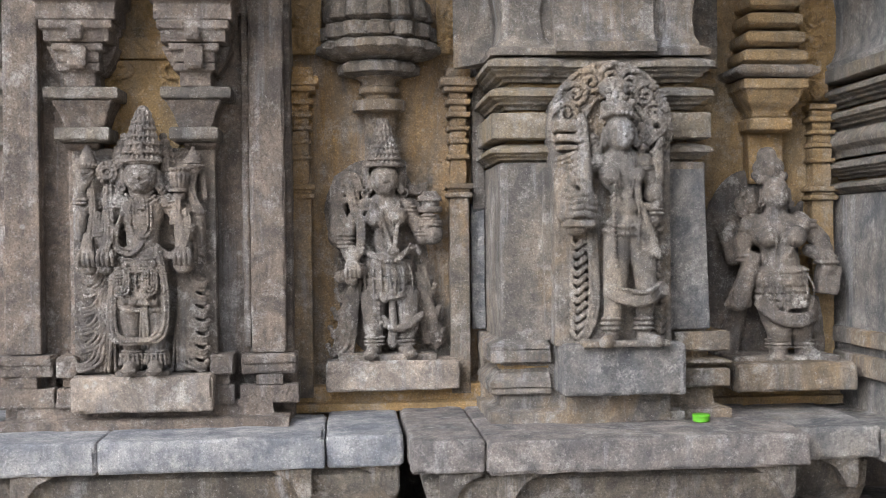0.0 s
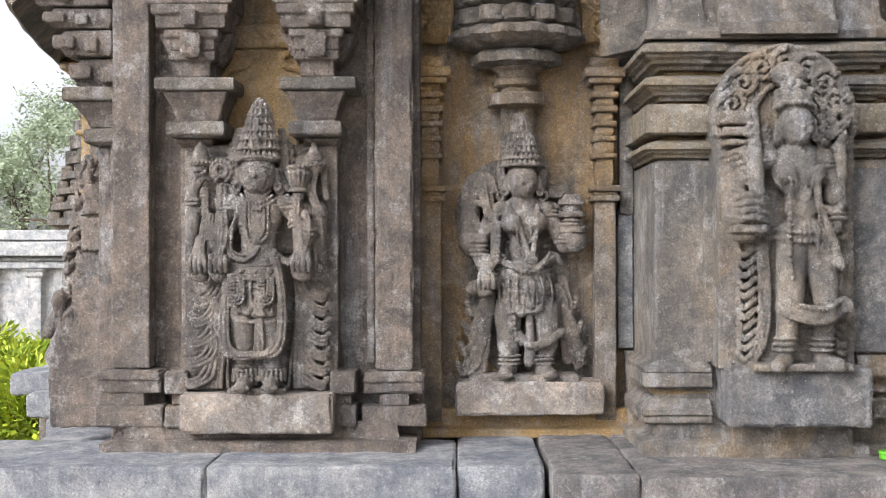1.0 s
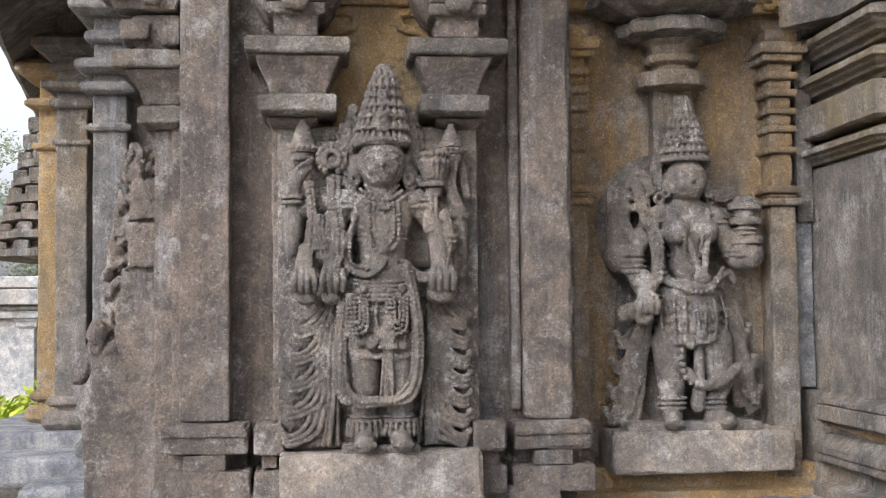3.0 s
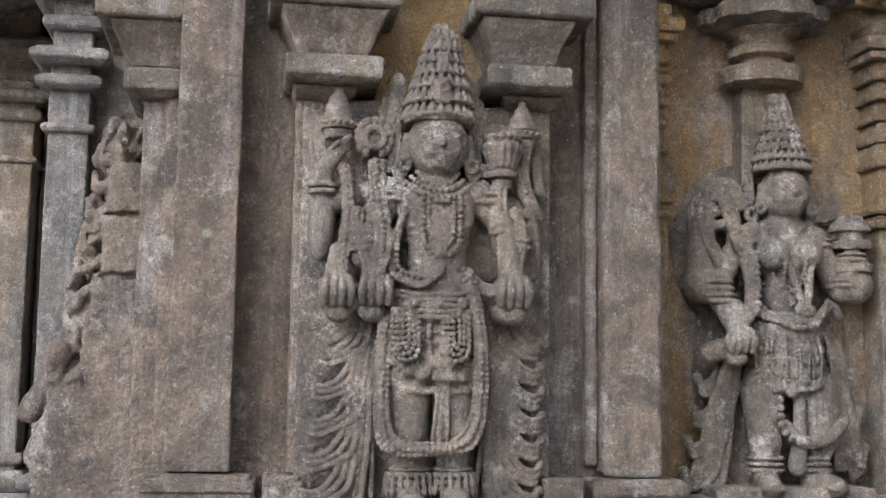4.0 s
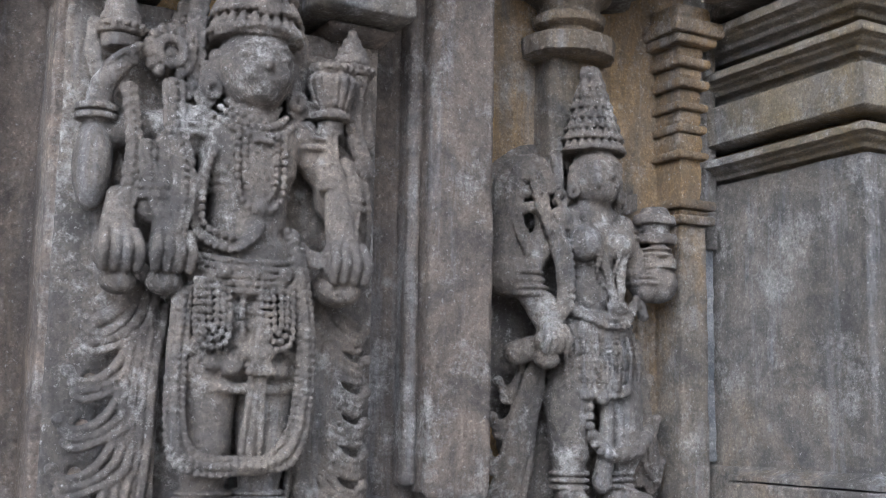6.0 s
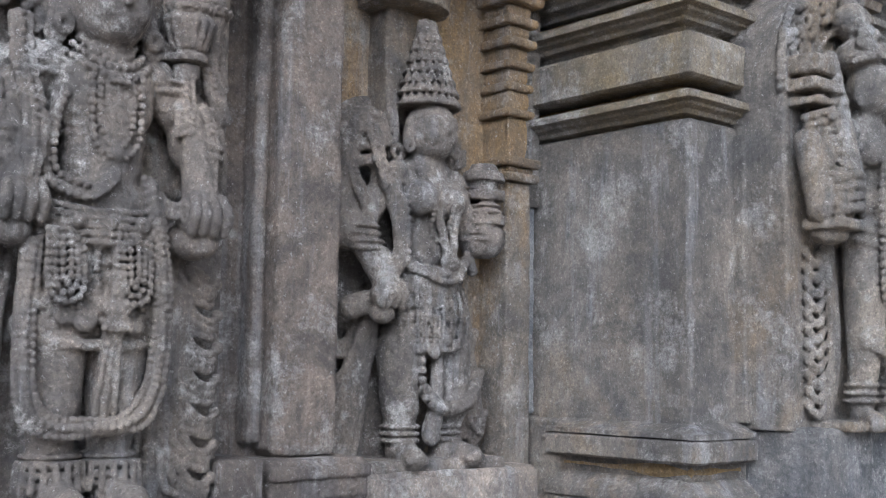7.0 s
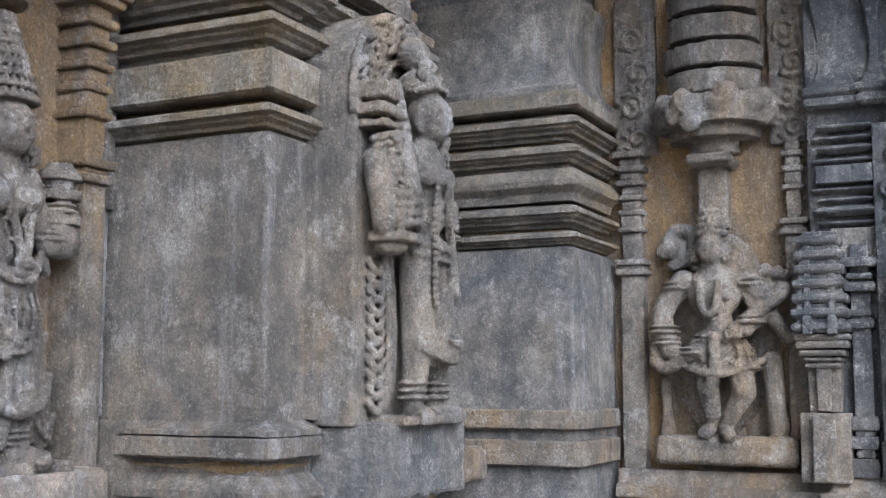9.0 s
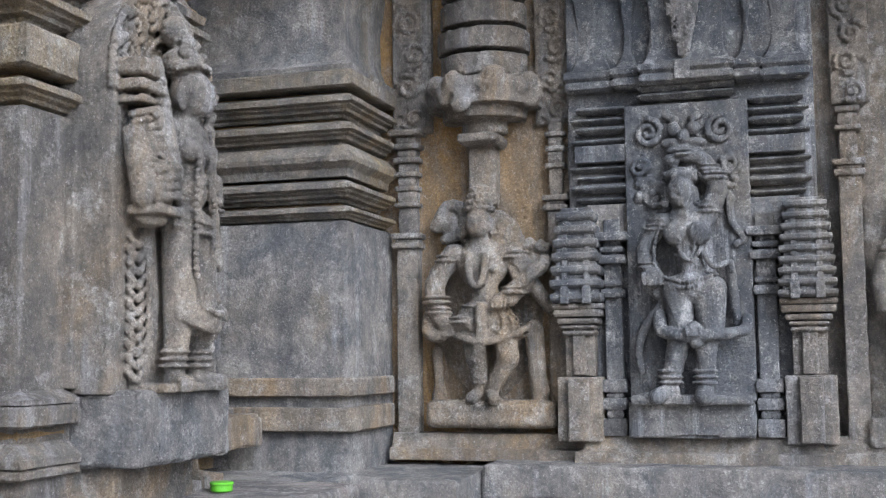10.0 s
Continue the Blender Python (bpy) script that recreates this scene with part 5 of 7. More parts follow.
    for e, r in ((0.0, 0.0062), (1.25, 0.0050)):
        c.beads([at(-2.9 + e, 63.5, 13.4), at(-2.8 + e, 56, 13.6), at(-1.8 + e, 52.4 + e, 13.4), at(1.0, 50.8 + e, 13.5), at(3.9 - e, 52.4 + e, 13.4), at(4.7 - e, 56, 13.6), at(4.6 - e, 63.5, 13.4)], r)
    c.box(at(0.9, 61.9, 13.6), (0.016, 0.004, 0.010), 0.003, 0.002)
    c.ball(at(1.0, 51.8, 13.5), (0.012, 0.013, 0.009), 0.002)
    # sacred cord, swag over the belly, belt
    c.cord([at(-6.0, 60, 12.0), at(-8.4, 53, 11.6), at(-8.2, 47.4, 12.2), at(-3.0, 45.4, 13.6), at(1.0, 48.6, 13.6)], 0.009, k=0.003)
    c.beads([at(-6.4, 59, 13.0), at(-9.0, 53, 12.6), at(-8.6, 46.9, 13.2), at(-3.0, 44.7, 14.6), at(1.2, 48.0, 14.4)], 0.0058)
    c.beads([at(-7.0, 58, 12.6), at(-7.7, 53, 12.8), at(-7.4, 48.2, 13.4), at(-3.0, 46.4, 14.6)], 0.006)
    for i in range(5):
        c.cord([at(-8.4, 44.4 - 1.1 * i, 10.5), at(-3.2, 43.2 - 1.1 * i, 13.9), at(4.8, 43.4 - 1.1 * i, 13.9), at(9.6, 44.8 - 1.1 * i, 10.5)], 0.0050, k=0.0015)
    for u in (-4.5, 0.3, 5.2):
        c.ball(at(u, 41.6, 14.3), (0.012, 0.012, 0.008), 0.002)
    # skirt of pleated cloth with bead swags, then the plain hem below
    skirt(c, at(0.2, 41.0, 7.6), at(0.0, 29.0, 7.6), 0.096, 0.098, 0.062, 1, 7)
    c.box(at(0.0, 27.0, 7.4), (0.098, 0.022, 0.045), 0.02, 0.006)
    c.cord([at(-9.6, 25.4, 8.6), at(-5.0, 24.6, 12.0), at(0.0, 24.5, 12.6), at(6.5, 24.6, 12.0), at(10.2, 25.6, 8.6)], 0.0085, k=0.003)
    for u, n in ((-6.0, 3), (4.0, 3)):
        for e in range(n):
            q = 0.6 + 0.95 * e
            c.beads([at(u - q, 40.0, 14.2), at(u - q * 0.95, 34.0 - e, 14.9), at(u, 32.6 - 1.2 * e, 15.0), at(u + q * 0.95, 34.0 - e, 14.9), at(u + q, 40.0, 14.2)], 0.0056)
    # legs, tassel, anklets, feet
    leg(c, at(-4.4, 27, 7.5), at(-4.3, 16, 7.8), at(-3.8, 6.2, 6.8), 0.039, -0.004, 0.078)
    leg(c, at(4.9, 27, 7.5), at(4.9, 16, 7.8), at(4.6, 6.2, 6.8), 0.039, 0.006, 0.078)
    for u in (-3.8, 4.6):
        for v in (5.2, 6.6, 8.0):
            c.disc(at(u, v, 6.8), 0.046, 0.0045, 1.0, 0.001)
        for j in range(10):
            t = math.pi * j / 9
            c.bar(up(at(u, 8.0, 6.8), 0.046 * math.cos(t), 0, 0.046 * math.sin(t)), up(at(u, 4.4, 6.8), 0.049 * math.cos(t), 0, 0.049 * math.sin(t)), 0.0045, 0.0055, 0.001)
    c.cord([at(1.6, 34, 14.2), at(1.6, 24, 12.8), at(1.3, 15.5, 11.5)], 0.011, 0.015, 0.003)
    for e in (-1.2, 0.0, 1.2):
        c.cord([at(1.6 + e * 0.6, 33, 15.2), at(1.6 + e * 0.8, 24, 13.8), at(1.3 + e * 1.2, 15.0, 12.6)], 0.0042, 0.005, 0.001)
    c.ball(at(1.6, 29.5, 14.8), (0.022, 0.014, 0.012), 0.002)
    for j in range(5):
        c.bar(at(1.6, 29.5, 15.4), at(-0.4 + j, 26.8, 15.2), 0.004, 0.006, 0.001)
    # the long garland
    g = [at(-9.6, 38, 10.8), at(-10.3, 27, 11.2), at(-9.9, 16.8, 11.8), at(-7.4, 13.6, 12.2), at(-1, 13.0, 12.4), at(5.2, 13.8, 12.4), at(8.4, 18.0, 12.2), at(9.3, 27, 12.6), at(8.5, 38, 13.0), at(6.6, 47.5, 13.0)]
    c.cord(g, 0.0135, 0.0135, 0.002)
    for e in (-0.0115, 0.0, 0.0115):
        c.beads([up(p, e, e * (0.9 if i < 5 else -0.9), 0.012 - abs(e) * 0.4) for i, p in enumerate(g)], 0.0060, 1.9)
    # front arm with its rosary stem
    arm(c, [at(-8.2, 64, 7.5), at(-12.6, 57.5, 7.6), at(-14.2, 51, 8.6)], 0.031, 0.029)
    c.ball(at(-13.6, 54.0, 8.2), (0.034, 0.045, 0.034), 0.008)
    bud_staff(c, [at(-11.8, 70, 8.0), at(-11.6, 63, 9.6), at(-10.6, 56, 11.8), at(-11.0, 50, 12.8)], 0.014, 3)
    hanging_hand(c, at(-12.0, 43.6, 11.2), -1, 0.034)
    bud_staff(c, [at(-10.6, 55, 12.0), at(-11.0, 50, 13.4), at(-11.6, 46.5, 14.0)], 0.010, 5)
    c.ring(at(-12.2, 75.4, 8.0), 0.020, 0.0075)
    c.ball(at(-12.2, 75.2, 7.0), (0.013, 0.014, 0.012), 0.002)
    for j in range(13):
        t = radians(-60 + 300 * j / 12)
        c.ball(up(at(-12.2, 75.4, 7.4), 0.034 * math.cos(t), 0.036 * math.sin(t), 0), (0.0095, 0.0105, 0.010), 0.002)
    # rear arm that holds the bell shaped jewel
    c.ball(at(-22.4, 57.0, 5.0), (0.029, 0.070, 0.036), 0.008)
    c.bar(at(-10, 65, 4.0), at(-21.5, 62, 4.0), 0.026, 0.028, 0.01)
    for v in (64.2, 65.6):
        c.disc(at(-22.2, v, 5.0), 0.033, 0.0050, 1.0, 0.001)
    arm(c, [at(-22.2, 64, 5.0), at(-21.8, 69, 6.2), at(-19.0, 73.0, 7.4)], 0.020, 0.015, False)
    for j in range(3):
        c.cord([at(-21.6 + j, 72.0 + 0.8 * j, 7.8), at(-19.4 + j, 74.0 + 0.6 * j, 9.0), at(-17.6, 72.8 + 0.9 * j, 8.2)], 0.0055, k=0.002)
    for r, v, h, tip in ((0.026, 76.0, 0.010, 1.15), (0.036, 78.0, 0.009, 1.0), (0.033, 79.8, 0.008, 0.92), (0.028, 81.6, 0.009, 0.86), (0.022, 83.4, 0.009, 0.75), (0.013, 85.0, 0.008, 0.6)):
        c.disc(at(-19.6, v, 6.0), r, h, 0.95, 0.0015, r * tip)
    for j in range(9):
        t = math.pi * j / 8
        c.ball(up(at(-19.6, 78.2, 6.0), 0.037 * math.cos(t), 0, 0.036 * math.sin(t)), 0.0052, 0.001)
    curl_rows(c, [at(-23.0, 79, 4.0), at(-23.2, 75, 4.2), at(-22.4, 71.4, 4.6)], 0.011)
    curl_rows(c, [at(-16.4, 79, 4.6), at(-16.0, 75.4, 5.0)], 0.011)
    bud_staff(c, [at(-18.2, 69, 7.0), at(-17.4, 62, 8.2), at(-17.8, 55, 9.4), at(-18.6, 48, 10.4)], 0.0105, 7)
    hanging_hand(c, at(-19.2, 43.4, 9.6), 1, 0.034)
    # the other front arm: lotus cup above, sling below
    arm(c, [at(9.4, 64, 7.5), at(14.6, 58.5, 7.8), at(17.0, 52.5, 8.6)], 0.031, 0.030)
    c.ball(at(15.6, 55.5, 8.4), (0.036, 0.045, 0.036), 0.008)
    for r, v, h, tip in ((0.020, 66.6, 0.011, 1.1), (0.033, 68.6, 0.006, 1.0), (0.026, 70.4, 0.010, 1.15), (0.030, 72.6, 0.011, 1.2), (0.039, 74.6, 0.006, 1.0), (0.034, 76.2, 0.009, 0.9)):
        c.disc(at(14.2, v, 8.6), r, h, 0.95, 0.0015, r * tip)
    for j in range(8):
        t = math.pi * (0.04 + 0.92 * j / 7)
        c.bar(up(at(14.2, 70.2, 8.6), 0.026 * math.cos(t), 0, 0.026 * math.sin(t)), up(at(14.2, 74.0, 8.6), 0.038 * math.cos(t), 0, 0.037 * math.sin(t)), 0.0055, 0.008, 0.0015)
        c.ball(up(at(14.2, 76.4, 8.6), 0.034 * math.cos(t), 0, 0.033 * math.sin(t)), 0.007, 0.0015)
    bud_staff(c, [at(13.4, 66, 8.8), at(13.2, 61, 10.0), at(12.6, 57.5, 11.0)], 0.013, 11)
    for j in range(4):
        c.cord([at(11.4, 59.4 - 1.1 * j, 11.4), at(13.6, 60.0 - 1.1 * j, 12.2), at(15.4, 58.8 - 1.0 * j, 11.4)], 0.0058, k=0.002)
    c.bar(at(14.4, 57, 10.4), at(15.6, 47, 11.8), 0.021, 0.026, 0.006)
    hanging_hand(c, at(15.8, 43.8, 11.4), 1, 0.036)
    c.ball(at(15.6, 40.6, 9.2), (0.040, 0.030, 0.034), 0.008)
    for e in range(4):
        c.cord([at(6.4, 48.6 - 0.9 * e, 13.2), at(9.2, 46.0 - 0.7 * e, 12.6), at(12.0, 45.4 - 0.6 * e, 12.4), at(14.6, 47.0 - 0.7 * e, 12.6)], 0.0048, k=0.0015)
    # rear arm with the second jewel and the long stem
    c.bar(at(11, 65, 4.0), at(20.6, 61.5, 4.0), 0.026, 0.026, 0.01)
    c.bar(at(20.6, 62, 4.4), at(21.4, 45.5, 4.6), 0.027, 0.020, 0.008)
    c.bar(at(19.2, 58, 6.6), at(19.6, 42.0, 7.0), 0.0095, 0.010, 0.002)
    for r, v, h, tip in ((0.028, 75.8, 0.009, 1.15), (0.037, 77.6, 0.008, 1.0), (0.032, 79.4, 0.008, 0.92), (0.027, 81.0, 0.008, 0.86), (0.019, 82.6, 0.008, 0.75), (0.011, 84.2, 0.008, 0.6)):
        c.disc(at(19.0, v, 5.6), r, h, 0.95, 0.0015, r * tip)
    for j in range(9):
        t = math.pi * j / 8
        c.ball(up(at(19.0, 77.8, 5.6), 0.038 * math.cos(t), 0, 0.037 * math.sin(t)), 0.0052, 0.001)
    bud_staff(c, [at(19.4, 75, 6.4), at(18.4, 69.5, 7.0), at(19.8, 64, 7.0), at(21.6, 60.6, 6.4)], 0.0125, 13)
    curl_rows(c, [at(22.2, 74, 4.0), at(22.6, 70, 4.2), at(23.0, 66.4, 4.4)], 0.0105)
    c.bar(at(19.4, 60.6, 7.0), at(23.2, 61.0, 6.0), 0.0085, 0.0085, 0.002)
    # bead strings and buds that cover the arms
    bud_staff(c, [at(16.6, 61.0, 9.6), at(17.6, 56.0, 10.6), at(16.8, 51.0, 11.6), at(16.0, 47.5, 13.2)], 0.0105, 31)
    bud_staff(c, [at(-15.4, 60.0, 9.4), at(-15.4, 55.0, 10.6), at(-13.8, 50.5, 11.4), at(-12.6, 47.0, 12.6)], 0.0105, 33)
    bud_staff(c, [at(20.8, 58.0, 6.6), at(21.4, 53.0, 6.8), at(21.4, 48.0, 6.4)], 0.0095, 35)
    for u, v, w in ((17.0, 53.4, 8.8), (-14.2, 52.0, 8.8)):
        for e in (0.0, 1.5):
            c.disc(at(u, v + e, w), 0.037, 0.0045, 1.0, 0.001)
    for s in (-1, 1):
        curl_rows(c, [up(at(0.4, 66.0, 8.5), s * 0.098, 0, 0), up(at(0.4, 69.5, 8.0), s * 0.102, 0, 0)], 0.014)
    # scarves: fluted bands with tongues that curl outward over deep hollows
    for way, top, foot, n, reach in ((-1, at(-14.0, 36.5, 0), at(-17.6, 1.6, 0), 5, 0.082), (1, at(16.6, 37.0, 0), at(16.4, 1.6, 0), 7, 0.066)):
        flames(c, top, foot, n, way, reach, 0.032, 0.0078)
        for i in range(n):
            t = (i + 0.62) / n
            q = (top[0] + (foot[0] - top[0]) * t + way * reach * 0.55, top[1] + (foot[1] - top[1]) * t, 0.018)
            c.ball(q, (reach * 0.24, 0.34 * abs(foot[1] - top[1]) / n, 0.022), 0.003, cut=True)
        for j in range(5):
            e = -way * 0.011 * (j - 1)
            c.cord([up(top, e, 0.01, 0.040), up(top, e * 1.3 + (foot[0] - top[0]) * 0.4, (foot[1] - top[1]) * 0.4, 0.046), up(foot, e * 2.0, 0.0, 0.030)], 0.0052, 0.0062, 0.001)
    c.cord([at(-15, 39, 5.0), at(-17.4, 35.6, 5.0), at(-20.6, 33.6, 4.0), at(-21.4, 30.8, 3.4)], 0.013, 0.009, 0.003)
    c.curl(at(-18.8, 36.2, 4.2), 0.019, 0.0075)
    c.curl(at(19.8, 35.6, 3.6), 0.020, 0.0075, way=-1)
    c.box(at(0, 0.4, 4.0), (0.10, 0.014, 0.07), 0.008)
    return c.mesh("relief_statue", FIGURE, front(-0.567, 4.272, 1.243), 0.0008, 1)


solo("deity_statue", standing_deity(), FIGURE, "grey stone relief statue of a four armed crowned deity", "statue")


# ------------------------------------------------ the figure that carries a pot
def pot_bearer():
    c = Carving((-0.27, -0.01, -0.06), (0.28, 1.02, 0.22), 0.0034)
    c.ball((0.0, 0.42, -0.02), (0.16, 0.42, 0.035), 0.01)
    c.ball((-0.06, 0.60, -0.02), (0.19, 0.22, 0.035), 0.01)
    c.ball((0.0, 0.30, -0.02), (0.20, 0.32, 0.03), 0.01)
    ribbed_crown(c, (-0.003, 0.782, 0.098), ((0.068, 0.0, 0.026), (0.064, 0.026, 0.050), (0.057, 0.050, 0.074), (0.050, 0.074, 0.098), (0.043, 0.098, 0.122), (0.036, 0.122, 0.146), (0.029, 0.146, 0.170), (0.021, 0.170, 0.194)), -0.03)
    face(c, (-0.003, 0.728, 0.110), 0.058, 0.066)
    for s in (-1, 1):
        curl_rows(c, [up((-0.003, 0.675, 0.070), s * 0.070, 0.0), up((-0.003, 0.735, 0.075), s * 0.076, 0.0), up((-0.003, 0.795, 0.065), s * 0.074, 0.0)], 0.0155)
        c.ring(up((-0.003, 0.675, 0.095), s * 0.078, 0.0), 0.014, 0.006)
    chest(c, (0.000, 0.648, 0.090), (0.003, 0.477, 0.085), 0.088, 0.058, 0.05, 0.040)
    for i in range(4):
        c.cord([(0.065, -1 * (338 + 5 * i - 757) / 585, 0.03), (0.120, -1 * (345 + 6 * i - 757) / 585, 0.04), (0.171, -1 * (338 + 6 * i - 757) / 585, 0.03)], 0.006)
    c.ball((0.000, 0.388, 0.085), (0.098, 0.05, 0.062), 0.02)
    skirt(c, (0.003, 0.405, 0.080), (0.007, 0.262, 0.080), 0.098, 0.108, 0.064, 2, 6)
    c.cord([(-0.103, 0.448, 0.100), (-0.043, 0.419, 0.140), (0.051, 0.419, 0.140), (0.111, 0.456, 0.110), (0.137, 0.431, 0.100)], 0.012)
    c.beads([(-0.085, 0.465, 0.110), (-0.026, 0.405, 0.152), (0.051, 0.405, 0.152), (0.103, 0.474, 0.120)], 0.008)
    leg(c, (-0.055, 0.251, 0.080), (-0.055, 0.132, 0.085), (-0.051, 0.060, 0.080), 0.040, -0.02)
    leg(c, (0.082, 0.251, 0.080), (0.089, 0.140, 0.090), (0.072, 0.060, 0.078), 0.040, 0.02)
    c.beads([(-0.034, 0.268, 0.130), (-0.031, 0.166, 0.135), (0.009, 0.128, 0.140), (0.077, 0.140, 0.145), (0.128, 0.174, 0.120)], 0.010)
    c.cord([(-0.017, 0.166, 0.120), (0.026, 0.128, 0.130), (0.089, 0.140, 0.140), (0.140, 0.179, 0.110)], 0.016, 0.014)
    c.cord([(0.021, 0.251, 0.120), (0.024, 0.132, 0.110), (0.021, 0.072, 0.100)], 0.014, 0.020)
    c.ball((0.021, 0.070, 0.100), (0.022, 0.026, 0.02), 0.006)
    # left hand side: raised attribute, arms
    arm(c, [(-0.077, 0.627, 0.085), (-0.145, 0.542, 0.075), (-0.168, 0.474, 0.085)], 0.032, 0.028)
    arm(c, [(-0.168, 0.477, 0.090), (-0.137, 0.405, 0.120), (-0.123, 0.362, 0.135)], 0.030, 0.024)
    hanging_hand(c, (-0.137, 0.362, 0.130), -1, 0.034)
    c.bar((-0.188, 0.337, 0.080), (-0.103, 0.362, 0.120), 0.026, 0.024, 0.01)
    c.cord([(-0.120, 0.610, 0.100), (-0.106, 0.525, 0.130), (-0.111, 0.439, 0.145), (-0.137, 0.388, 0.140)], 0.013, 0.016)
    c.beads([(-0.099, 0.610, 0.115), (-0.089, 0.525, 0.142), (-0.099, 0.422, 0.155)], 0.009)
    c.bar((-0.188, 0.696, 0.050), (-0.197, 0.542, 0.050), 0.036, 0.036, 0.012)
    c.ball((-0.191, 0.504, 0.050), (0.046, 0.05, 0.05), 0.012)
    for i, y in enumerate((325, 345, 365, 385)):
        c.cord([(-0.195, -1 * (y - 757) / 585, 0.06), (-0.154, -1 * (y - 8 - 757) / 585, 0.085), (-0.116, -1 * (y - 757) / 585, 0.075)], 0.013)
    c.bar((-0.126, 0.730, 0.070), (-0.120, 0.610, 0.085), 0.016, 0.020)
    curl_rows(c, [(-0.200, 0.690, 0.075), (-0.175, 0.735, 0.085), (-0.130, 0.745, 0.085), (-0.105, 0.70, 0.085)], 0.016)
    bud_staff(c, [(-0.150, 0.72, 0.085), (-0.140, 0.66, 0.10), (-0.125, 0.59, 0.115)], 0.014, 21)
    c.cord([(-0.202, 0.721, 0.050), (-0.171, 0.750, 0.070), (-0.103, 0.738, 0.060)], 0.015)
    # right hand side: the pot
    arm(c, [(0.082, 0.624, 0.085), (0.128, 0.542, 0.075), (0.154, 0.491, 0.080)], 0.030, 0.028)
    arm(c, [(0.150, 0.491, 0.090), (0.171, 0.542, 0.100), (0.174, 0.576, 0.105)], 0.028, 0.024)
    for r, y, t in ((0.040, 365, 0.7), (0.052, 376, 0.9), (0.036, 388, 1.0), (0.050, 402, 1.05), (0.042, 420, 0.9), (0.052, 435, 1.0)):
        c.disc((0.181, -1 * (y - 757) / 585, 0.085), r, 0.011, 0.95, tip=r * t)
    c.ball((0.185, 0.508, 0.085), (0.050, 0.045, 0.048), 0.006)
    arm(c, [(0.089, 0.636, 0.050), (0.154, 0.624, 0.045), (0.198, 0.658, 0.050)], 0.024, 0.02, False)
    # scarves
    flames(c, (-0.140, 0.311, 0.000), (-0.188, 0.012, 0.000), 4, -1, 0.058, 0.03, 0.009)
    for j in range(5):
        c.cord([((1128 + 5 * j - 1210) / 585, 0.320, 0.06), ((1122 + 4 * j - 1210) / 585, 0.200, 0.055), ((1108 + 3 * j - 1210) / 585, 0.097, 0.05), ((1085 + 3 * j - 1210) / 585, 0.009, 0.03)], 0.010, 0.008, 0.003)
    flames(c, (0.154, 0.337, 0.000), (0.200, 0.060, 0.000), 3, 1, 0.040, 0.03, 0.009)
    for j in range(6):
        e = 0.009 * j
        c.cord([(0.120 + e * 0.5, 0.345, 0.075), (0.150 + e * 0.6, 0.24, 0.06), (0.165 + e, 0.14, 0.05), (0.200 + e * 0.7, 0.035 + e * 0.5, 0.03)], 0.0062, 0.0068, 0.001)
        c.cord([(-0.120 - e * 0.5, 0.325, 0.075), (-0.150 - e * 0.6, 0.22, 0.06), (-0.160 - e * 0.9, 0.12, 0.05), (-0.185 - e * 0.8, 0.012 + e * 0.3, 0.03)], 0.0062, 0.0068, 0.001)
    bud_staff(c, [(-0.200, 0.66, 0.07), (-0.185, 0.60, 0.08), (-0.16, 0.55, 0.09)], 0.013, 22)
    bud_staff(c, [(-0.110, 0.60, 0.115), (-0.100, 0.52, 0.138), (-0.108, 0.43, 0.148)], 0.011, 23)
    c.cord([(-0.051, 0.636, 0.135), (-0.009, 0.542, 0.145), (0.021, 0.448, 0.150)], 0.010)
    c.cord([(0.051, 0.636, 0.135), (0.044, 0.542, 0.145), (0.031, 0.448, 0.150)], 0.010)
    c.ball((0.027, 0.439, 0.150), (0.026, 0.018, 0.014), 0.005)
    c.box((0.0, 0.006, 0.06), (0.20, 0.016, 0.09), 0.01)
    return c.mesh("relief_statue", FIGURE, front(0.352, 4.625, 1.250), 0.0016, 2)


solo("pot_bearer_statue", pot_bearer(), FIGURE, "grey stone relief statue of a crowned figure carrying a pot", "statue")


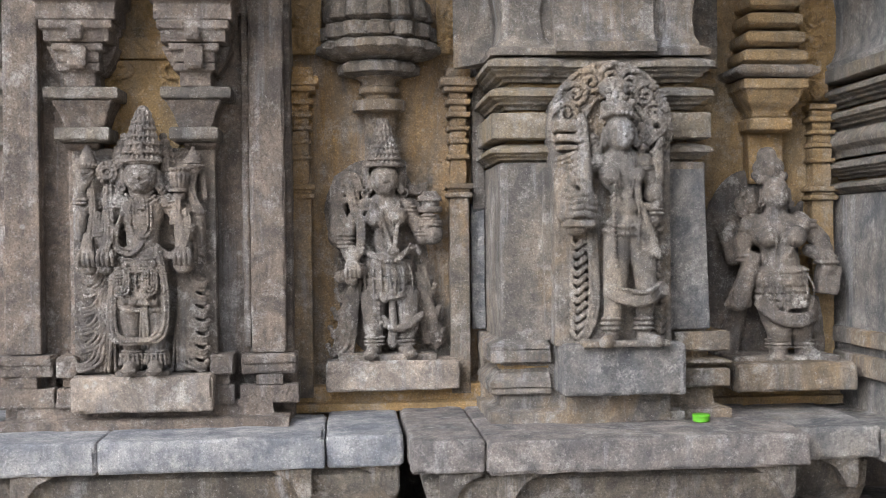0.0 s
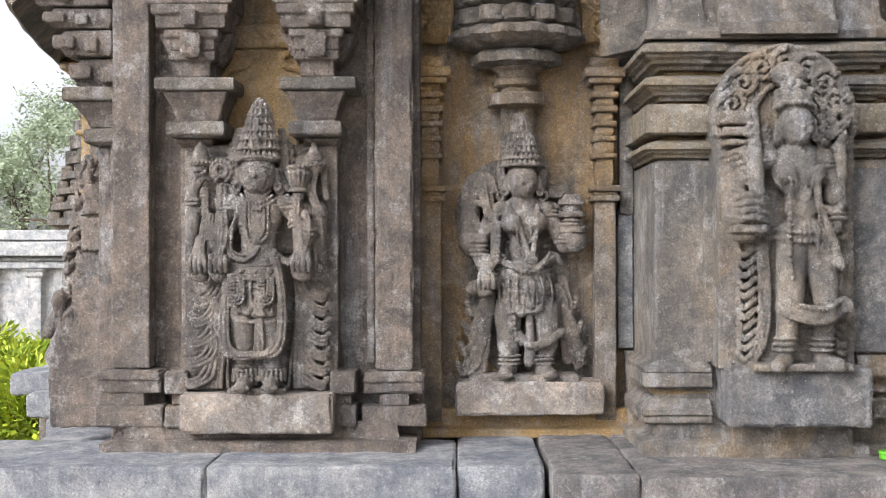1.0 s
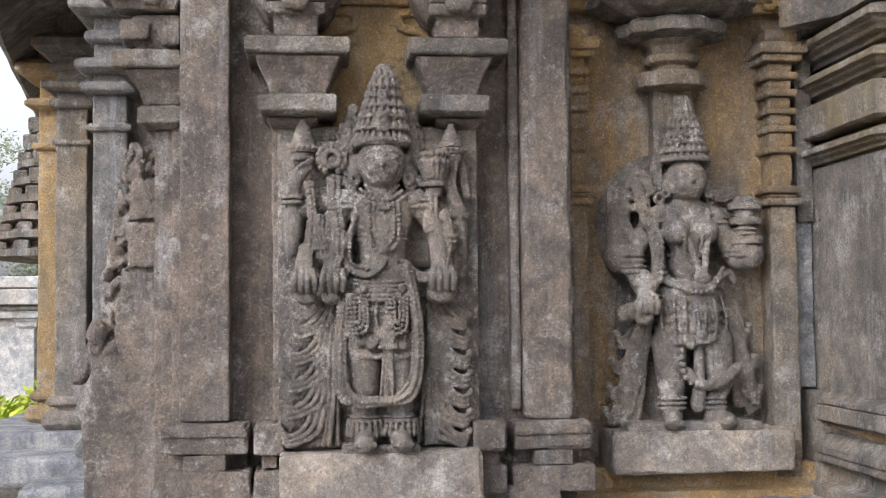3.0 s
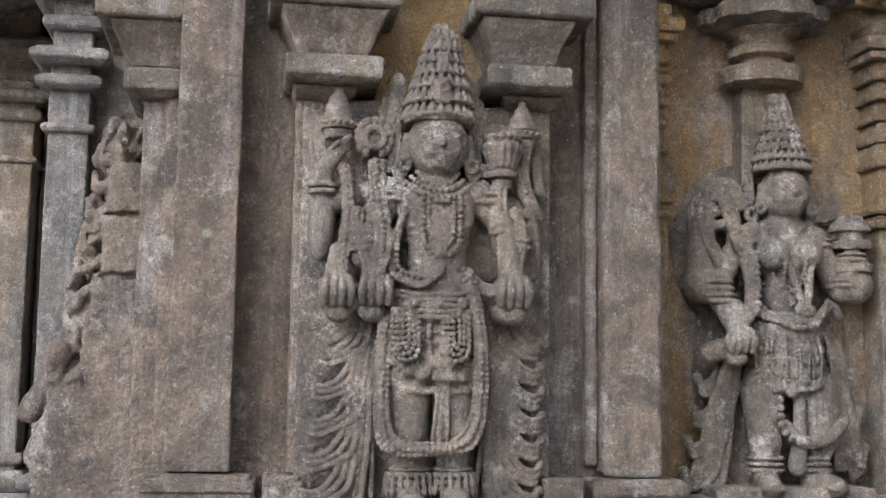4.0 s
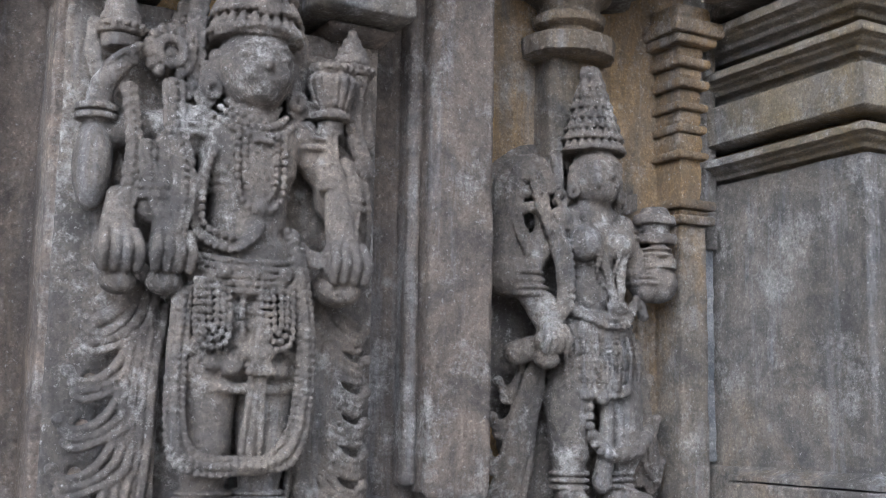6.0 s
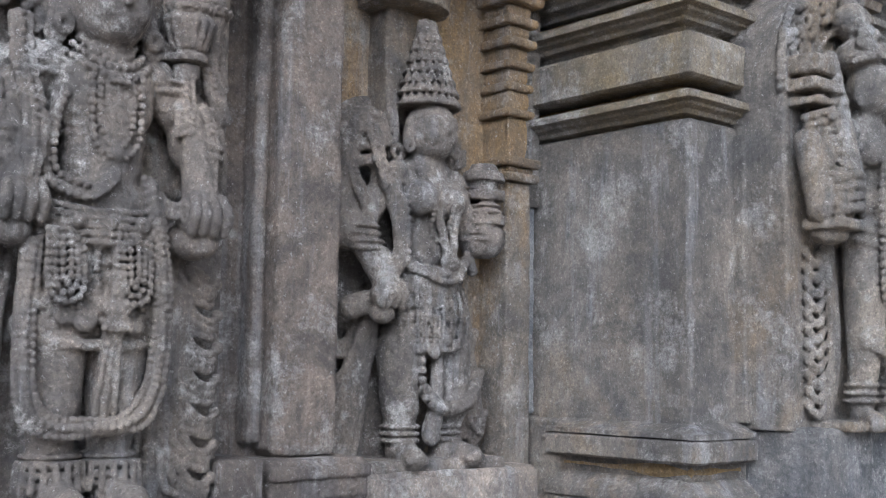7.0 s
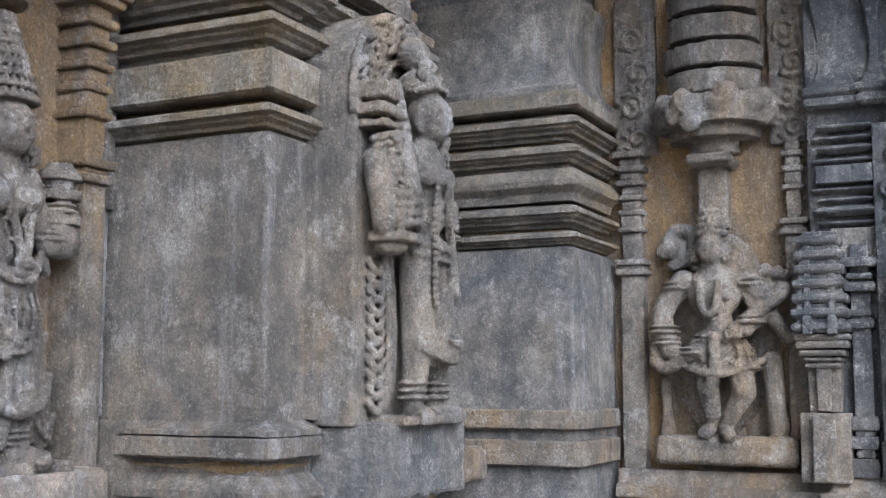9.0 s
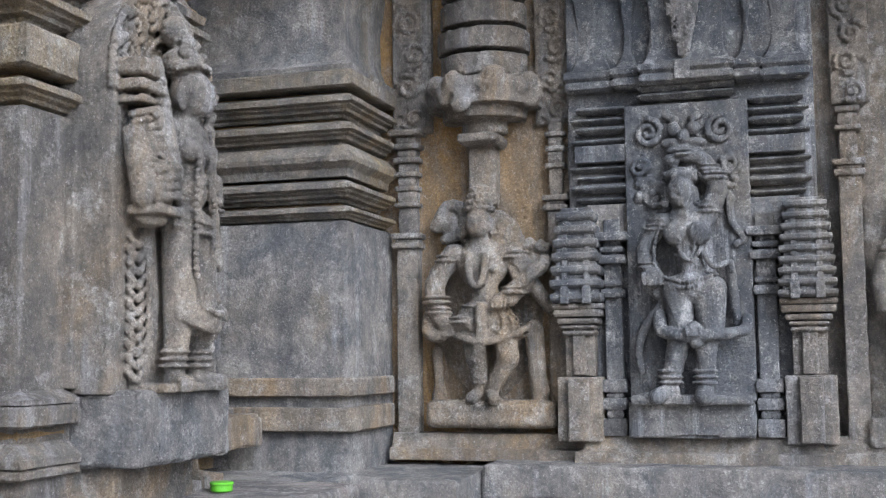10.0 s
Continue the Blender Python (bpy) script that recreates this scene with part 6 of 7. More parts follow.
# ------------------------------------------------ the figure under the arched slab
def arched_relief():
    c = Carving((-0.28, -0.01, -0.155), (0.26, 1.05, 0.20), 0.0042)
    c.box((-0.025, 0.40, -0.07), (0.218, 0.42, 0.075), 0.006)
    c.round_slab((-0.03, 0.79, -0.07), 0.226, 0.25, 0.075)
    c.box((-0.025, 0.72, -0.07), (0.218, 0.12, 0.075), 0.006)
    # halo of scrolls
    for i in range(9):
        a = radians(-8 + 196 * i / 8)
        p = (-0.03 + 0.17 * math.cos(a), 0.79 + 0.185 * math.sin(a), 0.012)
        c.curl(p, 0.045, 0.011, 1.6, math.degrees(a), 1 if i < 4.5 else -1)
    for i in range(46):
        a = radians(-10 + 200 * i / 45)
        c.ball((-0.03 + 0.225 * math.cos(a), 0.79 + 0.24 * math.sin(a), 0.004), 0.011, 0.003)
    for i in range(40):
        a = radians(-4 + 188 * i / 39)
        c.ball((-0.02 + 0.115 * math.cos(a), 0.78 + 0.135 * math.sin(a), 0.018), 0.009, 0.003)
    # head and hair
    face(c, (-0.016, 0.767, 0.090), 0.055, 0.064, 0.12)
    c.ball((-0.020, 0.845, 0.065), (0.062, 0.046, 0.058), 0.012)
    curls(c, (-0.020, 0.869, 0.095), 0.012, 40, 75, (0.055, 0.035))
    c.beads([(-0.082, 0.822, 0.085), (-0.051, 0.833, 0.128), (0.010, 0.833, 0.128), (0.047, 0.822, 0.085)], 0.009)
    c.ball((-0.027, 0.931, 0.050), (0.055, 0.045, 0.04), 0.01)
    curls(c, (0.069, 0.741, 0.050), 0.015, 18, 21, (0.025, 0.06))
    curls(c, (-0.102, 0.722, 0.050), 0.014, 12, 22, (0.02, 0.04))
    chest(c, (-0.010, 0.688, 0.065), (0.010, 0.506, 0.065), 0.088, 0.058, 0.046, 0.032)
    # hips, long legs
    c.ball((0.010, 0.427, 0.065), (0.085, 0.05, 0.056), 0.02)
    c.bar((-0.020, 0.408, 0.065), (-0.035, 0.202, 0.070), 0.052, 0.042, 0.02)
    c.bar((-0.035, 0.202, 0.070), (-0.047, 0.055, 0.065), 0.040, 0.028, 0.01)
    c.bar((0.055, 0.408, 0.065), (0.082, 0.222, 0.070), 0.052, 0.040, 0.02)
    c.bar((0.082, 0.222, 0.070), (0.071, 0.055, 0.060), 0.038, 0.028, 0.01)
    for x in (1306, 1366):
        for y in (555, 564, 573):
            c.ball(((x - 1330) / 510, -1 * (y - 603) / 510, 0.065), (0.040, 0.009, 0.040), 0.003)
    c.bar((-0.047, 0.025, 0.065), (-0.082, 0.012, 0.120), 0.026, 0.024, 0.01)
    c.bar((0.071, 0.025, 0.060), (0.108, 0.012, 0.110), 0.026, 0.024, 0.01)
    for d in (0, 9, 18):
        c.cord([(-0.067, -1 * (490 + d - 603) / 510, 0.09), (-0.020, -1 * (502 + d - 603) / 510, 0.125), (0.059, -1 * (508 + d - 603) / 510, 0.125), (0.133, -1 * (492 + d - 603) / 510, 0.085)], 0.013)
    c.beads([(-0.059, 0.225, 0.110), (-0.016, 0.202, 0.142), (0.059, 0.190, 0.142), (0.129, 0.222, 0.100)], 0.007)
    fist(c, (0.133, 0.198, 0.085), 0.026)
    for y in (378, 392):
        c.beads([(-0.078, -1 * (y - 603) / 510, 0.08), (-0.029, -1 * (y + 6 - 603) / 510, 0.12), (0.039, -1 * (y + 6 - 603) / 510, 0.12), (0.098, -1 * (y - 603) / 510, 0.08)], 0.008)
    c.beads([(-0.043, 0.594, 0.130), (-0.047, 0.496, 0.125), (-0.047, 0.339, 0.125), (-0.039, 0.280, 0.125)], 0.009)
    c.cord([(0.039, 0.594, 0.120), (0.051, 0.506, 0.115), (0.098, 0.398, 0.105), (0.122, 0.320, 0.100)], 0.012)
    c.beads([(0.029, 0.673, 0.120), (0.043, 0.506, 0.125), (0.039, 0.359, 0.128)], 0.007)
    # side hand with the staff and its carved blocks
    arm(c, [(-0.088, 0.669, 0.060), (-0.180, 0.614, 0.060), (-0.212, 0.525, 0.075)], 0.030, 0.030)
    c.bar((-0.147, 0.820, 0.060), (-0.141, 0.535, 0.110), 0.020, 0.026, 0.006)
    c.box((-0.204, 0.794, 0.045), (0.050, 0.022, 0.045), 0.008)
    c.box((-0.204, 0.751, 0.045), (0.040, 0.014, 0.040), 0.006)
    c.box((-0.200, 0.716, 0.045), (0.034, 0.010, 0.036), 0.006)
    for i in range(5):
        c.bar(((1206 + 5 * i - 1330) / 510, -1 * (260 + 8 * i - 603) / 510, 0.055), ((1240 + 3 * i - 1330) / 510, -1 * (248 + 10 * i - 603) / 510, 0.085), 0.010, 0.009, 0.003)
    c.bar((-0.225, 0.624, 0.050), (-0.212, 0.476, 0.075), 0.030, 0.034, 0.01)
    c.ball((-0.180, 0.492, 0.085), (0.046, 0.040, 0.046), 0.01)
    for i in range(4):
        c.cord([(-0.212, -1 * (330 + 12 * i - 603) / 510, 0.11), (-0.165, -1 * (324 + 12 * i - 603) / 510, 0.135), (-0.114, -1 * (330 + 12 * i - 603) / 510, 0.11)], 0.011)
    c.box((-0.169, 0.441, 0.080), (0.055, 0.012, 0.05), 0.006)
    c.ball((-0.176, 0.418, 0.070), (0.035, 0.02, 0.04), 0.006)
    # other side: flower and hanging arm
    for i in range(7):
        a = i * 0.9
        c.ball(up((0.129, 0.794, 0.055), 0.026 * math.cos(a), 0.026 * math.sin(a), 0), (0.017, 0.017, 0.02), 0.003)
    arm(c, [(0.069, 0.669, 0.060), (0.127, 0.594, 0.050), (0.133, 0.692, 0.055)], 0.026, 0.022, False)
    c.beads([(0.145, 0.751, 0.050), (0.145, 0.594, 0.050), (0.133, 0.457, 0.050)], 0.012)
    arm(c, [(0.063, 0.663, 0.060), (0.118, 0.555, 0.065), (0.108, 0.447, 0.080)], 0.030, 0.024)
    c.ball((0.110, 0.545, 0.075), 0.036, 0.01)
    c.cord([(0.059, 0.506, 0.100), (0.108, 0.496, 0.100), (0.129, 0.525, 0.090)], 0.014)
    fist(c, (0.102, 0.339, 0.085), 0.028)
    # scarf with its frill
    for j in range(3):
        c.cord([((1270 + 6 * j - 1330) / 510, 0.398, 0.02), ((1272 + 6 * j - 1330) / 510, 0.261, 0.03), ((1268 + 7 * j - 1330) / 510, 0.104, 0.03), ((1246 + 6 * j - 1330) / 510, 0.002, 0.02)], 0.010, 0.008, 0.003)
    for i in range(11):
        y = 408 + i * 17
        c.cord([(-0.133, -1 * (y - 603) / 510, 0.02), (-0.165, -1 * (y + 12 - 603) / 510, 0.03), (-0.184, -1 * (y + 3 - 603) / 510, 0.02), (-0.180, -1 * (y - 6 - 603) / 510, 0.012)], 0.011, 0.008, 0.003)
    for i in range(5):
        c.cord([(0.122, -1 * (530 + 14 * i - 603) / 510, 0.02), (0.145, -1 * (540 + 14 * i - 603) / 510, 0.03), (0.157, -1 * (532 + 15 * i - 603) / 510, 0.015)], 0.011, 0.008, 0.003)
    curls(c, (-0.157, 0.673, 0.090), 0.012, 40, 71, (0.03, 0.10))
    curls(c, (-0.176, 0.506, 0.110), 0.013, 40, 72, (0.05, 0.05))
    curls(c, (0.118, 0.673, 0.060), 0.012, 40, 73, (0.03, 0.12))
    curls(c, (0.122, 0.339, 0.060), 0.012, 22, 74, (0.025, 0.12))
    c.stud((-0.27, 0.62, -0.01), (0.22, 1.03, 0.07), 0.020, 0.020, 0.0022)
    c.stud((-0.20, 0.0, -0.01), (-0.09, 0.40, 0.08), 0.016, 0.035, 0.0028, 0.2, True)
    c.box((0.0, 0.004, 0.02), (0.16, 0.012, 0.09), 0.008)
    return c.mesh("relief_statue", MIXED, front(1.195, 4.02, 1.345), 0.0016, 3)


solo("arched_relief_statue", arched_relief(), MIXED, "stone relief statue with staff under an arched scroll halo", "statue")


# ------------------------------------------------ the stout figure in the corner
def corner_figure():
    c = Carving((-0.32, -0.01, -0.05), (0.30, 0.88, 0.34), 0.0055)
    c.ball((-0.06, 0.38, 0.0), (0.22, 0.40, 0.06), 0.02)
    face(c, (-0.022, 0.671, 0.220), 0.055, 0.068, 0.1)
    c.ball((-0.038, 0.776, 0.190), (0.062, 0.05, 0.06), 0.01)
    curls(c, (-0.038, 0.743, 0.220), 0.016, 26, 30, (0.07, 0.03))
    c.ball((-0.045, 0.823, 0.190), 0.040, 0.008)
    curls(c, (-0.123, 0.635, 0.170), 0.018, 22, 31, (0.04, 0.05))
    chest(c, (-0.016, 0.568, 0.200), (0.000, 0.396, 0.200), 0.115, 0.085, 0.07, 0.045)
    c.ball((0.000, 0.329, 0.200), (0.115, 0.06, 0.085), 0.02)
    skirt(c, (0.000, 0.362, 0.200), (0.016, 0.224, 0.200), 0.11, 0.12, 0.085, 3, 6)
    leg(c, (-0.022, 0.206, 0.200), (-0.007, 0.116, 0.215), (-0.007, 0.049, 0.200), 0.052, -0.03)
    leg(c, (0.101, 0.206, 0.190), (0.089, 0.116, 0.200), (0.105, 0.045, 0.180), 0.048, 0.02)
    for d in (0, 10):
        c.cord([(-0.089, -1 * (545 + d - 652) / 447, 0.22), (-0.034, -1 * (570 + d - 652) / 447, 0.28), (0.067, -1 * (575 + d - 652) / 447, 0.28), (0.145, -1 * (570 + d - 652) / 447, 0.2)], 0.018)
    arm(c, [(-0.101, 0.553, 0.190), (-0.150, 0.452, 0.180), (-0.123, 0.385, 0.220)], 0.04, 0.034)
    c.bar((-0.123, 0.407, 0.230), (-0.172, 0.239, 0.200), 0.032, 0.045, 0.01)
    for i in range(6):
        c.cord([((1318 + 3 * i - 1385) / 447, 0.385, 0.235), ((1300 + 4 * i - 1385) / 447, 0.295, 0.235), ((1288 + 8 * i - 1385) / 447, 0.224, 0.20)], 0.012, 0.014, 0.003)
    c.bar((-0.190, 0.519, 0.120), (-0.177, 0.407, 0.150), 0.04, 0.03, 0.01)
    curls(c, (-0.172, 0.519, 0.140), 0.018, 16, 33, (0.045, 0.06))
    arm(c, [(0.089, 0.559, 0.180), (0.190, 0.474, 0.160), (0.208, 0.362, 0.190)], 0.042, 0.034)
    c.bar((0.123, 0.441, 0.200), (0.208, 0.407, 0.200), 0.026, 0.03, 0.01)
    c.box((0.213, 0.318, 0.170), (0.045, 0.06, 0.04), 0.012, spin=-8)
    for i in range(4):
        c.cord([(0.034, -1 * (370 + 6 * i - 652) / 447, 0.12), (0.089, -1 * (380 + 6 * i - 652) / 447, 0.13), (0.134, -1 * (368 + 7 * i - 652) / 447, 0.1)], 0.010)
    for j in range(4):
        c.cord([((1455 + 4 * j - 1385) / 447, 0.239, 0.12), ((1462 + 5 * j - 1385) / 447, 0.116, 0.12), ((1470 + 5 * j - 1385) / 447, 0.022, 0.09)], 0.014, 0.010, 0.004)
    c.bar((-0.190, 0.004, 0.050), (-0.123, 0.206, 0.080), 0.06, 0.03, 0.03)
    c.box((0.0, 0.004, 0.15), (0.22, 0.014, 0.14), 0.01)
    return c.mesh("relief_statue", FIGURE, front(1.945, 4.60, 1.232), 0.002, 4)


solo("corner_statue", corner_figure(), FIGURE, "stout weathered stone figure standing in the ochre corner", "statue")


# ------------------------------------------------ the musician on the wing
def musician():
    c = Carving((-0.28, -0.14, -0.06), (0.30, 0.92, 0.24), 0.005)
    c.box((0.03, -0.045, 0.03), (0.245, 0.055, 0.09), 0.03, 0.02)
    c.ball((0.0, 0.40, -0.02), (0.22, 0.42, 0.04), 0.02)
    crown(c, (0.000, 0.757, 0.095), 0.056, 0.105, 4, 0.6)
    face(c, (0.000, 0.711, 0.115), 0.050, 0.062)
    for s in (-1, 1):
        curls(c, up((0.000, 0.690, 0.070), s * 0.065, 0), 0.015, 14, 40 + s, (0.015, 0.05))
    chest(c, (0.000, 0.616, 0.090), (0.017, 0.405, 0.090), 0.098, 0.06, 0.052, 0.02)
    c.cord([(-0.032, 0.584, 0.150), (-0.025, 0.489, 0.160), (0.000, 0.458, 0.160), (0.025, 0.489, 0.160), (0.034, 0.584, 0.150)], 0.014)
    c.ball((0.017, 0.331, 0.090), (0.10, 0.06, 0.07), 0.02)
    skirt(c, (0.017, 0.384, 0.085), (0.032, 0.264, 0.085), 0.085, 0.13, 0.068, 5, 5)
    c.cord([(-0.127, 0.289, 0.100), (-0.042, 0.247, 0.155), (0.063, 0.243, 0.155), (0.169, 0.293, 0.100)], 0.014)
    c.cord([(0.017, 0.373, 0.160), (0.013, 0.247, 0.150), (-0.011, 0.173, 0.140)], 0.022, 0.024)
    c.bar((-0.032, 0.268, 0.090), (-0.017, 0.173, 0.115), 0.045, 0.038, 0.012)
    c.bar((-0.017, 0.173, 0.115), (-0.008, 0.061, 0.085), 0.036, 0.028, 0.01)
    c.bar((0.084, 0.268, 0.090), (0.105, 0.173, 0.120), 0.046, 0.040, 0.012)
    c.bar((0.105, 0.173, 0.120), (0.038, 0.053, 0.095), 0.038, 0.028, 0.01)
    c.bar((-0.008, 0.046, 0.085), (-0.032, 0.019, 0.120), 0.026, 0.024, 0.01)
    c.bar((0.034, 0.044, 0.095), (0.053, 0.015, 0.130), 0.026, 0.024, 0.01)
    for x, y in ((845, 700), (871, 703)):
        c.ball(((x - 850) / 474, (737 - y) / 474, 0.09), (0.036, 0.009, 0.036), 0.003)
    arm(c, [(-0.105, 0.595, 0.085), (-0.179, 0.479, 0.080), (-0.165, 0.373, 0.100)], 0.042, 0.036)
    arm(c, [(-0.165, 0.373, 0.100), (-0.127, 0.310, 0.120), (-0.042, 0.321, 0.140)], 0.036, 0.028)
    c.cord([(-0.190, 0.373, 0.080), (-0.200, 0.289, 0.100), (-0.158, 0.264, 0.120), (-0.105, 0.289, 0.130)], 0.030, 0.022)
    curls(c, (-0.173, 0.310, 0.100), 0.018, 16, 44, (0.04, 0.04))
    arm(c, [(0.110, 0.595, 0.085), (0.179, 0.500, 0.100), (0.116, 0.405, 0.140)], 0.040, 0.030)
    c.bar((0.053, 0.373, 0.150), (0.243, 0.542, 0.130), 0.022, 0.032, 0.006)
    c.bar((0.179, 0.489, 0.100), (0.249, 0.373, 0.070), 0.030, 0.024, 0.008)
    c.bar((0.053, 0.658, 0.060), (0.158, 0.458, 0.120), 0.020, 0.020, 0.008)
    fist(c, (0.084, 0.390, 0.150), 0.030)
    fist(c, (0.165, 0.475, 0.130), 0.026)
    curls(c, (0.190, 0.595, 0.060), 0.022, 18, 45, (0.05, 0.045))
    c.cord([(-0.186, 0.711, 0.040), (-0.137, 0.795, 0.050), (-0.074, 0.774, 0.050), (-0.080, 0.690, 0.050), (-0.148, 0.658, 0.050)], 0.026, 0.022)
    c.ball((-0.127, 0.722, 0.030), (0.05, 0.06, 0.03), 0.01)
    for j in range(3):
        c.cord([(-0.190, 0.205, 0.030), (-0.179, 0.099, 0.050), ((755 + 8 * j - 850) / 474, 0.015, 0.03)], 0.018, 0.014)
        c.cord([((930 + 6 * j - 850) / 474, 0.247, 0.04), ((938 + 5 * j - 850) / 474, 0.120, 0.05), ((945 + 6 * j - 850) / 474, 0.036, 0.03)], 0.018, 0.014)
    c.bar((0.190, 0.289, 0.060), (0.200, 0.025, 0.050), 0.035, 0.03, 0.02)
    return c.mesh("relief_statue", MIXED, side(2.715, 3.548, 1.252) @ Matrix.Diagonal((1, 0.92, 1, 1)), 0.002, 5)


solo("musician_statue", musician(), MIXED, "worn stone relief of a dancing musician in a wing niche", "statue")


# ------------------------------------------------ the dancer on the wing's bay
def dancer():
    c = Carving((-0.245, -0.02, -0.10), (0.245, 1.06, 0.20), 0.0044)
    c.box((0.0, 0.515, -0.045), (0.212, 0.52, 0.048), 0.006)
    # monster mask and scroll frame
    for s in (-1, 1):
        c.curl(up((-0.004, 0.912, 0.015), s * 0.125, 0.02), 0.052, 0.012, 1.7, 90, s)
        c.curl(up((-0.004, 0.883, 0.015), s * 0.155, -0.075), 0.036, 0.010, 1.5, 0, -s)
        c.ball(up((-0.004, 0.932, 0.030), s * 0.034, 0.005), 0.024, 0.004)
        c.ball(up((-0.004, 0.887, 0.030), s * 0.045, 0.0), (0.035, 0.018, 0.022), 0.006)
        c.bar(up((-0.004, 0.961, 0.020), s * 0.03, 0.01), up((-0.004, 0.990, 0.020), s * 0.065, 0.0), 0.016, 0.010)
    c.ball((-0.004, 0.906, 0.035), (0.022, 0.03, 0.024), 0.008)
    c.ball((-0.004, 0.863, 0.030), (0.06, 0.02, 0.024), 0.008)
    c.curl((-0.105, 0.707, 0.010), 0.048, 0.012, 1.8, 40, 1)
    curls(c, (-0.145, 0.766, 0.005), 0.014, 30, 50, (0.03, 0.09))
    curls(c, (0.139, 0.766, 0.005), 0.013, 26, 51, (0.025, 0.09))
    c.cord([(0.139, 0.707, 0.010), (0.148, 0.609, 0.015), (0.188, 0.551, 0.010), (0.160, 0.531, 0.010)], 0.012)
    # head, arms
    face(c, (-0.012, 0.707, 0.085), 0.048, 0.058)
    c.ball((-0.012, 0.766, 0.070), (0.056, 0.03, 0.05), 0.01)
    curls(c, (-0.012, 0.766, 0.080), 0.012, 26, 52, (0.055, 0.022))
    arm(c, [(0.061, 0.613, 0.070), (0.105, 0.707, 0.060), (0.094, 0.766, 0.060)], 0.036, 0.032)
    arm(c, [(0.094, 0.766, 0.060), (0.051, 0.828, 0.060), (-0.018, 0.840, 0.060)], 0.030, 0.022)
    c.ball((-0.043, 0.824, 0.055), (0.03, 0.022, 0.025), 0.006)
    c.bar((-0.037, 0.809, 0.055), (-0.035, 0.766, 0.050), 0.014, 0.007)
    chest(c, (0.000, 0.637, 0.070), (0.016, 0.463, 0.070), 0.080, 0.052, 0.045, 0.042)
    arm(c, [(-0.086, 0.609, 0.065), (-0.145, 0.512, 0.055), (-0.125, 0.434, 0.080)], 0.030, 0.026)
    fist(c, (-0.115, 0.418, 0.090), 0.036)
    c.cord([(-0.115, 0.375, 0.050), (-0.082, 0.336, 0.050), (-0.145, 0.258, 0.040), (-0.174, 0.180, 0.035), (-0.168, 0.102, 0.030)], 0.020, 0.012)
    c.ball((0.021, 0.385, 0.070), (0.088, 0.055, 0.058), 0.02)
    c.bar((-0.037, 0.375, 0.070), (-0.018, 0.229, 0.085), 0.050, 0.040, 0.02)
    c.bar((0.074, 0.375, 0.070), (0.074, 0.229, 0.085), 0.055, 0.044, 0.02)
    c.bar((-0.027, 0.229, 0.085), (-0.066, 0.072, 0.060), 0.040, 0.030, 0.012)
    c.bar((0.062, 0.229, 0.085), (0.047, 0.072, 0.060), 0.040, 0.030, 0.012)
    for x, x2 in ((1180, 1160), (1238, 1236)):
        for y in (640, 650, 660):
            c.ball(((x - 1214) / 512, -1 * (y - 692) / 512, 0.06), (0.044, 0.009, 0.044), 0.003)
        c.bar(((x - 1214) / 512, 0.033, 0.06), ((x2 - 1214) / 512, 0.018, 0.11), 0.030, 0.028, 0.01)
    c.cord([(-0.096, 0.287, 0.070), (-0.086, 0.238, 0.100), (0.002, 0.219, 0.130), (0.090, 0.223, 0.120), (0.178, 0.234, 0.070), (0.191, 0.277, 0.050)], 0.022, 0.018)
    fist(c, (0.021, 0.238, 0.130), 0.028)
    c.ball((0.027, 0.199, 0.125), (0.024, 0.022, 0.02), 0.006)
    for r in (0.0, 0.014, 0.028):
        c.cord([(0.051, 0.512, 0.110), (0.086, 0.449, 0.115), (0.139, 0.463, 0.100), (0.148, 0.434, 0.090)], 0.008)
    c.beads([(-0.027, 0.570, 0.125), (-0.016, 0.492, 0.125), (0.023, 0.469, 0.125), (0.051, 0.512, 0.120)], 0.007)
    c.beads([(-0.076, 0.613, 0.100), (-0.105, 0.531, 0.090), (-0.105, 0.453, 0.100)], 0.008)
    for y in (478, 488):
        c.beads([(-0.076, -1 * (y - 692) / 512, 0.09), (0.002, -1 * (y + 10 - 692) / 512, 0.13), (0.109, -1 * (y - 6 - 692) / 512, 0.10)], 0.008)
    c.cord([(0.139, 0.463, 0.040), (0.152, 0.336, 0.035), (0.160, 0.258, 0.030)], 0.016)
    c.cord([(-0.174, 0.004, 0.050), (-0.125, 0.016, 0.070), (-0.047, 0.004, 0.070)], 0.018)
    c.box((0.0, 0.004, 0.02), (0.20, 0.016, 0.08), 0.01)
    return c.mesh("relief_statue", SLATE, side(2.588, 2.793, 1.262), 0.002, 6)


solo("dancer_statue", dancer(), SLATE, "blue grey stone relief of a dancer under a monster mask", "statue")


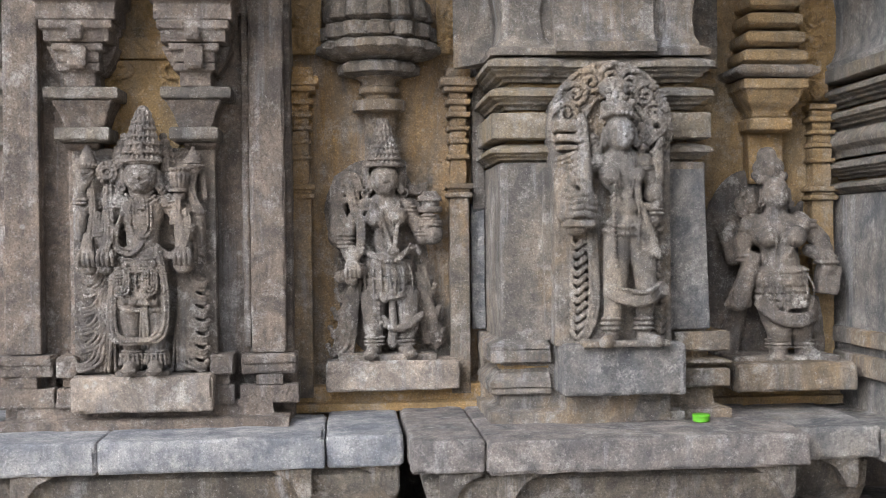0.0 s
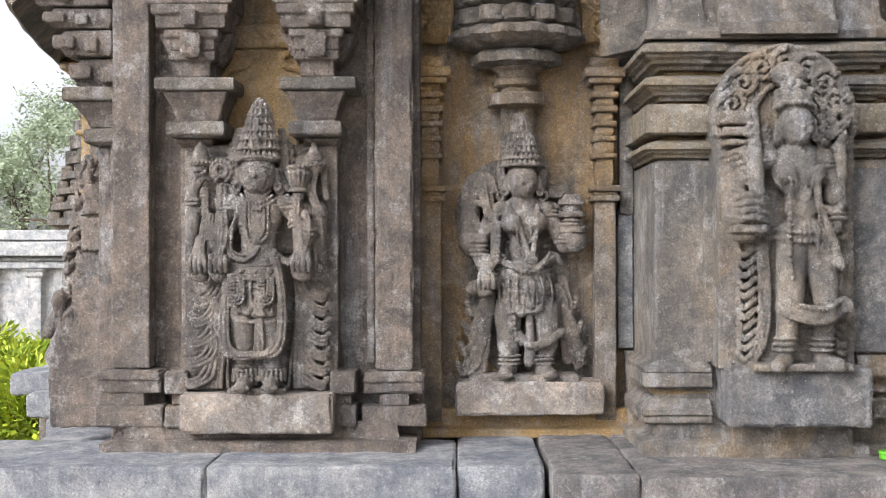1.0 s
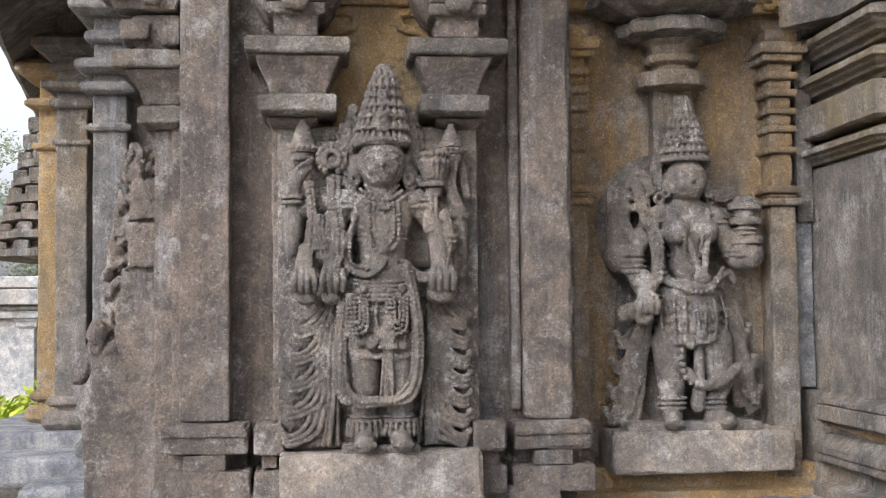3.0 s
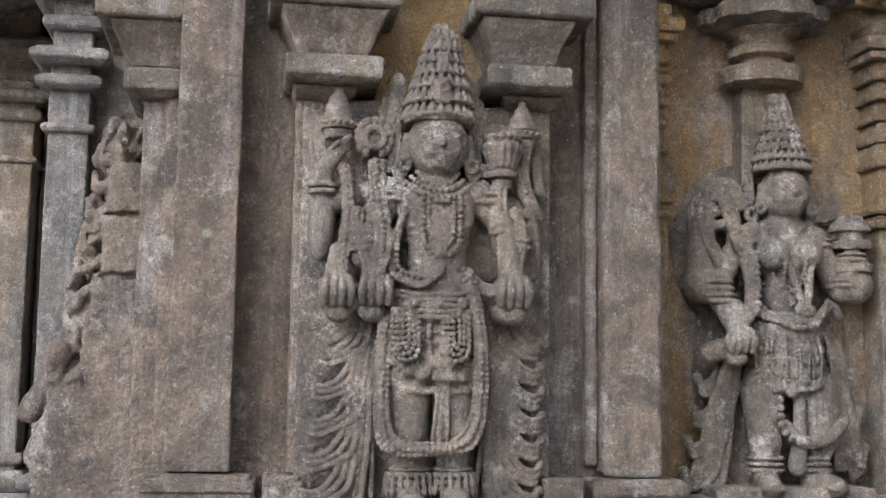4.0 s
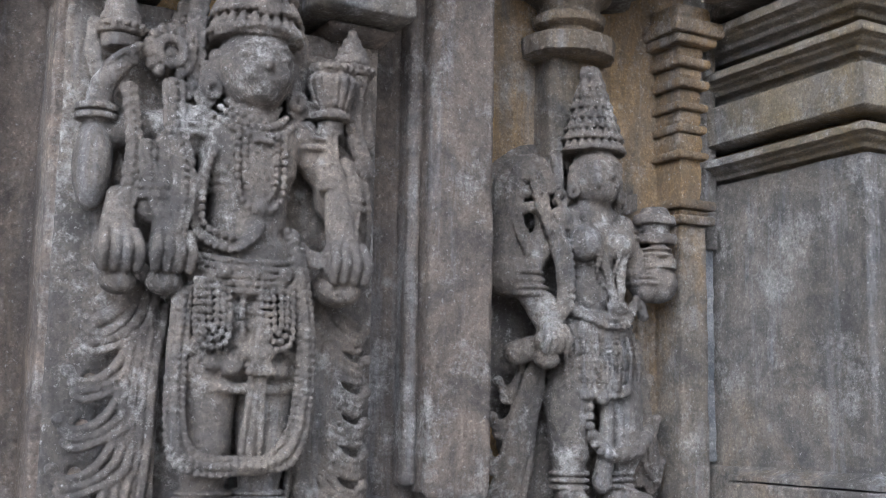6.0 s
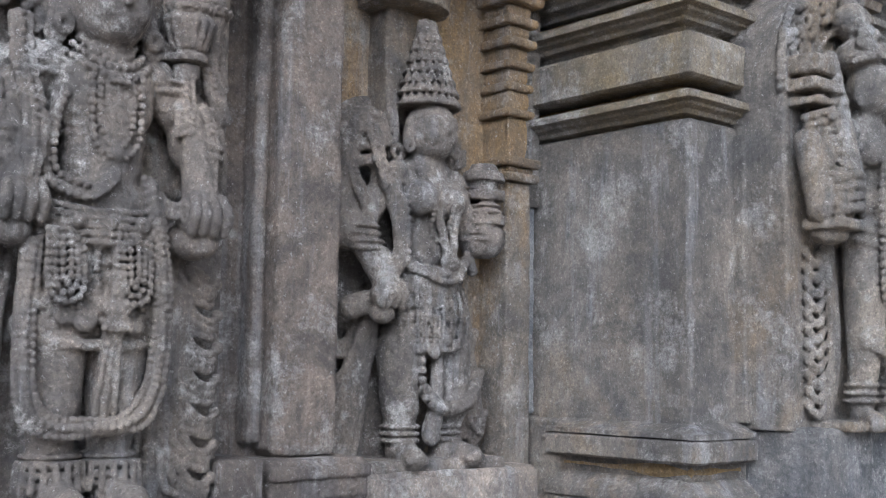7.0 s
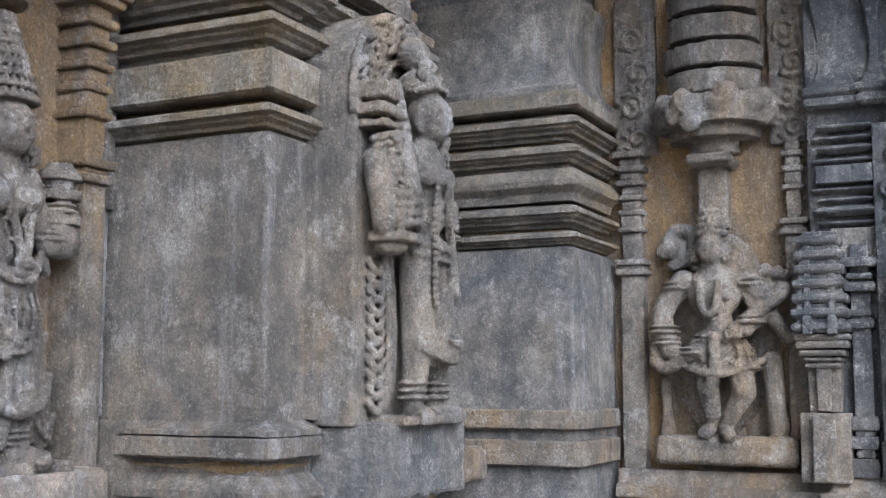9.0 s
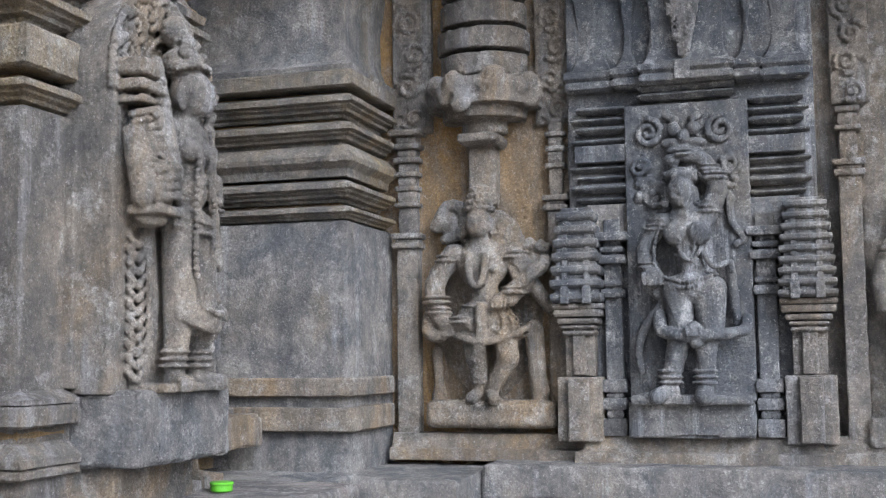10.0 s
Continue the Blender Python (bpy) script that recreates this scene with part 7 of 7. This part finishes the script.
# ------------------------------------------------ a niche figure at the wing's far end
def end_figure():
    c = Carving((-0.24, -0.12, -0.05), (0.24, 0.9, 0.20), 0.009)
    c.box((0.0, 0.38, -0.02), (0.20, 0.40, 0.04), 0.05)
    c.box((0.0, -0.05, 0.03), (0.20, 0.05, 0.08), 0.02)
    face(c, (0.0, 0.68, 0.09), 0.05, 0.06)
    crown(c, (0.0, 0.72, 0.08), 0.055, 0.10, 4, 0.5)
    chest(c, (0.0, 0.60, 0.07), (0.0, 0.40, 0.07), 0.095, 0.06, 0.05, 0.02)
    skirt(c, (0.0, 0.38, 0.07), (0.0, 0.26, 0.07), 0.09, 0.11, 0.06, 7, 5)
    leg(c, (-0.05, 0.26, 0.07), (-0.06, 0.14, 0.08), (-0.06, 0.045, 0.07), 0.042)
    leg(c, (0.05, 0.26, 0.07), (0.06, 0.14, 0.08), (0.06, 0.045, 0.07), 0.042)
    arm(c, [(-0.09, 0.58, 0.07), (-0.14, 0.45, 0.08), (-0.10, 0.33, 0.10)], 0.036, 0.03)
    arm(c, [(0.09, 0.58, 0.07), (0.14, 0.45, 0.08), (0.10, 0.33, 0.10)], 0.036, 0.03)
    return c.mesh("relief_statue", MIXED, side(2.74, 2.03, 1.20), 0.003, 7)


solo("end_niche_statue", end_figure(), MIXED, "weathered stone relief figure in the next wing niche", "statue")

# ---------------------------------------------------------------- members of the wing's bay
KP = [(2.645, 3.22), (2.645, 2.36)]
t = thing("moulded_courses", (2.60, 2.8, 1.95), "stack of thin dark stone mouldings on the wing bay", "mouldings", "moulded courses")
z = 1.955
for i, (h, out, kind) in enumerate(((0.038, 0.035, "thin"), (0.042, 0.06, "thin"), (0.034, 0.035, "thin"), (0.036, 0.04, "thin"), (0.060, 0.055, "block"), (0.038, 0.045, "thin"), (0.040, 0.06, "thin"), (0.036, 0.04, "thin"), (0.036, 0.055, "thin"))):
    for a0, a1, extra in ((-3.205, -2.985, 0.0), (-2.605, -2.375, 0.0)):
        f = 2.645 - out
        inset = 0.0 if i % 2 else 0.02
        if kind == "thin":
            lv = [(z + 0.004, -0.035, f + 0.035), (z + h * 0.35, -0.004, f + 0.006), (z + h * 0.5, 0, f), (z + h * 0.62, -0.004, f + 0.006), (z + h - 0.006, -0.03, f + 0.03)]
        else:
            lv = [(z, 0, f), (z + h, 0, f)]
        part("course", on_wing(corbel(a0 + inset, a1 - inset, 2.68, lv, 0.002, 0.002)), SLATE, t)
    z += h
for i in range(2):
    part("course", on_wing(corbel(-2.96, -2.62, 2.68, [(2.315 + 0.03 * i, -0.02, 2.60), (2.33 + 0.03 * i, 0, 2.575), (2.342 + 0.03 * i, -0.02, 2.60)], 0.002, 0.002)), SLATE, t)
t = thing("eave_course", (2.60, 2.8, 2.37), "blue grey stone eave course with a scroll pendant", "course")
for a0, a1, f in ((-3.215, -3.04, 2.585), (-3.045, -2.94, 2.565), (-2.945, -2.62, 2.535), (-2.625, -2.53, 2.565), (-2.535, -2.37, 2.585)):
    part("lip", on_wing(corbel(a0, a1, 2.70, [(2.362, -0.012, f + 0.02), (2.372, 0, f), (2.392, 0, f), (2.40, -0.01, f + 0.012), (2.412, 0.004, f - 0.004), (2.43, 0.004, f - 0.004), (2.437, 0, f + 0.01)], 0.002, 0.002)), SLATE, t)
    part("swelling", on_wing(corbel(a0 + 0.01, a1 - 0.01, 2.72, [(2.437, 0, f + 0.012), (2.455, -0.01, f + 0.035), (2.50, -0.025, f + 0.055), (2.58, -0.03, f + 0.06), (2.68, -0.02, f + 0.045), (2.80, 0.0, f + 0.01)], 0.002, 0.006)), SLATE, t)
pend = Carving((-0.09, -0.02, -0.03), (0.09, 0.30, 0.05), 0.004)
pend.bar((0, 0.26, 0), (0, 0.02, 0), 0.07, 0.018, 0.01)
for i in range(12):
    v = 0.03 + 0.022 * i
    for s in (-1, 1):
        pend.curl((s * (0.008 + 0.0035 * i), v, 0.03 + 0.0025 * i), 0.012 + 0.0012 * i, 0.005, 1.2, 90 * i, s)
part("pendant", pend.mesh("pendant", BLUE, side(2.58, 2.79, 2.44)), BLUE, t, smooth=True)
part("tab", on_wing(block(-2.82, -2.765, 2.525, 2.6, 2.37, 2.44, 0.004, 0.02, 0.001)), SLATE, t)


def mini_pavilion(a0, a1, tiers, label):
    """A small wall pavilion: stepped roof on a short moulded column."""
    ca, w = (a0 + a1) / 2, (a1 - a0) / 2
    t = thing("mini_pavilion", (2.60, -ca, 1.14), label, "pavilion", "mini pavilions")
    part("foot", on_wing(block(ca - w * 0.92, ca + w * 0.92, 2.555, 2.70, 1.12, 1.345, 0.006, 0.04, 0.003)), MIXED, t)
    part("foot_rib", on_wing(block(ca - w * 0.42, ca + w * 0.42, 2.525, 2.60, 1.125, 1.340, 0.006, 0.04, 0.003)), MIXED, t)
    part("shaft", on_wing(block(ca - w * 0.62, ca + w * 0.62, 2.585, 2.70, 1.345, 1.535, 0.006, 0.04, 0.003)), MIXED, t)
    part("shaft_rib", on_wing(block(ca - w * 0.27, ca + w * 0.27, 2.565, 2.62, 1.35, 1.53, 0.005, 0.04, 0.002)), MIXED, t)
    for z0, h, e in ((1.49, 0.016, 0.68), (1.512, 0.014, 0.72), (1.53, 0.02, 0.85), (1.555, 0.025, 0.98), (1.582, 0.02, 1.04)):
        part("ring", on_wing(corbel(ca - w * e, ca + w * e, 2.70, [(z0, -0.003, 2.60 - 0.06 * e), (z0 + h / 2, 0, 2.594 - 0.06 * e), (z0 + h, -0.003, 2.60 - 0.06 * e)], 0.001, 0.002)), MIXED, t)
    z0, h = 1.605, 0.335 / tiers
    for i in range(tiers):
        e = 1.06 - 0.32 * (i / tiers) ** 1.6
        part("tier", on_wing(corbel(ca - w * e, ca + w * e, 2.70, [(z0, -0.006, 2.605 - 0.075 * e), (z0 + h * 0.25, 0, 2.595 - 0.08 * e), (z0 + h * 0.6, 0, 2.595 - 0.08 * e), (z0 + h * 0.72, -0.016, 2.615 - 0.08 * e), (z0 + h, -0.016, 2.615 - 0.08 * e)], 0.0015, 0.003)), SLATE, t)
        z0 += h
    for s in (-0.45, 0.45):
        part("roof_rib", on_wing(corbel(ca + s * w - 0.011, ca + s * w + 0.011, 2.62, [(1.60, 0.004, 2.505), (1.65, 0.004, 2.505), (1.66, 0, 2.515), (1.92, -0.002, 2.545)], 0.001, 0.002)), SLATE, t)
    return t


mini_pavilion(-3.265, -3.093, 7, "miniature stepped stone pavilion on a short column")
mini_pavilion(-2.495, -2.315, 9, "miniature stepped stone pavilion, weathered brown below")
# slim shafts between the pavilions and the dancer
for a0, a1 in ((-3.09, -3.03), (-2.57, -2.505)):
    t = thing("wall_column", (2.62, -(a0 + a1) / 2, 1.14), "slim dark stone shaft beside the dancer's slab", "column", "wall columns")
    part("shaft", on_wing(block(a0, a1, 2.595, 2.70, 1.33, 1.90, 0.005, 0.05, 0.002)), SLATE, t)
    for z0, h, e in ((1.14, 0.06, 0.014), (1.20, 0.03, 0.0), (1.23, 0.04, 0.012), (1.27, 0.02, 0.0), (1.29, 0.045, 0.014), (1.62, 0.03, 0.012), (1.66, 0.02, 0.006), (1.74, 0.03, 0.02), (1.78, 0.02, 0.012), (1.82, 0.03, 0.03)):
        part("ring", on_wing(corbel(a0, a1, 2.70, [(z0, e - 0.004, 2.59 - e), (z0 + h / 2, e, 2.586 - e), (z0 + h, e - 0.004, 2.59 - e)], 0.001, 0.002)), SLATE, t)
solo("bay_panel", on_wing(block(-3.15, -2.42, 2.61, 2.70, 1.84, 1.955, 0.006, 0.06, 0.003)), BLUE, "flat blue grey stone panel behind the dancer's slab", "panel", kind="structure")

# pot capital over the musician
t = thing("niche_capital", (2.64, 3.535, 2.0), "worn lumpy stone pot capital over the musician", "capital", "niche capitals")
part("shaft", on_wing(block(-3.595, -3.495, 2.64, 2.75, 1.98, 2.23, 0.01, 0.04, 0.006)), MIXED, t)
part("abacus", on_wing(corbel(-3.61, -3.475, 2.75, [(2.195, -0.01, 2.60), (2.21, 0.01, 2.57), (2.235, 0.01, 2.57), (2.245, -0.01, 2.60)], 0.006)), MIXED, t)
pot = Carving((-0.26, -0.02, -0.05), (0.26, 0.62, 0.24), 0.007)
for v, r, h in ((0.02, 0.085, 0.025), (0.075, 0.16, 0.03), (0.14, 0.215, 0.055), (0.245, 0.165, 0.045), (0.34, 0.175, 0.042), (0.44, 0.165, 0.045), (0.55, 0.16, 0.05)):
    pot.disc((0.0, v, 0.02), r, h * 0.92, 0.85, 0.02)
rng = random.Random(6)
for i in range(14):
    a = rng.uniform(0.2, 2.9)
    pot.ball((0.205 * math.cos(a), rng.uniform(0.08, 0.20), 0.02 + 0.18 * math.sin(a)), (rng.uniform(0.02, 0.04), rng.uniform(0.02, 0.05), 0.02), 0.03)
for i in range(10):
    a = rng.uniform(0.2, 2.9)
    pot.ball((0.225 * math.cos(a), rng.uniform(0.05, 0.55), 0.02 + 0.20 * math.sin(a)), rng.uniform(0.03, 0.05), 0.02, cut=True)
part("pot", pot.mesh("pot", MIXED, side(2.68, 3.535, 2.245), 0.003), MIXED, t)

# ---------------------------------------------------------------- distance: the other wing, compound wall, garden
def tier_roof(cx, cy, z0, mat):
    t = thing("pavilion_roof", (cx, cy, z0), "dark stone roof of stepped tiers on the far wing", "roof")
    for i in range(9):
        r = 0.45 - 0.028 * i
        z = z0 + 0.10 * i
        part("tier", turned(cx, cy, [(r * 0.8, z), (r, z + 0.015), (r, z + 0.05), (r * 0.82, z + 0.07), (r * 0.78, z + 0.10)], 16, 0.5, 0.008, 1.0, 8, 0.1), mat, t)
        for k in range(5):
            a = -2.6 + 0.5 * k
            x, y = cx + r * 0.95 * math.cos(a), cy + r * 0.95 * math.sin(a)
            part("boss", block(x - 0.04, x + 0.04, y - 0.04, y + 0.04, z + 0.02, z + 0.10, 0.015, 0.04, 0.004), mat, t)
    return t


wall("wall_far_wing", (-1.86, -1.0, 7.1, 9.5, 0.9, 3.3), MIXED, "stone wall of the far wing, stained", gap=0.1, amp=0.012, freq=5)
def far_pillar(x0, x1, y, mat, label, rings):
    t = thing("far_pillar", ((x0 + x1) / 2, y + 0.1, 1.05), label, "pillar", "far pillars")
    part("shaft", block(x0, x1, y, y + 0.3, 1.05, 3.1, 0.01, 0.08, 0.004), mat, t)
    for z, e, h in rings:
        part("ring", corbel(x0, x1, y + 0.3, [(z, e * 0.5, y - e * 0.5), (z + h * 0.3, e, y - e), (z + h * 0.7, e, y - e), (z + h, e * 0.6, y - e * 0.6)]), mat, t)


far_pillar(-2.02, -1.87, 6.95, MIXED, "square stone pillar of the far wing, streaked grey", ((1.05, 0.05, 0.09), (1.16, 0.03, 0.05), (2.42, 0.02, 0.03), (2.60, 0.03, 0.05), (2.68, 0.06, 0.06), (2.78, 0.02, 0.05), (2.86, 0.10, 0.10)))
far_pillar(-2.20, -2.09, 7.35, OCHRE, "ochre stained stone pillar of the far wing", ((1.05, 0.05, 0.09), (1.16, 0.03, 0.05), (2.45, 0.03, 0.04), (2.66, 0.06, 0.06), (2.82, 0.10, 0.10)))
far_pillar(-1.74, -1.56, 7.02, MIXED, "broad stone pilaster of the far wing", ((1.05, 0.04, 0.12), (2.46, 0.05, 0.06), (2.66, 0.07, 0.08), (2.80, 0.03, 0.05)))
wall("wall_far_step", (-1.58, -1.0, 5.80, 7.2, 0.9, 3.3), BLUE, "blue grey stone step of the far wing's wall", gap=0.1, amp=0.012, freq=6)
far_pillar(-1.60, -1.47, 5.72, BLUE, "blue grey stone pillar on the wall's step", ((1.05, 0.05, 0.09), (1.16, 0.03, 0.05), (2.30, 0.02, 0.03), (2.44, 0.04, 0.05), (2.52, 0.06, 0.06), (2.64, 0.03, 0.05), (2.74, 0.08, 0.08)))
tier_roof(-2.12, 7.95, 1.90, SHADED)
# the eave along the return side, seen from below; shade is in its colour
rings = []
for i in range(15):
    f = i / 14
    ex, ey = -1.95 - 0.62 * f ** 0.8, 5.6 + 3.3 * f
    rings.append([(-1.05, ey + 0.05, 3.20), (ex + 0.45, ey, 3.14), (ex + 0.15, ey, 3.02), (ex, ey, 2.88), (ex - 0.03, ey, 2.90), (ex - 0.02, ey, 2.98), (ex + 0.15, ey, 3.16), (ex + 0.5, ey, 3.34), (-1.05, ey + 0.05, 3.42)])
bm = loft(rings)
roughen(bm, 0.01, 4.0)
tagged(part("eave_return", bm, SHADED), "curved stone eave along the side of the temple, shade put in its colour", "eave", kind="structure")
for i, (x0, x1, y0, y1, z) in enumerate(((-2.45, -1.2, 6.85, 8.2, 1.05), (-2.2, -1.2, 6.42, 6.80, 0.98), (-1.95, -1.2, 6.02, 6.37, 0.91), (-2.0, -1.62, 5.62, 5.96, 0.80), (-1.66, -1.2, 5.42, 5.80, 0.91), (-1.52, -1.15, 5.05, 5.38, 0.95), (-1.46, -1.1, 4.46, 5.0, 1.03))):
    solo("ledge_slab", block(x0, x1, y0, y1, z - 0.13, z, 0.025, 0.08, 0.008, 8), LEDGE, "stepped blue grey ledge stone of the star shaped base", "slab", "ledge slabs")
    solo("plinth_block", block(x0 + 0.12, x1, y0 + 0.12, y1, 0.0, z - 0.13, 0.03, 0.12, 0.01, 6), SHADED, "stone block of the star shaped base, shade put in its colour", "plinth", "plinth blocks")
for i in range(7):
    x, y = -2.15 + 0.10 * i, 6.12 - 0.18 * i
    solo("plinth_stub", turned(x, y, [(0.10, 0.0), (0.10, 0.5), (0.085, 0.58), (0.09, 0.70), (0.07, 0.76)], 12, 0.5, 0.006), SHADED, "rounded stone stub under the ledge", "stone", "plinth stubs")

# relief figures on the far wing, a few hands high
def far_figure(x, y, z):
    c = Carving((-0.15, -0.02, -0.05), (0.15, 0.8, 0.16), 0.012)
    c.box((0, 0.36, -0.02), (0.12, 0.38, 0.03), 0.02)
    c.ball((0, 0.62, 0.05), 0.06)
    c.disc((0, 0.70, 0.05), 0.05, 0.05, tip=0.02)
    c.bar((0, 0.30, 0.05), (0, 0.52, 0.05), 0.06, 0.075)
    c.bar((-0.04, 0.04, 0.05), (-0.03, 0.30, 0.05), 0.03, 0.05)
    c.bar((0.05, 0.04, 0.05), (0.03, 0.30, 0.05), 0.03, 0.05)
    c.cord([(-0.08, 0.52, 0.05), (-0.12, 0.40, 0.06), (-0.09, 0.32, 0.08)], 0.025)
    c.cord([(0.08, 0.52, 0.05), (0.12, 0.40, 0.06), (0.09, 0.32, 0.08)], 0.025)
    return solo("relief_statue", c.mesh("relief_statue", SHADED, front(x, y, z)), SHADED, "small weathered stone relief figure on the far wing", "statue", "far reliefs")


far_figure(-1.66, 7.02, 1.25)
far_figure(-1.38, 7.08, 1.25)

# compound wall
cw = wall("wall_compound", (-22, 14, 18.0, 18.7, 0.0, 2.12), FAR, "pale stone compound wall with pilasters", gap=0.8, amp=0.01, freq=2)
for z, h, e in ((0.0, 0.35, 0.14), (1.55, 0.10, 0.10), (1.66, 0.06, 0.05), (1.74, 0.22, 0.22), (1.98, 0.16, 0.10)):
    solo("wall_moulding", block(-22, 14, 18.0 - e, 18.1, z, z + h, 0.02, 0.8, 0.008, 3), FAR, "horizontal moulding of the pale compound wall", "moulding", "compound mouldings")
for i in range(22):
    x = -15.0 + 0.72 * i
    t = thing("wall_pilaster", (x, 17.95, 0.35), "pale stone pilaster on the compound wall", "pilaster", "compound pilasters")
    part("shaft", block(x - 0.10, x + 0.10, 17.88, 18.1, 0.35, 1.40, 0.01, 0.3, 0.004), FAR, t)
    part("capital", corbel(x - 0.10, x + 0.10, 18.1, [(1.40, 0.0, 17.88), (1.44, 0.04, 17.84), (1.50, 0.04, 17.84), (1.54, 0.08, 17.80)]), FAR, t)

# garden
def leaf_cloud(points, size, seed, material, name, flat=0.5):
    rng = np.random.default_rng(seed)
    n = len(points)
    a = rng.uniform(0, 2 * np.pi, n)
    b = rng.uniform(-0.9, 0.9, n)
    d = np.stack([np.cos(a) * np.cos(b), np.sin(a) * np.cos(b), np.sin(b)], 1)
    e = np.cross(d, rng.normal(size=(n, 3)))
    e /= np.linalg.norm(e, axis=1, keepdims=True)
    s = size * rng.uniform(0.6, 1.4, (n, 1))
    v = np.stack([points - d * s, points + e * s * flat, points + d * s, points - e * s * flat], 1).reshape(-1, 3)
    me = bpy.data.meshes.new(name)
    me.from_pydata(v.tolist(), [], np.arange(4 * n).reshape(-1, 4).tolist())
    me.materials.append(material)
    return me


def shrub(x, y, r, h, seed):
    rng = np.random.default_rng(seed)
    n = 3600
    a, b, q = rng.uniform(0, 6.283, n), rng.uniform(0, 1, n), rng.uniform(0.55, 1.05, n)
    lump = 1 + 0.25 * np.sin(5 * a + seed) + 0.15 * np.sin(11 * a)
    pts = np.stack([x + r * q * lump * np.cos(a) * np.sqrt(1 - b * b * 0.8), y + r * q * lump * np.sin(a) * np.sqrt(1 - b * b * 0.8), 0.05 + h * b * q], 1)
    t = thing("shrub", (x, y, 0), "bright yellow green leafy garden shrub", "shrub", "garden shrubs")
    part("foliage", leaf_cloud(pts, 0.038, seed, SHRUB, "foliage"), SHRUB, t)
    bm = bmesh.new()
    for k in range(6):
        ang = k * 1.05
        merge(bm, loft([[(x + 0.02 * math.cos(ang) + f * r * 0.5 * math.cos(ang) + 0.012 * (1 - f) * math.cos(j * 2.09), y + f * r * 0.5 * math.sin(ang) + 0.012 * (1 - f) * math.sin(j * 2.09), f * h * 0.8) for j in range(3)] for f in (0, 0.5, 0.97)]))
    part("stems", bm, BARK, t)


k = 0
for row, y in enumerate((10.5, 12.0, 13.6, 15.2)):
    for i in range(8):
        k += 1
        x = -6.4 + 0.75 * i - 0.35 * row + 0.2 * math.sin(k * 2.3)
        shrub(x, y + 0.3 * math.sin(k), 0.55, 0.70 + 0.12 * math.sin(k * 1.7), k)


def tree(x, y, h, seed):
    """An airy tree: a forked trunk and loose sprays of narrow leaves."""
    rng = np.random.default_rng(seed)
    t = thing("tree", (x, y, 0), "pale green airy garden tree behind the wall", "tree", "garden trees")
    bm = bmesh.new()

    def limb(a, b, r0, r1):
        a, b = Vector(a), Vector(b)
        d = (b - a).normalized()
        u = d.orthogonal().normalized()
        w = d.cross(u)
        rings = []
        for f in (0, 0.35, 0.7, 1):
            c = a.lerp(b, f) + u * 0.08 * math.sin(f * 5 + seed)
            r = r0 + (r1 - r0) * f
            rings.append([tuple(c + u * r * math.cos(j * 1.047) + w * r * math.sin(j * 1.047)) for j in range(6)])
        merge(bm, loft(rings))

    limb((x, y, 0), (x + 0.2, y, h * 0.55), 0.16, 0.09)
    tips = []
    for i in range(9):
        a = i * 2.4
        z0 = h * (0.3 + 0.03 * i)
        e = (x + 1.25 * math.cos(a) * rng.uniform(0.6, 1.2), y + 1.25 * math.sin(a) * rng.uniform(0.6, 1.2), h * rng.uniform(0.42, 0.98))
        limb((x + 0.1, y, z0), e, 0.06, 0.015)
        tips.append(e)
    part("trunk", bm, BARK, t)
    pts = []
    for e in tips:
        for _ in range(5):
            c = np.array(e) + rng.normal(0, 0.42, 3)
            pts.append(c + rng.normal(0, 0.26, (230, 3)))
    part("crown", leaf_cloud(np.concatenate(pts), 0.075, seed, LEAF, "crown", 0.35), LEAF, t)


for i, (x, y, h) in enumerate(((-12.4, 36, 6.6), (-14.6, 39, 7.2), (-17.5, 36, 6.2), (-10.2, 42, 5.9), (-20.4, 41, 7.0))):
    tree(x, y, h, 40 + i)

# ---------------------------------------------------------------- the small lid on the ledge
lid = thing("bottle_cap", (1.49, 4.0, 1.05), "small bright green plastic lid lying on the ledge", "lid")
bm = turned(1.49, 4.0, [(0.028, 1.050), (0.031, 1.053), (0.031, 1.072), (0.029, 1.075), (0.027, 1.075), (0.026, 1.060), (0.004, 1.059)], 32, 0.5, 0.0)
part("skirt", bm, GREEN, lid, smooth=False)
bm = turned(1.49, 4.0, [(0.0318, 1.068), (0.0335, 1.070), (0.0335, 1.075), (0.0318, 1.077)], 32, 0.5, 0.0)
part("rim", bm, GREEN, lid)
